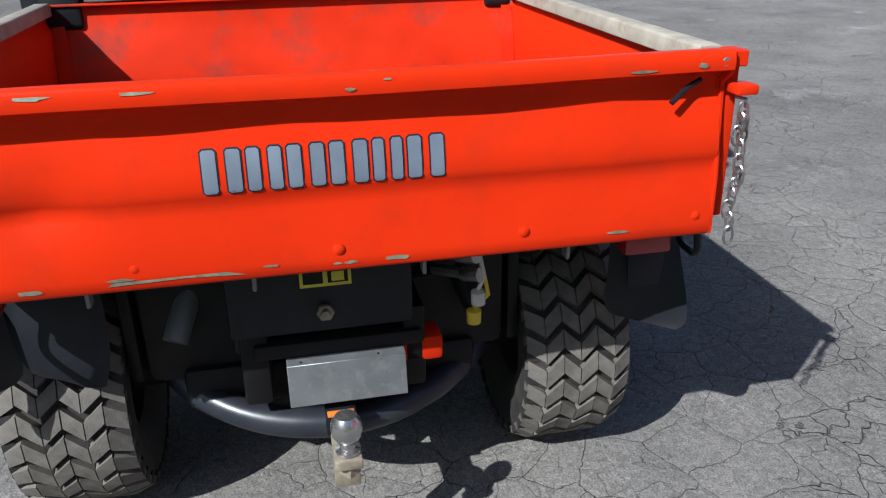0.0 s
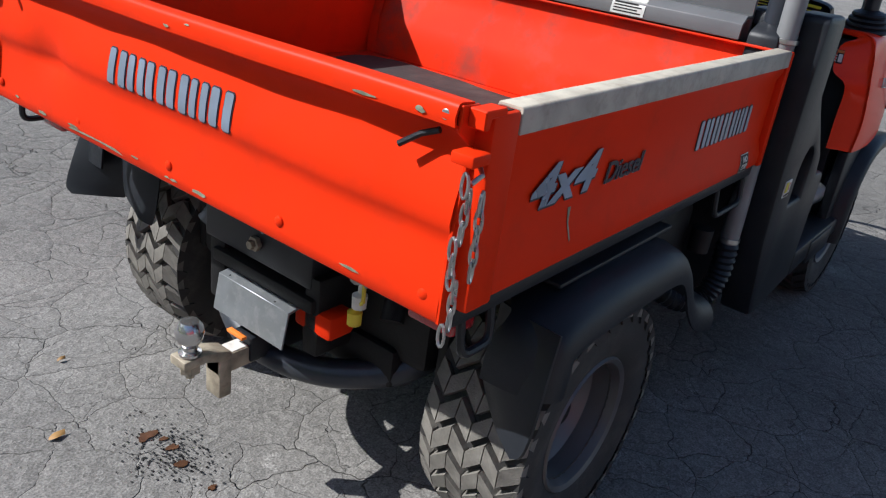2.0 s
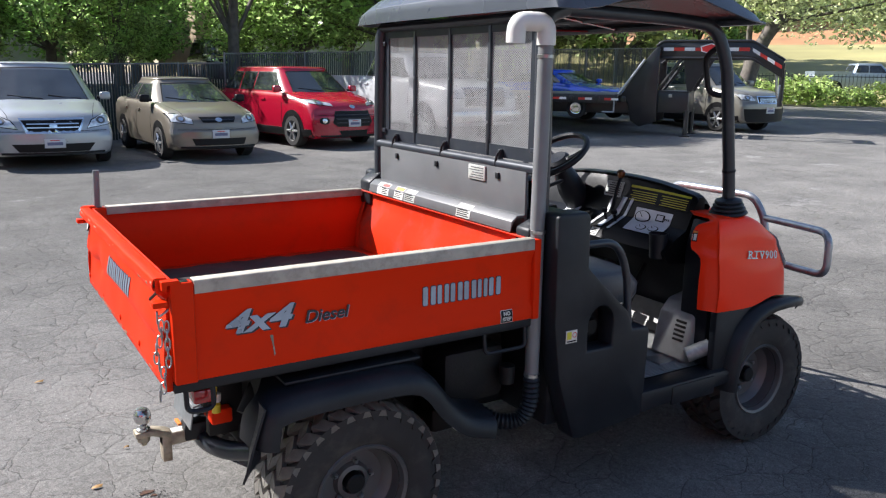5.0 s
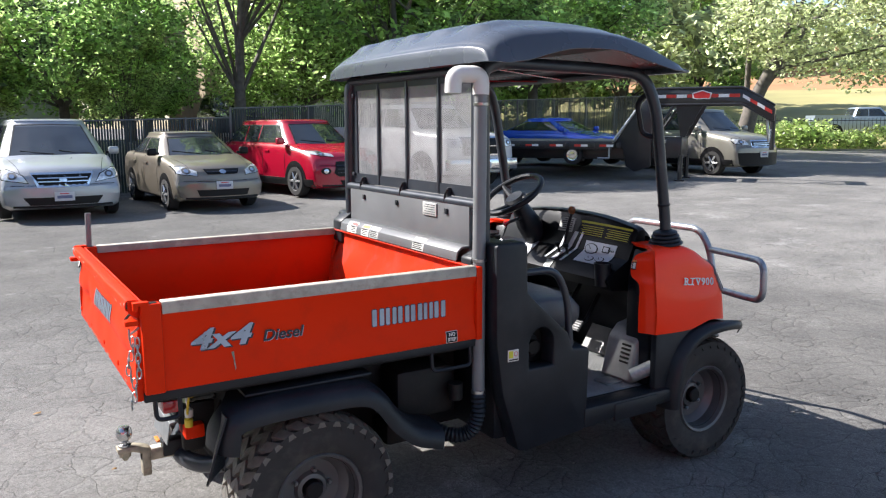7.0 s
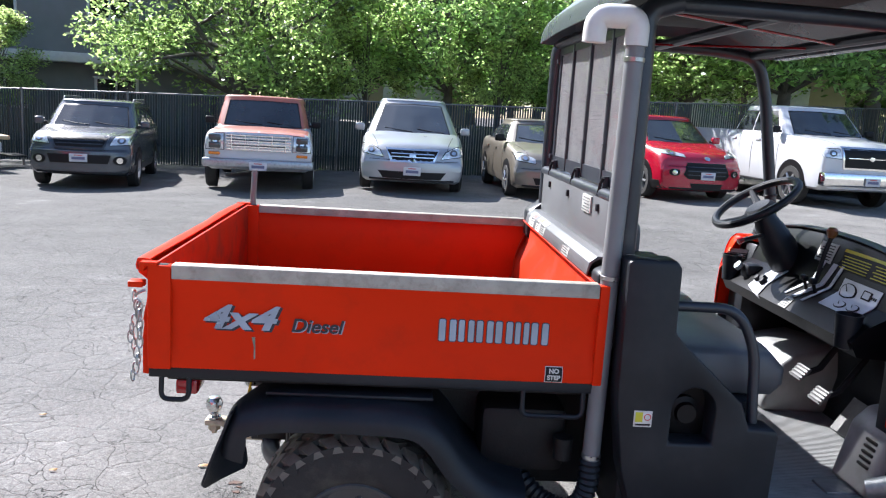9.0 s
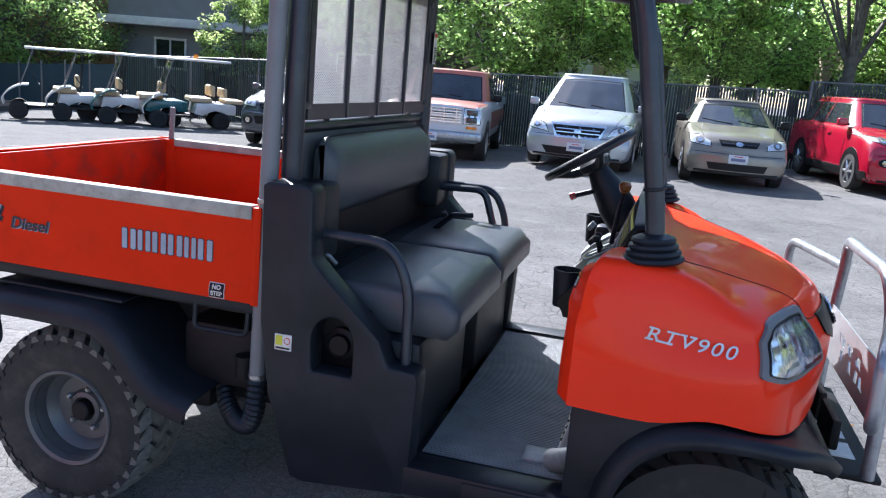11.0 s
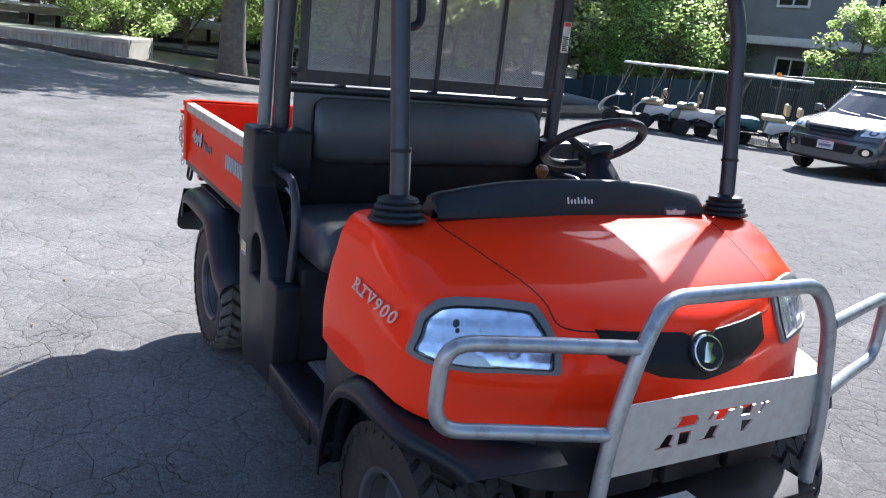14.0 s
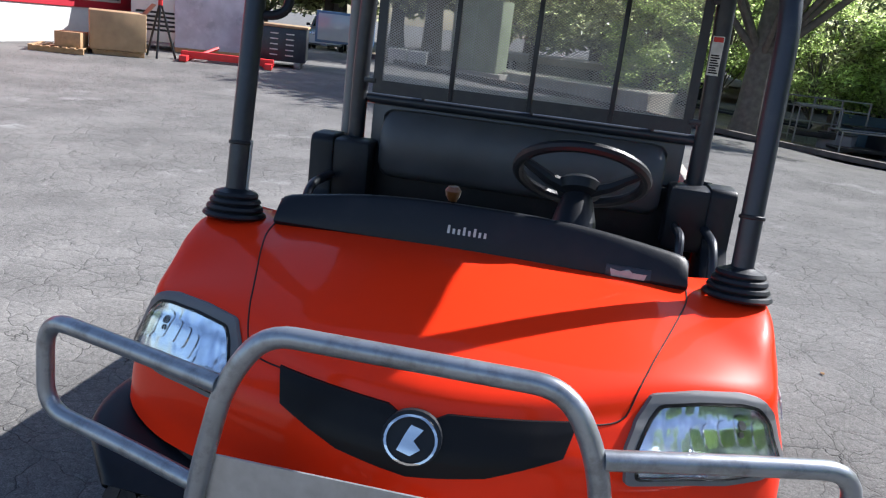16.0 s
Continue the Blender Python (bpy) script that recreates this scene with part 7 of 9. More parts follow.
# ---- parked vehicles ----
def place(x, y, heading, z=None):
    return Matrix.Translation((x, y, ground_height(x, y) if z is None else z)) @ Matrix.Rotation(radians(heading), 4, "Z")


def car(label, category, colour, m, L, W, H, hood_z, nose_z, ws, roof0, roof1, rear, deck_z, wheels, wr=0.32, glass_w=0.80, clear=0.20, box=None,
        lights=None, grille=None, intake=None, plate_z=0.42, two_tone=None, frame_mat=None, fogs=None, slats=2, clad=None, dark_mirror=False, bumper=None, grille_mat=None, rails=False, badge=None, arch=True, name="parked_car"):
    """A parked vehicle with its front at x = 0, facing +x. ws, roof0, roof1, rear: where windscreen and roof begin and end, back from the front."""
    root = thing(name, label, category, m)
    h = W / 2
    belt = hood_z + 0.05
    lift = deck_z - hood_z
    bow, bulge = (0.05, 0.0) if bumper or box else (0.26, 0.055)
    st = [(0.0, nose_z - 0.20, 0.93), (-0.025, nose_z - 0.09, 0.955), (-0.09, nose_z - 0.02, 0.97), (-0.22, nose_z + (hood_z - nose_z) * 0.28, 0.98), (-0.5, nose_z + (hood_z - nose_z) * 0.62, 0.99), (-ws, hood_z, 1.0),
          (-ws - 0.3, belt, 1.0), (-(ws + rear) / 2, belt + 0.02, 1.0), (-rear, max(belt, deck_z), 0.99), (-L + 0.35, deck_z, 0.97), (-L + 0.10, deck_z - 0.05, 0.93), (-L + 0.02, deck_z - 0.14, 0.89), (-L, deck_z - 0.3, 0.86)]
    rows = []
    for x, zt, k in st:
        w = h * k
        zb = clear + (0.05 if x > -0.1 or x < -L + 0.1 else 0)
        half = [(0, zb), (w * 0.86, zb), (w * 0.955, zb + 0.05), (w * 0.985, zb + 0.15), (w, zb + (zt - zb) * 0.55), (w * 0.985, zt - 0.19), (w * 0.975, zt - 0.12), (w * 0.93, zt - 0.035), (w * 0.86, zt - 0.005), (w * 0.5, zt + 0.02), (0, zt + 0.03)]
        rows.append([(x, -y, z) for y, z in half] + [(x, y, z) for y, z in half[-2:0:-1]])
        if x == 0.0:
            nose = [[(0.0, y * q, z) for q in (-1, -0.75, -0.5, -0.25, 0, 0.25, 0.5, 0.75, 1)] for y, z in half]
    bm = sheet(rows, 3, 1, 0, wrap=True)
    bmesh.ops.holes_fill(bm, edges=[e for e in bm.edges if len(e.link_faces) == 1 and e.verts[0].co.x < -1], sides=0)
    sheet(nose, 1, 1, 0, bm=bm)
    bmesh.ops.remove_doubles(bm, verts=bm.verts[:], dist=1e-4)
    # the nose is rounded in plan and its bumper stands forward
    for v in bm.verts:
        f = max(0.0, 1 + v.co.x / 1.1)
        v.co.x -= bow * f ** 1.5 * min(1.0, abs(v.co.y) / h) ** 2.2
        q = min(1.0, max(0.0, (nose_z - 0.20 - v.co.z) / 0.05))
        v.co.x += bulge * f ** 4 * q * q * (3 - 2 * q)
    bmesh.ops.recalc_face_normals(bm, faces=bm.faces[:])
    body = part("body", bm, colour, root, "", 42)
    tree_b = bvh_of(body)
    # painted cabin shell with dark-edged panes set on it
    g0, g1 = h * 0.945, h * glass_w
    low = [(-ws + 0.03, 0.0), (-ws, g0 * 0.45), (-ws - 0.12, g0 * 0.84), (-ws - 0.28, g0 * 0.96), (-ws - 0.6, g0), (-rear + 0.3, g0), (-rear + 0.08, g0 * 0.95), (-rear, g0 * 0.8), (-rear - 0.02, 0)]
    top = [(-roof0 + 0.03, 0.0), (-roof0, g1 * 0.45), (-roof0 - 0.07, g1 * 0.83), (-roof0 - 0.18, g1 * 0.95), (-roof0 - 0.42, g1), (-roof1 + 0.3, g1), (-roof1 + 0.08, g1 * 0.95), (-roof1, g1 * 0.8), (-roof1 - 0.02, 0)]
    z_low, z_top = belt - 0.06, H - 0.085
    at = lambda i, z: tuple(np.array(low[i]) + (np.array(top[i]) - np.array(low[i])) * (z - z_low) / (z_top - z_low))
    rings, mid_x = [], -(roof0 + roof1) / 2
    for t in (0, 0.3, 0.65, 1):
        z = z_low + (z_top - z_low) * t
        ring = [(x, y + 0.05 * t * (1 - t) * (y > 0), z) for x, y in (at(i, z) for i in range(9))]
        rings.append(ring)
    for k, dz in ((0.975, 0.045), (0.92, 0.068), (0.75, 0.08), (0.4, 0.088), (0.05, 0.09)):
        rings.append([(mid_x + (x - mid_x) * (1 - (1 - k) * 0.8), y * k, z_top + dz) for x, y in top])
    rings = [r + [(x, -y, z) for x, y, z in r[-2:0:-1]] for r in rings]
    bm = sheet(rings, 2, 1, 0, wrap=True)
    bmesh.ops.holes_fill(bm, edges=[e for e in bm.edges if len(e.link_faces) == 1 and e.verts[0].co.z > z_top], sides=0)
    bmesh.ops.recalc_face_normals(bm, faces=bm.faces[:])
    cabin = part("cabin", bm, two_tone or colour, root, "", 40)
    tree_c = bvh_of(cabin)

    def pane(loop, place2, way, nm):
        cu, cv = sum(p[0] for p in loop) / len(loop), sum(p[1] for p in loop) / len(loop)
        wide = [(u + math.copysign(0.022, u - cu), v + math.copysign(0.018, v - cv)) for u, v in loop]
        seal = part("window_seal", stamp(wide, place2, way, tree_c, 0.001, 0.003, 4), KLABEL, cabin)
        part(nm, stamp(loop, place2, way, tree_c, 0.006, 0.003, 4), CARGLASS, seal)

    wz0, wz1 = belt + 0.0, H - 0.13
    ya, yb = at(2, wz0)[1] - 0.035, at(2, wz1)[1] - 0.03
    shield = [(-ya, wz0), (0, wz0 - 0.015), (ya, wz0), (yb, wz1), (0, wz1 + 0.015), (-yb, wz1)]
    pane(shield, lambda u, v: (1.0, u, v), (-1, 0, 0), "windscreen")
    pane([(u * 0.93, v + 0.03 * (v < wz1)) for u, v in shield], lambda u, v: (-L - 1.0, u, v), (1, 0, 0), "rear_window")
    sz0, sz1 = belt + 0.03, H - 0.14
    fa, fb = at(3, sz0)[0] - 0.10, at(3, sz1)[0] - 0.07
    ra, rb = at(6, sz0)[0] + 0.07, at(6, sz1)[0] + 0.05
    n_win = 3 if roof1 - roof0 > 2.0 else 2 if roof1 - roof0 > 1.15 else 1
    cut = [(fa, fb)] + [(fb + (rb - fb) * (0.40 + 0.34 * j if n_win == 3 else 0.53),) * 2 for j in range(n_win - 1)] + [(ra, rb)]
    for s in (1, -1):
        for j in range(n_win):
            (x0a, x0b), (x1a, x1b) = cut[j], cut[j + 1]
            d0, d1 = (0.0 if j == 0 else 0.045), (0.0 if j == n_win - 1 else 0.045)
            pane([(x0a - d0, sz0), (x1a + d1, sz0), (x1b + d1, sz1), (x0b - d0, sz1)], lambda u, v: (u, 2 * s, v), (0, -s, 0), "side_window")
        mir = part("mirror", rbox(-ws - 0.42, -ws - 0.30, (h - 0.03) * s, (h + 0.15) * s, belt - 0.01, belt + 0.13, 0.035, 3), KLABEL if category == "pickup" or dark_mirror else colour, root)
        part("mirror_arm", rbox(-ws - 0.40, -ws - 0.34, (h - 0.08) * s, (h + 0.05) * s, belt + 0.0, belt + 0.05, 0.012), KLABEL, mir)
        for dx in (0.15, 1.15):
            xx = -ws - dx - 0.15
            if xx > -rear - 0.2:
                part("door_seam", stamp(rect(-0.006, 0.006, clear + 0.14, belt - 0.03), lambda u, v: (xx + u, 2 * s, v), (0, -s, 0), tree_b, 0.001, 0.002, 2), KLABEL, root)
                part("door_handle", stamp(rect(-0.09, 0.09, -0.015, 0.02), lambda u, v: (xx - 0.8 + u, 2 * s, belt - 0.17 + v), (0, -s, 0), tree_b, 0.001, 0.025, 1), colour, root)
    if rails:
        for s in (1, -1):
            part("roof_rail", tube(fillet([(-roof0 - 0.25, g1 * 0.9 * s, H - 0.06), (-roof0 - 0.35, g1 * 0.9 * s, H + 0.03), (-roof1 + 0.3, g1 * 0.9 * s, H + 0.03), (-roof1 + 0.2, g1 * 0.9 * s, H - 0.06)], 0.05), 0.018, 6), GALV, root)
    # front
    fr = lambda u, v: (1.0, u, v)
    back = (-1, 0, 0)

    def front_piece(nm, loop, m2, lift=0.004, thick=0.012, both_sides=False, lab=""):
        for s in ((1, -1) if both_sides else (1,)):
            part(nm, stamp([(u * s, v) for u, v in loop], fr, back, tree_b, lift, thick, 3), m2, root, lab)

    def grown(loop, k, add):
        cu, cv = sum(p[0] for p in loop) / len(loop), sum(p[1] for p in loop) / len(loop)
        return [(cu + (u - cu) * k + (add if u > cu else -add), cv + (v - cv) * k + (add if v > cv else -add)) for u, v in loop]

    if lights:
        cu, cv = sum(p[0] for p in lights) / len(lights), sum(p[1] for p in lights) / len(lights)
        front_piece("headlight_bezel", grown(lights, 1.0, 0.012), KLABEL, 0.002, 0.004, True)
        front_piece("headlight", lights, LAMPG, 0.007, 0.010, True, "clear headlight")
        front_piece("lamp_bowl", [(cu + 0.075 * math.cos(a), cv + 0.06 * math.sin(a)) for a in [j * math.pi / 6 for j in range(12)]], RIM, 0.018, 0.003, True)
        front_piece("bulb", [(cu + 0.04 * math.cos(a), cv + 0.033 * math.sin(a)) for a in [j * math.pi / 5 for j in range(10)]], CHROME, 0.022, 0.004, True)
    if grille:
        gv0, gv1 = min(v for u, v in grille), max(v for u, v in grille)
        gw = max(u for u, v in grille)
        if frame_mat:
            front_piece("grille_frame", grown(grille, 1.0, 0.035), frame_mat, 0.003, 0.010)
        front_piece("grille", grille, grille_mat or KLABEL, 0.010, 0.006)
        for k in range(slats):
            v = gv0 + (gv1 - gv0) * (k + 1) / (slats + 1)
            front_piece("grille_slat", rect(-gw * 0.84, gw * 0.84, v - 0.009, v + 0.009), frame_mat or FRAME, 0.016, 0.006)
    if intake:
        front_piece("lower_intake", intake, KLABEL, 0.004, 0.008, min(u for u, v in intake) * max(u for u, v in intake) > 0)
    if fogs:
        fu, fv, fr_ = fogs
        front_piece("fog_recess", [(fu + fr_ * 1.7 * math.cos(a), fv + fr_ * 1.2 * math.sin(a)) for a in [j * math.pi / 6 for j in range(12)]], KLABEL, 0.003, 0.004, True)
        front_piece("fog_lamp", [(fu + fr_ * 0.8 * math.cos(a), fv + fr_ * 0.8 * math.sin(a)) for a in [j * math.pi / 6 for j in range(12)]], CHROME, 0.008, 0.006, True)
    if not bumper:
        front_piece("bumper_seam", rect(-h * 0.86, h * 0.86, nose_z - 0.208, nose_z - 0.200), KLABEL, 0.002, 0.002)
        front_piece("front_lip", rect(-h * 0.8, h * 0.8, clear + 0.05, clear + 0.085), KLABEL, 0.002, 0.012)
    for s in (1, -1):
        part("hood_seam", stamp([(-ws + 0.02, h * 0.80 * s), (-0.2, h * 0.66 * s), (-0.2, h * 0.652 * s), (-ws + 0.02, h * 0.792 * s)], lambda u, v: (u, v, 3.0), (0, 0, -1), tree_b, 0.001, 0.002, 5), KLABEL, root)
        if clad:
            part("cladding", stamp(rect(-L + 0.1, -0.25, clear + 0.03, clear + 0.2), lambda u, v: (u, 2 * s, v), (0, -s, 0), tree_b, 0.002, 0.01, 5), clad, root)
    wipe = lambda y, z: Vector(tree_c.ray_cast(Vector((1.0, y, z)), Vector((-1, 0, 0)))[0] or (-ws, y, z)) + Vector((0.012, 0, 0))
    for y0 in (-0.02, 0.60):
        part("wiper", tube([wipe(y0, wz0 + 0.02), wipe(y0 - 0.3, wz0 + 0.045), wipe(y0 - 0.52, wz0 + 0.075)], 0.010, 5), KLABEL, root)
    if bumper:
        part("bumper", rbox(-0.12, 0.10, -h * 0.99, h * 0.99, bumper[0], bumper[1], 0.04), bumper[2], root)
    px = 0.115 if bumper else bulge
    np_ = part("number_plate", rbox(px, px + 0.02, -0.155, 0.155, plate_z - 0.075, plate_z + 0.075, 0.004), NUMPL, root, "white number plate")
    part("plate_bar", rbox(px + 0.019, px + 0.022, -0.115, 0.115, plate_z - 0.032, plate_z + 0.018, 0), NUMBAR, np_)
    part("plate_head", rbox(px + 0.019, px + 0.0215, -0.07, 0.07, plate_z + 0.04, plate_z + 0.055, 0), RLABEL, np_)
    if badge:
        part("badge", stamp([(0.062 * math.cos(a), badge + 0.038 * math.sin(a)) for a in [j * math.pi / 6 for j in range(12)]], fr, back, tree_b, 0.018, 0.01, 2), CHROME, root)
    # wheels
    for wx in wheels:
        for s in (1, -1):
            mm = Matrix.Translation((-wx, (h - 0.11) * s, wr)) @ Matrix.Rotation(radians(-90 * s), 4, "X")
            w = part("wheel", moved(lathe([(wr * 0.62, 0.115), (wr * 0.9, 0.115), (wr, 0.07), (wr, -0.08), (wr * 0.6, -0.1)], None, 28), mm), TYREB, root)
            part("rim", moved(lathe([(wr * 0.64, 0.113), (wr * 0.60, 0.105), (wr * 0.54, 0.05), (0, 0.05)], None, 24), mm), RIM, w)
            for k in range(6):
                a = k * math.pi / 3
                part("rim_spoke", moved(tube([(0.03 * math.cos(a), 0.03 * math.sin(a), 0.10), (wr * 0.6 * math.cos(a), wr * 0.6 * math.sin(a), 0.095)], [0.04, 0.028], 5), mm), ALLOY, w)
            if arch:
                # no cut-out: a black patch on the body paints the shaded wheel opening
                ring = [(-wx + (wr + 0.075) * math.cos(a), wr + 0.02 + (wr + 0.075) * math.sin(a)) for a in [math.pi * j / 14 for j in range(15)]]
                ring += [(-wx - wr - 0.075, clear + 0.02), (-wx + wr + 0.075, clear + 0.02)]
                part("wheel_arch", stamp(ring, lambda u, v: (u, 2 * s, v), (0, -s, 0), tree_b, 0.002, 0.006, 3), KLABEL, root)
    if box:
        # open pick-up box: (start, end, top)
        x0, x1, zt = box
        b2 = prism(rect(-x1, -x0, -h * 0.97, h * 0.97), "xy", deck_z - 0.1, zt, holes=[rect(-x1 + 0.08, -x0 - 0.08, -h * 0.88, h * 0.88)])
        part("cargo_box", b2, colour, root)
    return root


SILVERP = paint("silver_car_paint", (0.33, 0.345, 0.36))
GOLDP = paint("tan_gold_car_paint", (0.185, 0.162, 0.130), 0.32)
REDP = paint("deep_red_car_paint", (0.33, 0.003, 0.022), 0.25, 0.0)
WHITEC = paint("white_car_paint", (0.50, 0.51, 0.53), 0.3, 0.0)
NAVYP = paint("dark_charcoal_car_paint", (0.05, 0.057, 0.068), 0.25, 0.2)
FADED = paint("faded_red_truck_paint", (0.36, 0.11, 0.07), 0.5, 0.0)
OLIVE = paint("pewter_car_paint", (0.22, 0.21, 0.18), 0.3)
BLUEP = paint("bright_blue_car_paint", (0.012, 0.075, 0.55), 0.2, 0.25)
PALEB = paint("pale_blue_grey_truck_paint", (0.30, 0.36, 0.42), 0.35)

car("silver minivan parked nose-out before the slatted fence", "minivan", SILVERP, place(1.0, 11.38, -90), 5.1, 1.93, 1.74, 1.04, 0.82, 0.95, 1.95, 4.75, 5.0, 1.05, (1.0, 4.0), 0.34, 0.70,
    lights=[(0.52, 0.66), (0.90, 0.72), (0.94, 0.86), (0.80, 0.88), (0.60, 0.78)], grille=[(-0.46, 0.80), (0.46, 0.80), (0.36, 0.62), (-0.36, 0.62)], frame_mat=CHROME,
    intake=[(-0.62, 0.42), (0.62, 0.42), (0.52, 0.29), (-0.52, 0.29)], plate_z=0.43, badge=0.71)
car("tan sedan with dull paint parked nose-out", "sedan", GOLDP, place(3.72, 11.42, -87), 4.4, 1.72, 1.48, 0.98, 0.78, 1.05, 1.85, 3.15, 3.75, 1.05, (0.85, 3.45), 0.31, 0.68,
    lights=[(0.46, 0.68), (0.78, 0.72), (0.80, 0.84), (0.66, 0.85), (0.46, 0.76)], grille=[(-0.34, 0.80), (0.34, 0.80), (0.28, 0.70), (-0.28, 0.70)],
    intake=[(-0.5, 0.42), (0.5, 0.42), (0.45, 0.30), (-0.45, 0.30)], plate_z=0.50, badge=0.75, dark_mirror=True, slats=1)
car("glossy red compact sport utility car parked nose-out", "car", REDP, place(6.86, 12.45, -80), 4.5, 1.86, 1.69, 1.10, 0.90, 1.05, 1.75, 3.9, 4.35, 1.12, (0.92, 3.6), 0.345, 0.72,
    lights=[(0.44, 0.88), (0.84, 0.94), (0.90, 1.02), (0.70, 1.00), (0.46, 0.94)], grille=[(-0.42, 0.78), (0.42, 0.78), (0.50, 0.54), (0.40, 0.46), (-0.40, 0.46), (-0.50, 0.54)],
    intake=[(-0.36, 0.38), (0.36, 0.38), (0.32, 0.28), (-0.32, 0.28)], plate_z=0.53, badge=0.87, slats=3, fogs=(0.66, 0.58, 0.06), clad=KLABEL)
car("white crew-cab pickup truck parked nose-out", "pickup", WHITEC, place(9.72, 11.68, -84), 5.8, 2.02, 1.98, 1.36, 1.20, 1.25, 1.85, 3.35, 3.6, 1.28, (1.0, 4.6), 0.40, 0.80, clear=0.36,
    lights=[(0.62, 0.98), (0.94, 1.0), (0.97, 1.16), (0.66, 1.16)], grille=[(-0.58, 1.18), (0.58, 1.18), (0.54, 0.82), (-0.54, 0.82)], bumper=(0.46, 0.72, CHROME), plate_z=0.57,
    box=(3.7, 5.75, 1.42), badge=1.0, frame_mat=CHROME, slats=1)
old = car("old pickup truck with faded red hood and chrome grille", "pickup", WHITEC, place(-1.80, 11.70, -83), 5.4, 2.0, 1.78, 1.14, 1.10, 1.55, 2.0, 3.0, 3.25, 1.16, (0.95, 4.2), 0.37, 0.82, clear=0.40,
    lights=[(0.62, 0.78), (0.93, 0.78), (0.93, 1.06), (0.62, 1.06)], grille=[(-0.58, 1.06), (0.58, 1.06), (0.58, 0.76), (-0.58, 0.76)], grille_mat=PLATE, bumper=(0.46, 0.62, SILVER), plate_z=0.50,
    two_tone=FADED, box=(3.3, 5.35, 1.24))
otree = bvh_of(old.children[0])
part("hood_paint", stamp([(-1.5, -0.94), (-0.10, -0.93), (-0.06, 0), (-0.10, 0.93), (-1.5, 0.94)], lambda u, v: (u, v, 3.0), (0, 0, -1), otree, 0.003, 0.004, 4), FADED, old, "faded red hood")
for k in range(6):
    part("grille_bar", rbox(-0.03, 0.02, -0.58, 0.58, 0.785 + 0.05 * k, 0.80 + 0.05 * k, 0), CHROME, old)
for k in range(5):
    part("grille_bar", rbox(-0.03, 0.018, -0.48 + 0.24 * k - 0.006, -0.48 + 0.24 * k + 0.006, 0.77, 1.06, 0), CHROME, old)
for s in (1, -1):
    for z in (0.85, 0.99):
        part("lamp", rbox(-0.01, 0.03, 0.67 * s, 0.88 * s, z - 0.055, z + 0.055, 0.02), CARGLASS, old)
    part("amber_marker", rbox(-0.02, 0.02, 0.68 * s, 0.88 * s, 0.68, 0.73, 0.01), AMBER, old)
    part("side_paint", stamp([(-1.6, 0.62), (-5.2, 0.62), (-5.2, 0.98), (-1.6, 0.98)], lambda u, v: (u, 2 * s, v), (0, -s, 0), otree, 0.002, 0.003, 4), FADED, old)
car("dark charcoal sport utility vehicle with roof rails", "car", NAVYP, place(-5.15, 12.1, -80), 4.5, 1.86, 1.66, 1.10, 0.95, 1.05, 1.75, 4.0, 4.4, 1.12, (0.92, 3.55), 0.35, 0.80, clear=0.26,
    lights=[(0.52, 0.84), (0.86, 0.86), (0.88, 1.02), (0.60, 1.0)], grille=[(-0.48, 0.98), (0.48, 0.98), (0.40, 0.80), (-0.40, 0.80)], intake=[(-0.55, 0.66), (0.55, 0.66), (0.5, 0.5), (-0.5, 0.5)],
    plate_z=0.60, rails=True, fogs=(0.70, 0.56, 0.07), clad=FRAME, frame_mat=FRAME)
car("pewter sport utility car parked beyond the trailer", "car", OLIVE, place(17.76, 10.35, -90), 4.5, 1.8, 1.80, 1.15, 0.98, 1.0, 1.7, 4.0, 4.4, 1.12, (0.9, 3.55), 0.34, 0.80, clear=0.24,
    lights=[(0.48, 0.82), (0.82, 0.86), (0.84, 1.0), (0.56, 0.96)], grille=[(-0.40, 0.92), (0.40, 0.92), (0.36, 0.78), (-0.36, 0.78)], intake=[(-0.8, 0.62), (0.8, 0.62), (0.75, 0.32), (-0.75, 0.32)], plate_z=0.58, clad=KLABEL, frame_mat=CHROME)
car("bright blue coupe parked behind a flatbed trailer", "car", BLUEP, place(15.55, 13.15, -74, 0.55), 4.2, 1.76, 1.36, 0.92, 0.72, 1.2, 2.05, 3.1, 3.9, 0.98, (0.9, 3.35), 0.32, 0.70,
    lights=[(0.45, 0.62), (0.80, 0.68), (0.80, 0.78), (0.6, 0.76)], intake=[(-0.5, 0.45), (0.5, 0.45), (0.45, 0.3), (-0.45, 0.3)], plate_z=0.4)
car("dark grey sport utility vehicle in the raised yard", "car", NAVYP, place(8.3, 25.0, -96, 1.15), 4.7, 1.9, 1.75, 1.12, 1.0, 1.05, 1.75, 4.1, 4.5, 1.15, (0.95, 3.7), 0.36, 0.8, clear=0.28,
    lights=[(0.5, 0.86), (0.88, 0.9), (0.9, 1.02), (0.55, 0.98)], grille=[(-0.5, 0.98), (0.5, 0.98), (0.45, 0.75), (-0.45, 0.75)], plate_z=0.5)
car("pale blue-grey pickup truck behind an iron fence", "pickup", PALEB, place(48.5, 23.3, -40, 0.75), 5.8, 2.0, 1.9, 1.3, 1.15, 1.3, 1.9, 3.4, 3.6, 1.3, (1.0, 4.6), 0.4, 0.8, clear=0.36, box=(3.7, 5.75, 1.42))
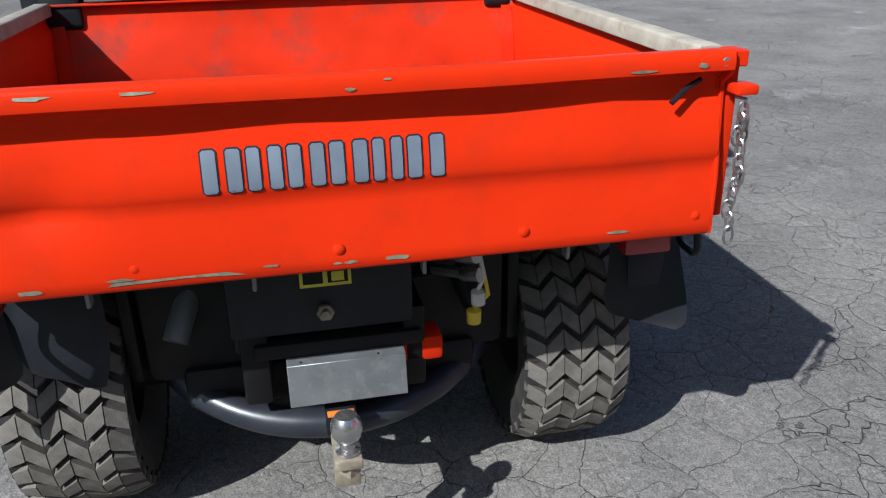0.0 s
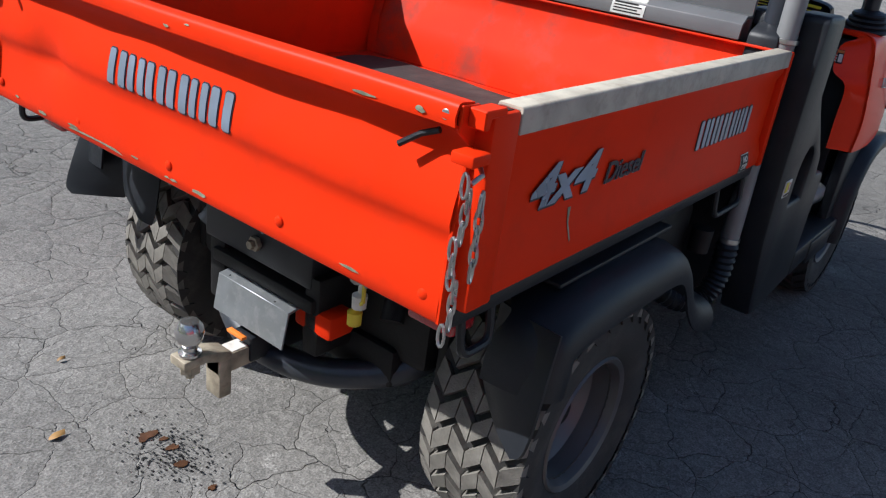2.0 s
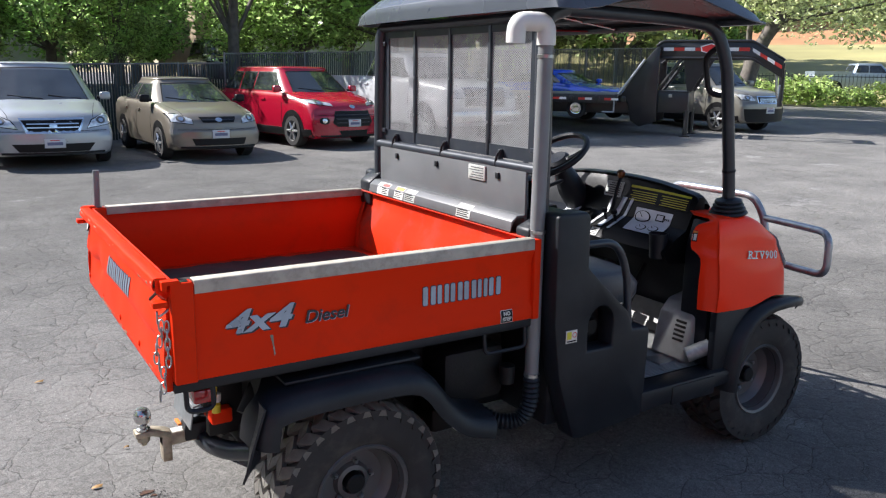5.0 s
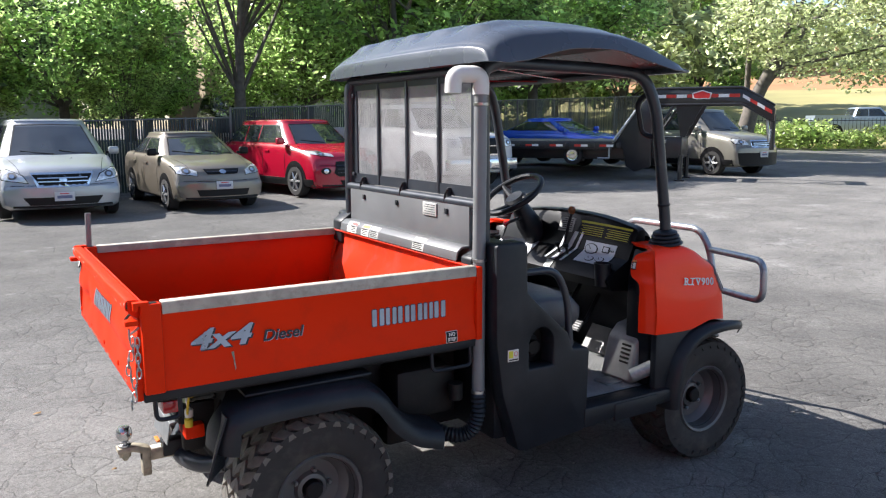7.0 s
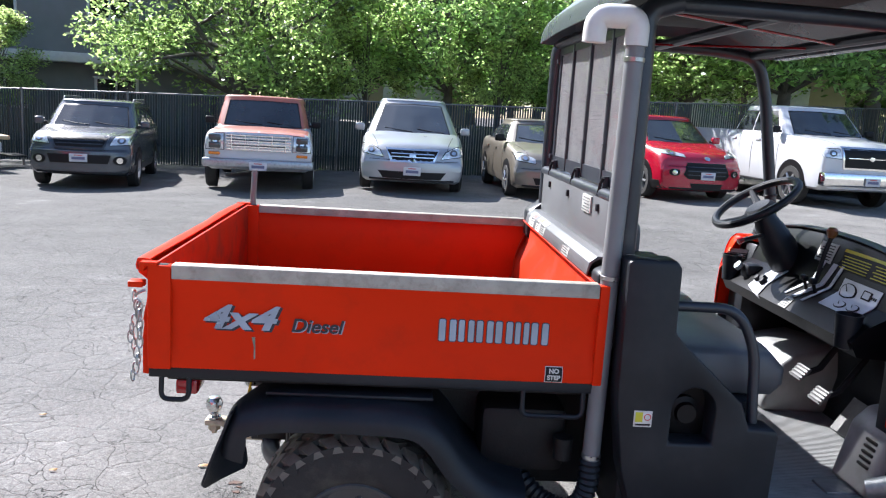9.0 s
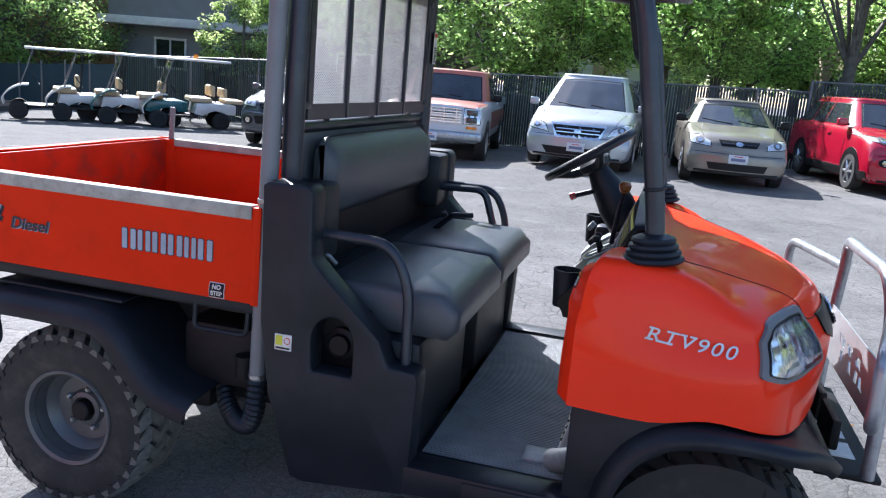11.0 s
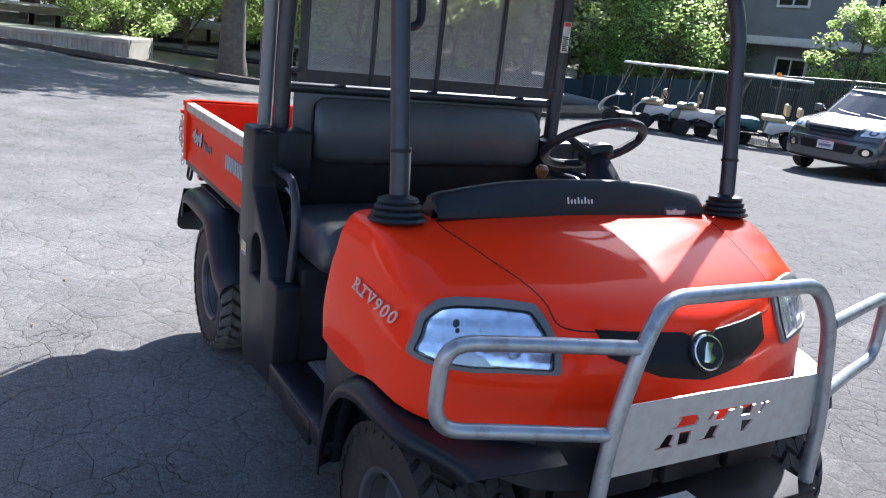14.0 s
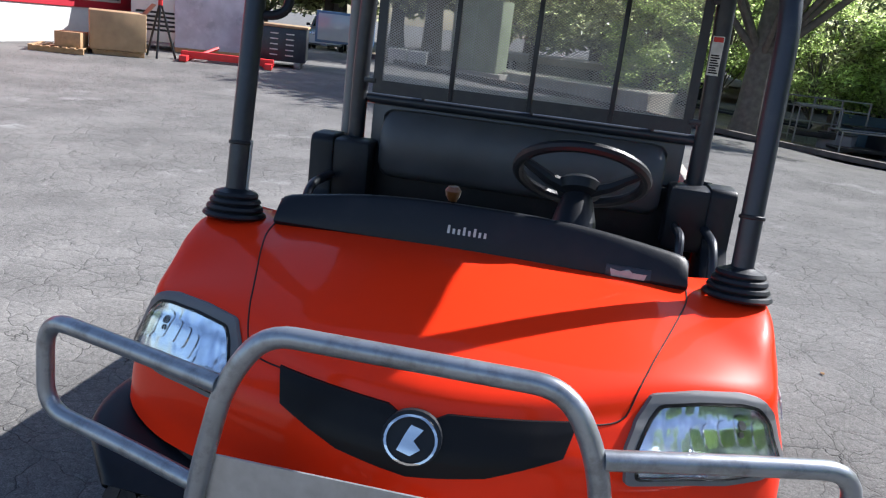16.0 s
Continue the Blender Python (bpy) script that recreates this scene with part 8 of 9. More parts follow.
car("white and blue pickup truck parked far down the yard", "pickup", WHITEC, place(-35.5, -13.6, 15), 5.2, 1.9, 1.75, 1.2, 1.05, 1.3, 1.9, 2.9, 3.1, 1.15, (1.0, 4.2), 0.36, 0.8, clear=0.34,
    lights=[(0.55, 0.85), (0.88, 0.85), (0.88, 1.0), (0.55, 1.0)], grille=[(-0.5, 1.0), (0.5, 1.0), (0.5, 0.82), (-0.5, 0.82)], two_tone=PALEB, box=(3.2, 5.1, 1.25))

# ---- gooseneck trailer: deck along its own x, neck at the front ----
BLKT = mat("black_trailer_paint", (0.018, 0.018, 0.02), 0.35, vary=0.15)
DECKW = mat("weathered_deck_boards", (0.16, 0.15, 0.13), 0.7, vary=0.25, scale=8, dirt=(0.08, 0.075, 0.07), dirt_amount=0.5)
WHITET = mat("reflective_white_tape", (0.7, 0.7, 0.7), 0.4)
trailer = thing("gooseneck_trailer", "black gooseneck flatbed trailer with red and white reflective tape", "trailer", place(14.71, 11.35, -55, 0.33))
part("deck", rbox(-8.0, -0.80, -1.12, 1.12, 0.93, 0.985, 0.01), DECKW, trailer, "weathered grey deck")
part("main_beam", rbox(-8.0, -0.3, -0.52, 0.52, 0.50, 0.93, 0.02), BLKT, trailer)
for k in range(12):
    part("cross_member", rbox(-7.8 + 0.6 * k, -7.72 + 0.6 * k, -1.1, 1.1, 0.80, 0.93, 0.005), BLKT, trailer)
part("deck_step", tube(fillet([(-0.84, -1.14, 0.85), (-0.84, -1.16, 0.55), (-1.12, -1.16, 0.55)], 0.03), 0.022, 8), SILVER, trailer, "bare metal step")
for s in (1, -1):
    part("side_beam", rbox(-8.0, -0.78, 1.10 * s, 1.16 * s, 0.76, 0.965, 0.01), BLKT, trailer)
    for k in range(11):
        x = -1.08 - 0.64 * k
        part("reflective_tape", rbox(x, x + 0.17, 1.16 * s, 1.164 * s, 0.83, 0.885, 0), RLABEL, trailer)
        part("reflective_tape", rbox(x + 0.17, x + 0.34, 1.16 * s, 1.164 * s, 0.83, 0.885, 0), WHITET, trailer)
        part("stake_pocket", rbox(x + 0.42, x + 0.52, 1.16 * s, 1.185 * s, 0.80, 0.93, 0.004), BLKT, trailer)
    part("riser_panel", prism([(-0.88, 0.80), (-0.22, 1.80), (0.02, 2.10), (0.10, 2.10), (0.10, 0.34), (-0.30, 0.20), (-0.52, 0.34), (-0.60, 0.78)], "xz", 0.60 * s, 0.70 * s, 0.02), BLKT, trailer)
    part("riser_brace", tube([(-0.86, 0.72 * s, 0.92), (-0.24, 0.72 * s, 1.80)], 0.035, 8), SILVER, trailer, "scuffed bright brace")
    for z in (1.85, 2.24):
        part("neck_flange", tube(fillet([(-0.02, 0.52 * s, z - 0.12), (0.12, 0.52 * s, z), (2.15, 0.52 * s, z), (2.86, 0.44 * s, z - 0.42)], 0.08, 4), 0.03, 8), BLKT, trailer)
    part("neck_beam", prism([(0.02, 1.86), (2.12, 1.86), (2.84, 1.44), (2.84, 1.80), (2.16, 2.23), (0.02, 2.23)], "xz", 0.46 * s, 0.51 * s, 0.01), BLKT, trailer)
    for k in range(8):
        part("reflective_tape", rbox(0.15 + 0.244 * k, 0.39 + 0.244 * k, 0.512 * s, 0.516 * s, 2.01, 2.09, 0), RLABEL if k % 2 else WHITET, trailer)
        if k < 4:
            q = lambda u, v: (2.16 + 0.165 * u, 2.05 - 0.0975 * u + v)
            part("reflective_tape", prism([q(k, -0.05), q(k + 1, -0.05), q(k + 1, 0.03), q(k, 0.03)], "xz", 0.512 * s, 0.516 * s), RLABEL if k % 2 else WHITET, trailer)
    part("neck_strut", tube([(0.06, 0.50 * s, 1.06), (0.60, 0.48 * s, 1.86)], 0.04, 8), BLKT, trailer)
    part("neck_gusset", prism([(0.62, 1.86), (1.28, 1.86), (0.86, 1.06), (0.76, 1.06)], "xz", 0.44 * s, 0.47 * s), BLKT, trailer)
    part("jack_leg", tube([(0.80, 0.60 * s, 0.02), (0.80, 0.60 * s, 0.62)], 0.06, 8), BLKT, trailer)
    part("jack_foot", rbox(0.68, 0.92, 0.5 * s, 0.7 * s, -0.01, 0.025, 0.005), BLKT, trailer)
    for wx in (-4.4, -5.3):
        part("wheel", moved(lathe([(0.0, 0.08), (0.2, 0.09), (0.22, 0.12), (0.35, 0.11), (0.38, 0.06), (0.38, -0.08)], None, 20), Matrix.Translation((wx, 0.95 * s, 0.33)) @ Matrix.Rotation(radians(-90 * s), 4, "X")), TYREB, trailer)
    part("neck_chain", tube(smooth_axis([(2.70, 0.30 * s, 1.55), (2.74, 0.26 * s, 1.15), (2.78, 0.20 * s, 0.95), (2.80, 0.14 * s, 1.25)], 4, 0), 0.025, 6), ZINC, trailer)
spare = part("spare_wheel", moved(lathe([(0.0, 0.03), (0.07, 0.05), (0.12, 0.02), (0.18, 0.05), (0.24, 0.04), (0.25, 0.0), (0.24, -0.1)], None, 24), Matrix.Translation((-1.80, -0.98, 0.62)) @ Matrix.Rotation(radians(90), 4, "X")), TYREB, trailer)
part("hub_cover", moved(lathe([(0.0, 0.06), (0.05, 0.07), (0.11, 0.055), (0.145, 0.065)], None, 20), Matrix.Translation((-1.80, -0.98, 0.62)) @ Matrix.Rotation(radians(90), 4, "X")), CHROME, spare, "bright metal hub cover")
part("crossbeam", rbox(2.78, 2.88, -0.5, 0.5, 1.45, 1.75, 0.01), BLKT, trailer)
part("coupler", tube([(2.84, 0, 1.6), (2.84, 0, 0.75)], [0.07, 0.06], 10), BLKT, trailer)
part("crossbeam", rbox(0.02, 0.10, -0.6, 0.6, 1.86, 2.10, 0.01), BLKT, trailer)
box = part("tool_box", rbox(-0.02, 0.82, -0.62, 0.62, 0.55, 1.05, 0.02), BLKT, trailer)
part("tool_box_lid", rbox(-0.03, 0.83, -0.63, 0.63, 1.04, 1.07, 0.008), BLKT, box)
part("box_latch", rbox(0.36, 0.44, -0.635, -0.62, 0.92, 1.0, 0.004), ZINC, box)
part("badge", prism([(1.02, 2.00), (1.12, 1.97), (1.30, 1.98), (1.42, 1.97), (1.46, 2.12), (1.36, 2.15), (1.24, 2.19), (1.10, 2.15), (1.00, 2.12)], "xz", -0.53, -0.518), WHITET, trailer)
part("badge_face", prism([(1.05, 2.01), (1.13, 1.99), (1.30, 2.00), (1.40, 1.99), (1.43, 2.10), (1.34, 2.13), (1.24, 2.165), (1.12, 2.13), (1.03, 2.10)], "xz", -0.534, -0.53), KERBRED, trailer)

# ---- golf carts ----
CREAM = mat("cream_cart_seat", (0.55, 0.42, 0.25), 0.5, vary=0.1)
WHITECART = mat("white_cart_body", (0.6, 0.6, 0.58), 0.3, vary=0.06, coat=0.4)
TEALCART = mat("teal_cart_body", (0.03, 0.14, 0.15), 0.3, vary=0.06, coat=0.4)
CLEARG = glass_mat("cart_windscreen", (0.9, 0.93, 0.93), 0.03)


def golf_cart(label, m, body, beacon=False, bench=True):
    """Faces +x, centre at the origin."""
    c = thing("golf_cart", label, "golf cart", m, "golf carts by the fence")
    cowl2 = [[(0.55, y * 0.50, 0.86), (0.75, y * 0.50, 0.84), (1.0, y * 0.46, 0.70), (1.15, y * 0.38, 0.50), (1.12, y * 0.36, 0.34)] for y in (-1, -0.8, 0, 0.8, 1)]
    part("front_cowl", sheet(cowl2, 3, 3, 0.03), body, c)
    part("floor", rbox(-0.2, 0.75, -0.5, 0.5, 0.30, 0.36, 0.01), DARK, c)
    part("rear_body", prism([(-1.15, 0.42), (-1.15, 0.66), (-0.95, 0.70), (-0.15, 0.68), (-0.1, 0.40), (-0.3, 0.36), (-0.5, 0.46), (-0.62, 0.5), (-0.8, 0.46), (-0.95, 0.40)], "xz", -0.55, 0.55, 0.03), body, c)
    part("seat", rbox(-0.55, 0.0, -0.52, 0.52, 0.70, 0.82, 0.04), CREAM, c)
    for s in (1, -1):
        part("backrest", rbox(-0.62, -0.52, 0.04 * s, 0.50 * s, 0.86, 1.14, 0.04), CREAM, c)
        part("roof_post", tube([(0.72, 0.46 * s, 0.85), (0.42, 0.46 * s, 1.72)], 0.016, 6), GALV, c)
        part("roof_post", tube([(-0.62, 0.48 * s, 0.72), (-0.72, 0.48 * s, 1.72)], 0.016, 6), BLACK, c)
        for wx in (0.78, -0.78):
            part("wheel", moved(lathe([(0.0, 0.06), (0.11, 0.07), (0.12, 0.09), (0.2, 0.09), (0.225, 0.05), (0.225, -0.07)], None, 20), Matrix.Translation((wx, 0.47 * s, 0.225)) @ Matrix.Rotation(radians(-90 * s), 4, "X")), TYREB, c)
    part("roof", rbox(-1.0, 0.62, -0.58, 0.58, 1.72, 1.78, 0.025), WHITECART, c)
    part("windscreen", moved(rbox(-0.004, 0.004, -0.44, 0.44, 0, 0.86, 0), Matrix.Translation((0.70, 0, 0.87)) @ Matrix.Rotation(radians(-18), 4, "Y")), CLEARG, c).visible_shadow = False
    part("steering_wheel", tube([(0.38 + 0.08 * math.sin(a), 0.22 + 0.15 * math.cos(a), 0.98 + 0.12 * math.sin(a)) for a in [k * math.pi / 8 for k in range(16)]], 0.013, 6, True), BLACK, c)
    if bench:
        part("rear_seat", rbox(-1.35, -0.9, -0.5, 0.5, 0.70, 0.80, 0.03), CREAM, c)
        part("rear_backrest", rbox(-0.92, -0.84, -0.5, 0.5, 0.84, 1.08, 0.03), CREAM, c)
        part("rear_step", rbox(-1.75, -1.3, -0.4, 0.4, 0.30, 0.34, 0.01), BLACK, c)
    if beacon:
        part("beacon", lathe([(0.06, 1.78), (0.06, 1.86), (0.04, 1.9), (0, 1.9)], Matrix.Translation((-0.2, 0.0, 0)), 12), AMBER, c, "amber beacon")
    return c


golf_cart("white golf cart with cream seats and amber beacon", place(-9.6, 15.6, 222), WHITECART, True)
golf_cart("teal golf cart with cream seats by the fence", place(-10.75, 15.15, 222), TEALCART, False, False)
golf_cart("white golf cart with cream seats by the fence", place(-11.75, 14.75, 222), WHITECART, False, False)
golf_cart("old white golf cart with bare roof posts", place(-12.7, 14.35, 222), WHITECART, False, False)

# ---- bench, frames and clutter along the kerb ----
TEAL = mat("green_bench_slat", (0.02, 0.12, 0.085), 0.5, vary=0.1)
bench = thing("park_bench", "green slatted park bench beside the kerb", "bench", place(-20.2, 15.2, 25))
for k in range(5):
    part("seat_slat", rbox(-0.25 + 0.1 * k, -0.17 + 0.1 * k, -0.8, 0.8, 0.43, 0.46, 0.006), TEAL, bench)
    part("back_slat", rbox(-0.30 - 0.02 * k, -0.275 - 0.02 * k, -0.8, 0.8, 0.52 + 0.09 * k, 0.59 + 0.09 * k, 0.006), TEAL, bench)
for y in (-0.65, 0.65):
    part("leg", tube([(0.2, y, 0), (0.18, y, 0.43), (-0.25, y, 0.43), (-0.38, y, 0.95)], 0.025, 6), BLACK, bench)
    part("leg", tube([(-0.3, y, 0), (-0.25, y, 0.43)], 0.025, 6), BLACK, bench)


def frame_table(x, y, turn, w, d, h, label, m2=GALV):
    t = thing("metal_frame", label, "frame", place(x, y, turn), "metal frames along the kerb")
    for sx in (-1, 1):
        for sy in (-1, 1):
            part("leg", tube([(sx * w / 2, sy * d / 2, 0), (sx * w / 2, sy * d / 2, h)], 0.025, 6), m2, t)
        part("end_bar", tube([(sx * w / 2, -d / 2, h), (sx * w / 2, d / 2, h)], 0.025, 6), m2, t)
        part("end_bar", tube([(sx * w / 2, -d / 2, h * 0.4), (sx * w / 2, d / 2, h * 0.4)], 0.02, 6), m2, t)
    for sy in (-1, 1):
        part("long_bar", tube([(-w / 2, sy * d / 2, h), (w / 2, sy * d / 2, h)], 0.025, 6), m2, t)
    part("lower_tray", rbox(-w / 2, w / 2, -d / 2, d / 2, h * 0.3, h * 0.42, 0.01), DARK, t)


frame_table(-20.6, 12.0, 95, 1.6, 0.8, 0.85, "galvanised metal table frame on the ground")
frame_table(-20.9, 9.8, 80, 1.9, 0.8, 0.75, "black metal frame with low tray", BLACK)
frame_table(-20.9, 8.2, 100, 1.7, 0.9, 0.8, "galvanised metal table frame with dark tray")
frame_table(-21.6, 10.6, 70, 1.4, 0.8, 0.6, "black metal frame lying low", BLACK)
frame_table(-21.4, 6.9, 90, 1.2, 0.8, 1.3, "galvanised metal rack on the verge")
for i, (x, y, c, s) in enumerate(((-20.6, 13.6, DARK, 0.5), (-21.3, 9.0, BLACK, 0.7), (-20.6, 16.6, RUSTY, 0.6), (-21.3, 7.6, GREYP, 0.6), (-21.2, 11.3, DARK, 0.5), (-22.0, 8.6, FABRIC, 0.8))):
    bx = thing("machine_crate", "dark metal crate among the clutter", "crate", place(x, y, 20 * i))
    part("body", rbox(-s * 0.8, s * 0.8, -s * 0.5, s * 0.5, 0, s, 0.03), c, bx)
    part("lid", rbox(-s * 0.83, s * 0.83, -s * 0.53, s * 0.53, s, s * 1.08, 0.01), BLACK, bx)
log = thing("rolled_tarp", "long rolled grey tarpaulin by the bench", "tarpaulin", place(-20.0, 17.4, 70))
part("roll", tube([(-1.2, 0, 0.25), (0, 0.05, 0.3), (1.2, 0, 0.22)], [0.22, 0.27, 0.2], 12), GREYP, log)
# rack with chairs
rack = thing("storage_rack", "galvanised storage rack with stacked frames", "rack", place(-22.3, 7.4, 85))
for x in (-1.2, -0.4, 0.4, 1.2):
    part("upright", tube([(x, 0, 0), (x, 0, 1.5)], 0.03, 6), GALV, rack)
for z in (0.3, 0.75, 1.2, 1.5):
    part("shelf_bar", tube([(-1.2, 0, z), (1.2, 0, z)], 0.025, 6), GALV, rack)
# carport beyond the kerb
cp = thing("carport", "long flat-roofed carport down the slope", "carport", place(-36, 4.5, 100, -2.0))
part("roof", rbox(-9, 9, -2.5, 2.5, 2.55, 2.85, 0.03), CONC, cp)
for x in (-8.5, -4.2, 0, 4.2, 8.5):
    part("post", rbox(x - 0.1, x + 0.1, 2.2, 2.4, 0, 2.55, 0.01), BLACK, cp)
    part("post", rbox(x - 0.1, x + 0.1, -2.4, -2.2, 0, 2.55, 0.01), BLACK, cp)
part("rear_wall", rbox(-9, 9, 2.3, 2.45, 0, 1.4, 0.01), STUCCO_B, cp)
for i, (dx, col) in enumerate(((-6, WHITEC), (-1.5, KERBRED), (3, WHITECART))):
    mc = thing("lawn_tractor", "small red and white machine under the carport", "machine", place(-34.4 + 0.3 * i, 4.6 + dx, 100, -1.6))
    part("body", prism([(-0.9, 0.3), (0.9, 0.3), (0.9, 0.8), (0.2, 0.9), (0.1, 1.3), (-0.5, 1.3), (-0.6, 0.8), (-0.9, 0.75)], "xz", -0.5, 0.5, 0.05), col, mc)
    for wx in (-0.6, 0.6):
        part("wheel", moved(lathe([(0, 0.05), (0.25, 0.05), (0.3, 0), (0.3, -0.05)], None, 14), Matrix.Translation((wx, -0.5, 0.3)) @ Matrix.Rotation(radians(90), 4, "X")), TYREB, mc)
# containers
CONTW = mat("white_corrugated_steel", (0.36, 0.345, 0.30), 0.55, vary=0.15, scale=2, dirt=(0.3, 0.26, 0.2), dirt_amount=0.5)
CONTG = mat("pale_green_steel", (0.25, 0.3, 0.2), 0.6, vary=0.15, scale=2)
TAN = mat("cardboard", (0.36, 0.24, 0.13), 0.8, vary=0.15, scale=4)
PALLET = mat("pallet_wood", (0.38, 0.24, 0.12), 0.8, vary=0.2, scale=8)
WRAP = mat("shrink_wrap_sheet", (0.5, 0.5, 0.56), 0.3, vary=0.2, scale=2, dirt=(0.66, 0.66, 0.7), dirt_amount=0.7, dscale=6)


def container(label, m, L, W2, H2, m2, ridges=True):
    c = thing("storage_container", label, "container", m)
    prof = []
    n = int(L / 0.28)
    for i in range(n):
        x = -L / 2 + L * i / n
        s = L / n
        prof += [(x, -W2 / 2), (x + s * 0.3, -W2 / 2), (x + s * 0.45, -W2 / 2 + 0.05), (x + s * 0.8, -W2 / 2 + 0.05)]
    prof += [(L / 2, -W2 / 2), (L / 2, W2 / 2), (-L / 2, W2 / 2)]
    part("wall", prism(prof, "xy", 0.1, H2 - 0.1), m2, c)
    part("top_rail", rbox(-L / 2, L / 2, -W2 / 2 - 0.02, W2 / 2 + 0.02, H2 - 0.12, H2, 0.01), m2, c)
    part("bottom_rail", rbox(-L / 2, L / 2, -W2 / 2 - 0.02, W2 / 2 + 0.02, 0, 0.14, 0.01), m2, c)
    return c


container("white corrugated storage container beyond the kerb", place(-24.0, -0.7, 64, -1.2), 7, 2.4, 1.6, CONTW)
tubes = thing("pipe_bundle", "dark steel pipes lying beyond the kerb", "pipes", place(-24.3, 4.0, 62, -0.2))
for k in range(4):
    part("pipe", tube([(-3.5, 0.12 * k, 0.28 + 0.06 * (k % 2)), (3.5, 0.12 * k, 0.10 + 0.06 * (k % 2))], 0.05, 8), BLACK, tubes)
gc = thing("utility_cabinet", "pale green steel cabinet on a concrete base", "cabinet", place(-23.9, -3.9, 75, 0.12))
part("body", rbox(-0.9, 0.9, -0.5, 0.5, 0.2, 2.6, 0.02), CONTG, gc)
part("door", rbox(-0.85, -0.02, -0.52, -0.5, 0.25, 2.5, 0.005), CONTG, gc)
part("door", rbox(0.02, 0.85, -0.52, -0.5, 0.25, 2.5, 0.005), CONTG, gc)
part("base", rbox(-1.2, 1.2, -0.8, 0.8, -0.1, 0.2, 0.02), CONC, gc)

# ---- far yard: toolbox, boxes, racks, building ----
tb = thing("job_site_box", "grey steel job box with louvred door", "tool box", place(-14.0, -7.15, 18, 0.345))
part("body", rbox(-0.65, 0.65, -0.55, 0.55, 0.14, 0.90, 0.02), FRAME, tb)
part("lid", rbox(-0.68, 0.68, -0.58, 0.58, 0.90, 0.96, 0.02), TAN, tb)
part("skid", rbox(-0.7, 0.7, -0.45, -0.3, 0, 0.14, 0.01), GALV, tb)
part("skid", rbox(-0.7, 0.7, 0.3, 0.45, 0, 0.14, 0.01), GALV, tb)
for k in range(5):
    for s in (-1, 1):
        part("louvre", rbox(0.65, 0.665, 0.18 * s - 0.09, 0.18 * s + 0.09, 0.27 + 0.12 * k, 0.295 + 0.12 * k, 0.004), WLABEL, tb)
blue = thing("delivery_container", "blue container with pale doors down the yard", "container", place(-29.0, -10.4, 15, 0.4))
part("body", rbox(-1.2, 1.2, -1.2, 1.2, 0.1, 1.35, 0.03), paint("blue_container_paint", (0.05, 0.12, 0.25), 0.5, 0.0), blue)
part("door", rbox(1.2, 1.25, -1.1, 1.1, 0.2, 1.25, 0.01), PALEB, blue)
for i, (x, y) in enumerate(((-23.75, -6.75), (-23.85, -6.05))):
    ch = thing("white_chest", "white lidded chest on the asphalt", "chest", place(x, y, 8))
    part("body", rbox(-0.5, 0.5, -0.31, 0.31, 0, 0.46, 0.03), WHITECART, ch)
    part("lid", rbox(-0.52, 0.52, -0.33, 0.33, 0.46, 0.53, 0.02), WHITECART, ch)
wr = thing("wrapped_stack", "tall stack of goods in clear shrink wrap", "stack", place(-14.9, -9.5, 32, 0.37))
rows = []
for z in (0.12, 0.5, 1.0, 1.5, 2.0, 2.35):
    rows.append([(x + 0.03 * noise.noise((x * 3, y * 3, z * 2)), y + 0.03 * noise.noise((x * 3, y * 3, z * 2 + 9)), z) for x, y in ((-1.1, -0.9), (0, -0.93), (1.1, -0.9), (1.12, 0), (1.1, 0.9), (0, 0.93), (-1.1, 0.9), (-1.12, 0))])
bm = sheet(rows, 3, 1, 0, wrap=True)
bmesh.ops.holes_fill(bm, edges=[e for e in bm.edges if len(e.link_faces) == 1], sides=0)
part("wrap", bm, WRAP, wr)
part("base", rbox(-1.1, 1.1, -0.9, 0.9, 0, 0.12, 0.01), PALLET, wr)
rk = thing("red_stand", "red steel lifting stand with splayed legs", "stand", place(-12.8, -7.95, 20, 0.33))
for sy in (-0.9, 0.9):
    part("leg", tube([(0.5, sy, 0), (-0.2, sy * 0.3, 0.30)], 0.04, 6), KERBRED, rk)
    part("foot", rbox(-0.4, 0.8, sy - 0.08, sy + 0.08, 0, 0.12, 0.01), KERBRED, rk)
part("crossbar", rbox(0.2, 0.4, -1.0, 1.0, 0.05, 0.2, 0.01), KERBRED, rk)
fk = thing("tripod_stand", "red and black tripod stand", "stand", place(-11.9, -9.15, 20, 0.33))
for a in (0, 120, 240):
    part("leg", tube([(0.35 * math.cos(radians(a)), 0.35 * math.sin(radians(a)), 0), (0, 0, 1.2)], 0.025, 6), BLACK, fk)
part("mast", tube([(0, 0, 1.1), (0, 0, 2.4)], 0.05, 8), KERBRED, fk)


def pallet(x, y, turn, z, label):
    p = thing("wooden_pallet", label, "pallet", place(x, y, turn, z), "pallets by the building")
    for k in range(7):
        part("board", rbox(-0.6, 0.6, -0.5 + 0.155 * k, -0.41 + 0.155 * k, 0.10, 0.122, 0.003), PALLET, p)
    for k in (-0.55, 0, 0.45):
        part("runner", rbox(k, k + 0.09, -0.5, 0.52, 0, 0.10, 0.004), PALLET, p)


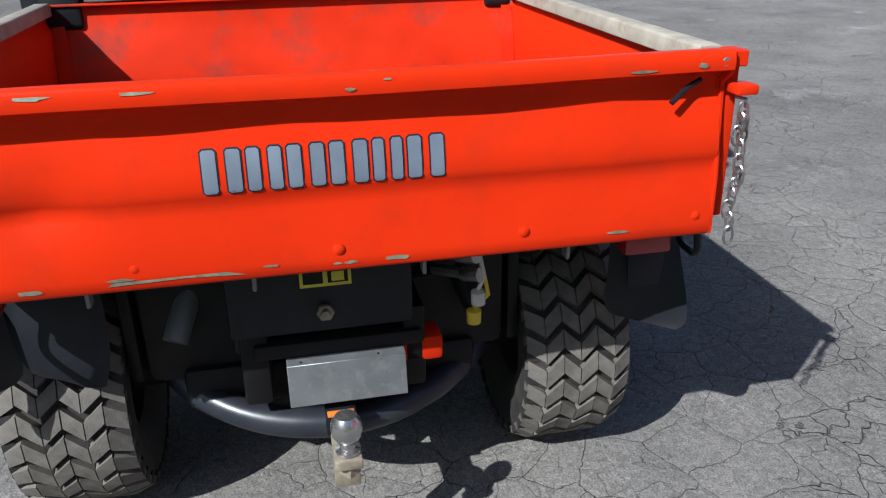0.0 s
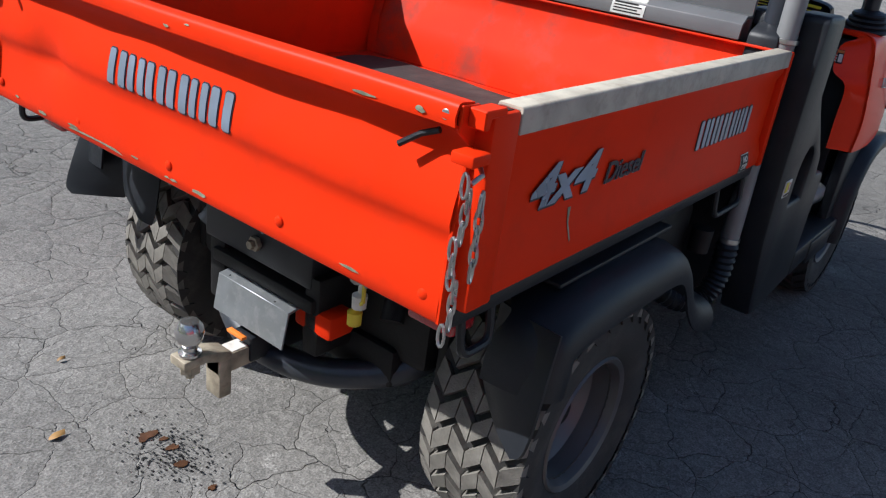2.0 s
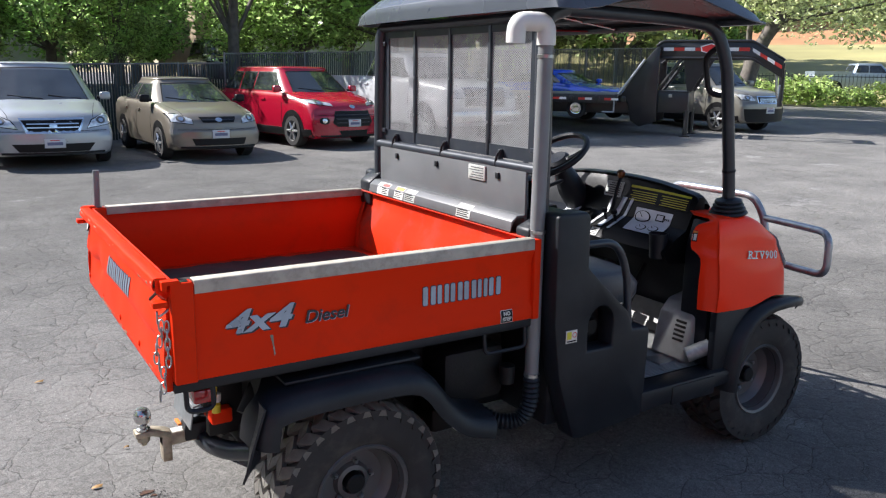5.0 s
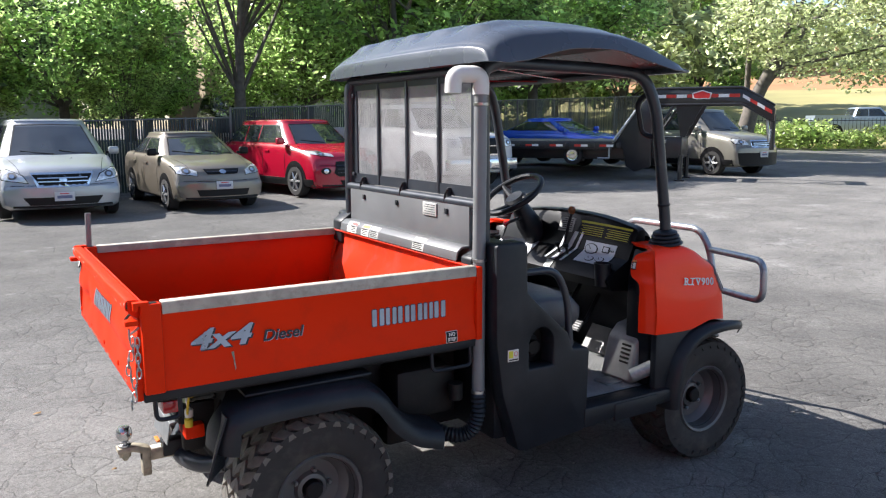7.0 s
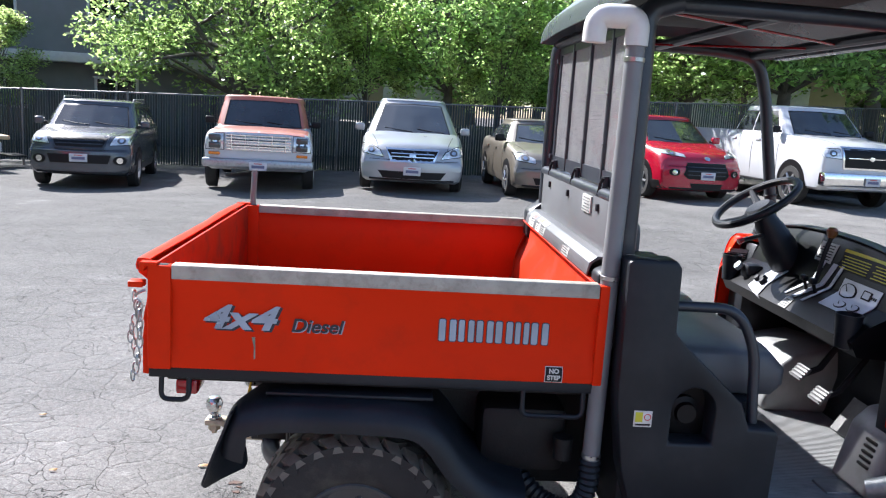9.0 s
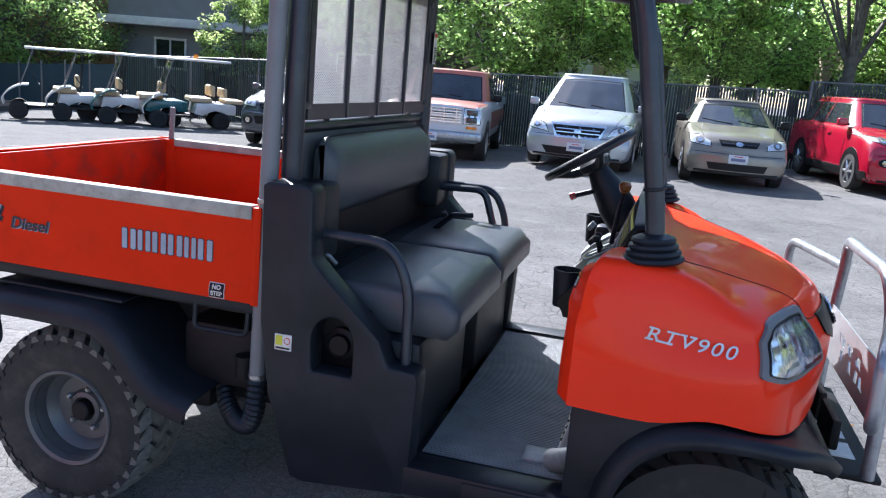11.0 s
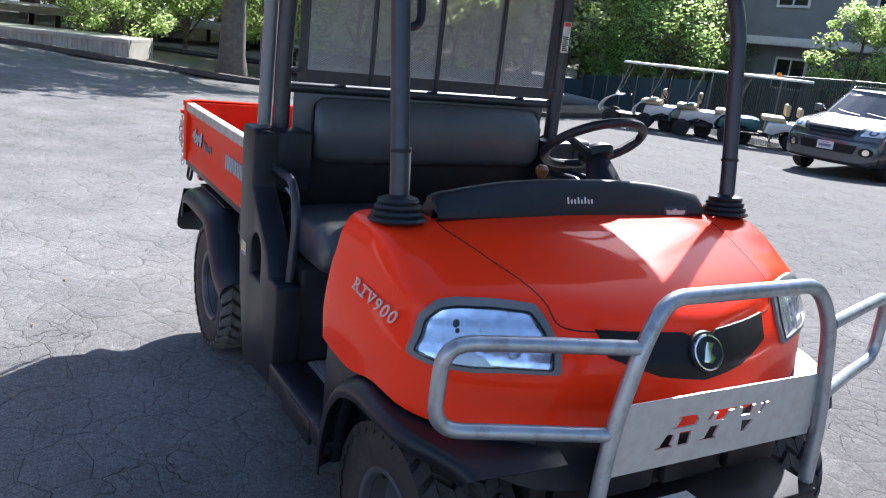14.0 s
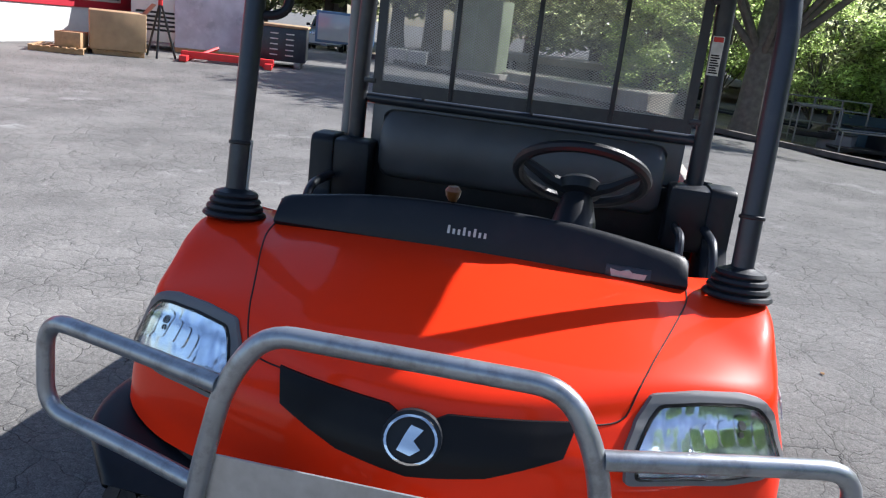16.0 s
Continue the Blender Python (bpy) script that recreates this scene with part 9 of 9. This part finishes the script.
pallet(-11.55, -9.95, 35, 0.31, "wooden pallet under a cardboard box")
pallet(-10.65, -10.65, 25, 0.31, "empty wooden pallet on the asphalt")
cb = thing("cardboard_box", "large worn cardboard box on a pallet", "box", place(-11.55, -9.95, 35, 0.433))
part("carton", rbox(-0.6, 0.6, -0.55, 0.55, 0, 0.78, 0.02), TAN, cb)
part("flap", moved(rbox(-0.55, 0.55, 0, 0.3, -0.006, 0.006, 0), Matrix.Translation((0, 0.55, 0.78)) @ Matrix.Rotation(radians(50), 4, "X")), TAN, cb)
cb2 = thing("wooden_crate", "small orange-brown wooden crate", "crate", place(-10.65, -10.4, 20, 0.433))
part("crate", rbox(-0.3, 0.3, -0.25, 0.25, 0, 0.3, 0.01), PALLET, cb2)
wm = thing("white_machine", "white machine housing with black vents", "machine", place(-13.9, -10.35, 30, 0.37))
part("housing", rbox(-0.6, 0.6, -0.6, 0.6, 0.2, 2.3, 0.03), WHITECART, wm)
for k in range(5):
    part("vent", rbox(0.6, 0.61, -0.5, 0.5, 0.45 + 0.1 * k, 0.5 + 0.1 * k, 0), BLACK, wm)
REDW = mat("red_wall_paint", (0.45, 0.012, 0.03), 0.7, vary=0.06)
WHW = mat("white_wall_paint", (0.56, 0.55, 0.53), 0.7, vary=0.06, dirt=(0.5, 0.46, 0.4), dirt_amount=0.4)
shop = thing("shop_building", "red and white painted workshop building", "building", place(-14.3, -11.1, -10.4, 0.36))
part("lower_wall", rbox(0, 14, -6, 0, 0, 0.82, 0.01), WHW, shop)
part("upper_wall", rbox(-0.02, 14.02, -6, 0.03, 0.82, 4.6, 0.01), REDW, shop)
part("roof", rbox(-0.3, 14.3, -6.3, 0.3, 4.6, 4.8, 0.02), CONC, shop)
for x in (1.45, 7.5):
    w = part("window", rbox(x - 0.75, x + 0.75, 0.03, 0.07, 0.98, 2.3, 0.005), TRIMW, shop)
    part("pane", rbox(x - 0.69, x - 0.03, 0.065, 0.08, 1.04, 2.24, 0), WINDOW, w)
    part("pane", rbox(x + 0.03, x + 0.69, 0.065, 0.08, 1.04, 2.24, 0), WINDOW, w)
part("downpipe", tube([(0.25, 0.06, 0.02), (0.25, 0.06, 4.6)], 0.05, 10), TRIMW, shop)

# ---- small things on the ground ----
OIL = mat("old_oil_stain", (0.07, 0.032, 0.016), 0.35, vary=0.4, scale=30)
LEAFB = mat("dry_leaf", (0.36, 0.2, 0.06), 0.7, island=0.4)
STONE = mat("small_stones", (0.34, 0.31, 0.27), 0.85, rand=0.4)
rnd = random.Random(5)


def ground_blob(name, label, cat, x, y, r, m2, kind=""):
    n = 22
    ph = rnd.uniform(0, 6)
    loop = [(x + r * (0.7 + 0.5 * noise.noise((math.cos(k) * 1.7 + x, math.sin(k) * 1.7 + y, ph))) * math.cos(k), y + r * (0.7 + 0.5 * noise.noise((math.cos(k) * 1.7 + x, math.sin(k) * 1.7 + y, ph))) * 0.6 * math.sin(k)) for k in [2 * math.pi * i / n for i in range(n)]]
    z = ground_height(x, y)
    return tagged(part(name, prism(loop, "xy", z + 0.001, z + 0.004), m2), label, cat, kind=kind)


for x, y, r in ((0.085, 0.245, 0.042), (0.108, 0.160, 0.026), (0.088, 0.090, 0.028), (0.096, -0.030, 0.018), (0.112, 0.205, 0.018)):
    ground_blob("oil_stain", "brown oil stain on grey asphalt", "stain", x, y, r, OIL)
for x, y in ((0.095, 0.709), (-0.083, 0.387), (-0.173, 1.792), (-0.7, 0.3), (-1.0, 0.9), (1.0, -1.6), (0.2, -1.5), (-0.5, -1.3), (3.6, 1.4), (0.4, -1.9)):
    a = rnd.uniform(0, 6)
    s = rnd.uniform(0.012, 0.022)
    lf = sheet([[(x - s, y, 0.004), (x - s * 0.3, y - s * 0.5, 0.010), (x + s, y - s * 0.2, 0.006)], [(x - s * 0.8, y + s * 0.3, 0.008), (x, y + s * 0.5, 0.012), (x + s * 1.2, y + s * 0.3, 0.014)]], 3, 3, 0.001)
    tagged(part("fallen_leaf", lf, LEAFB), "dry brown leaf lying on asphalt", "leaf", "fallen leaves")
V, Fc = [], []
for i in range(420):
    x, y = rnd.gauss(0.10, 0.05), rnd.gauss(0.14, 0.075)
    s = rnd.uniform(0.0012, 0.0042)
    a = rnd.uniform(0, 6)
    k = len(V)
    V += [(x + s * math.cos(a + q), y + s * math.sin(a + q), 0.0025) for q in (0, 1.2, 2.3, 3.5, 4.9)]
    Fc.append((k, k + 1, k + 2, k + 3, k + 4))
me = bpy.data.meshes.new("oil_specks")
me.from_pydata(V, [], Fc)
tagged(mesh_part("oil_specks", me, TYREB, None, "", 0), "dark specks round an oil stain", "stain", kind="stuff")
me = bpy.data.meshes.new("gravel")
V, Fc = [], []
for i in range(700):
    x, y = rnd.uniform(-5, 7), rnd.uniform(-4.5, 5)
    s = rnd.uniform(0.002, 0.006) * (1.6 if rnd.random() < 0.08 else 1)
    z = ground_height(x, y)
    k = len(V)
    V += [(x + s, y, z), (x, y + s * 0.8, z), (x - s * 0.9, y, z), (x, y - s, z), (x + s * 0.1, y, z + s)]
    Fc += [(k, k + 1, k + 4), (k + 1, k + 2, k + 4), (k + 2, k + 3, k + 4), (k + 3, k, k + 4)]
me.from_pydata(V, [], Fc)
tagged(mesh_part("gravel", me, STONE, None, "", 0), "tiny loose stones scattered on the asphalt", "gravel", kind="stuff")
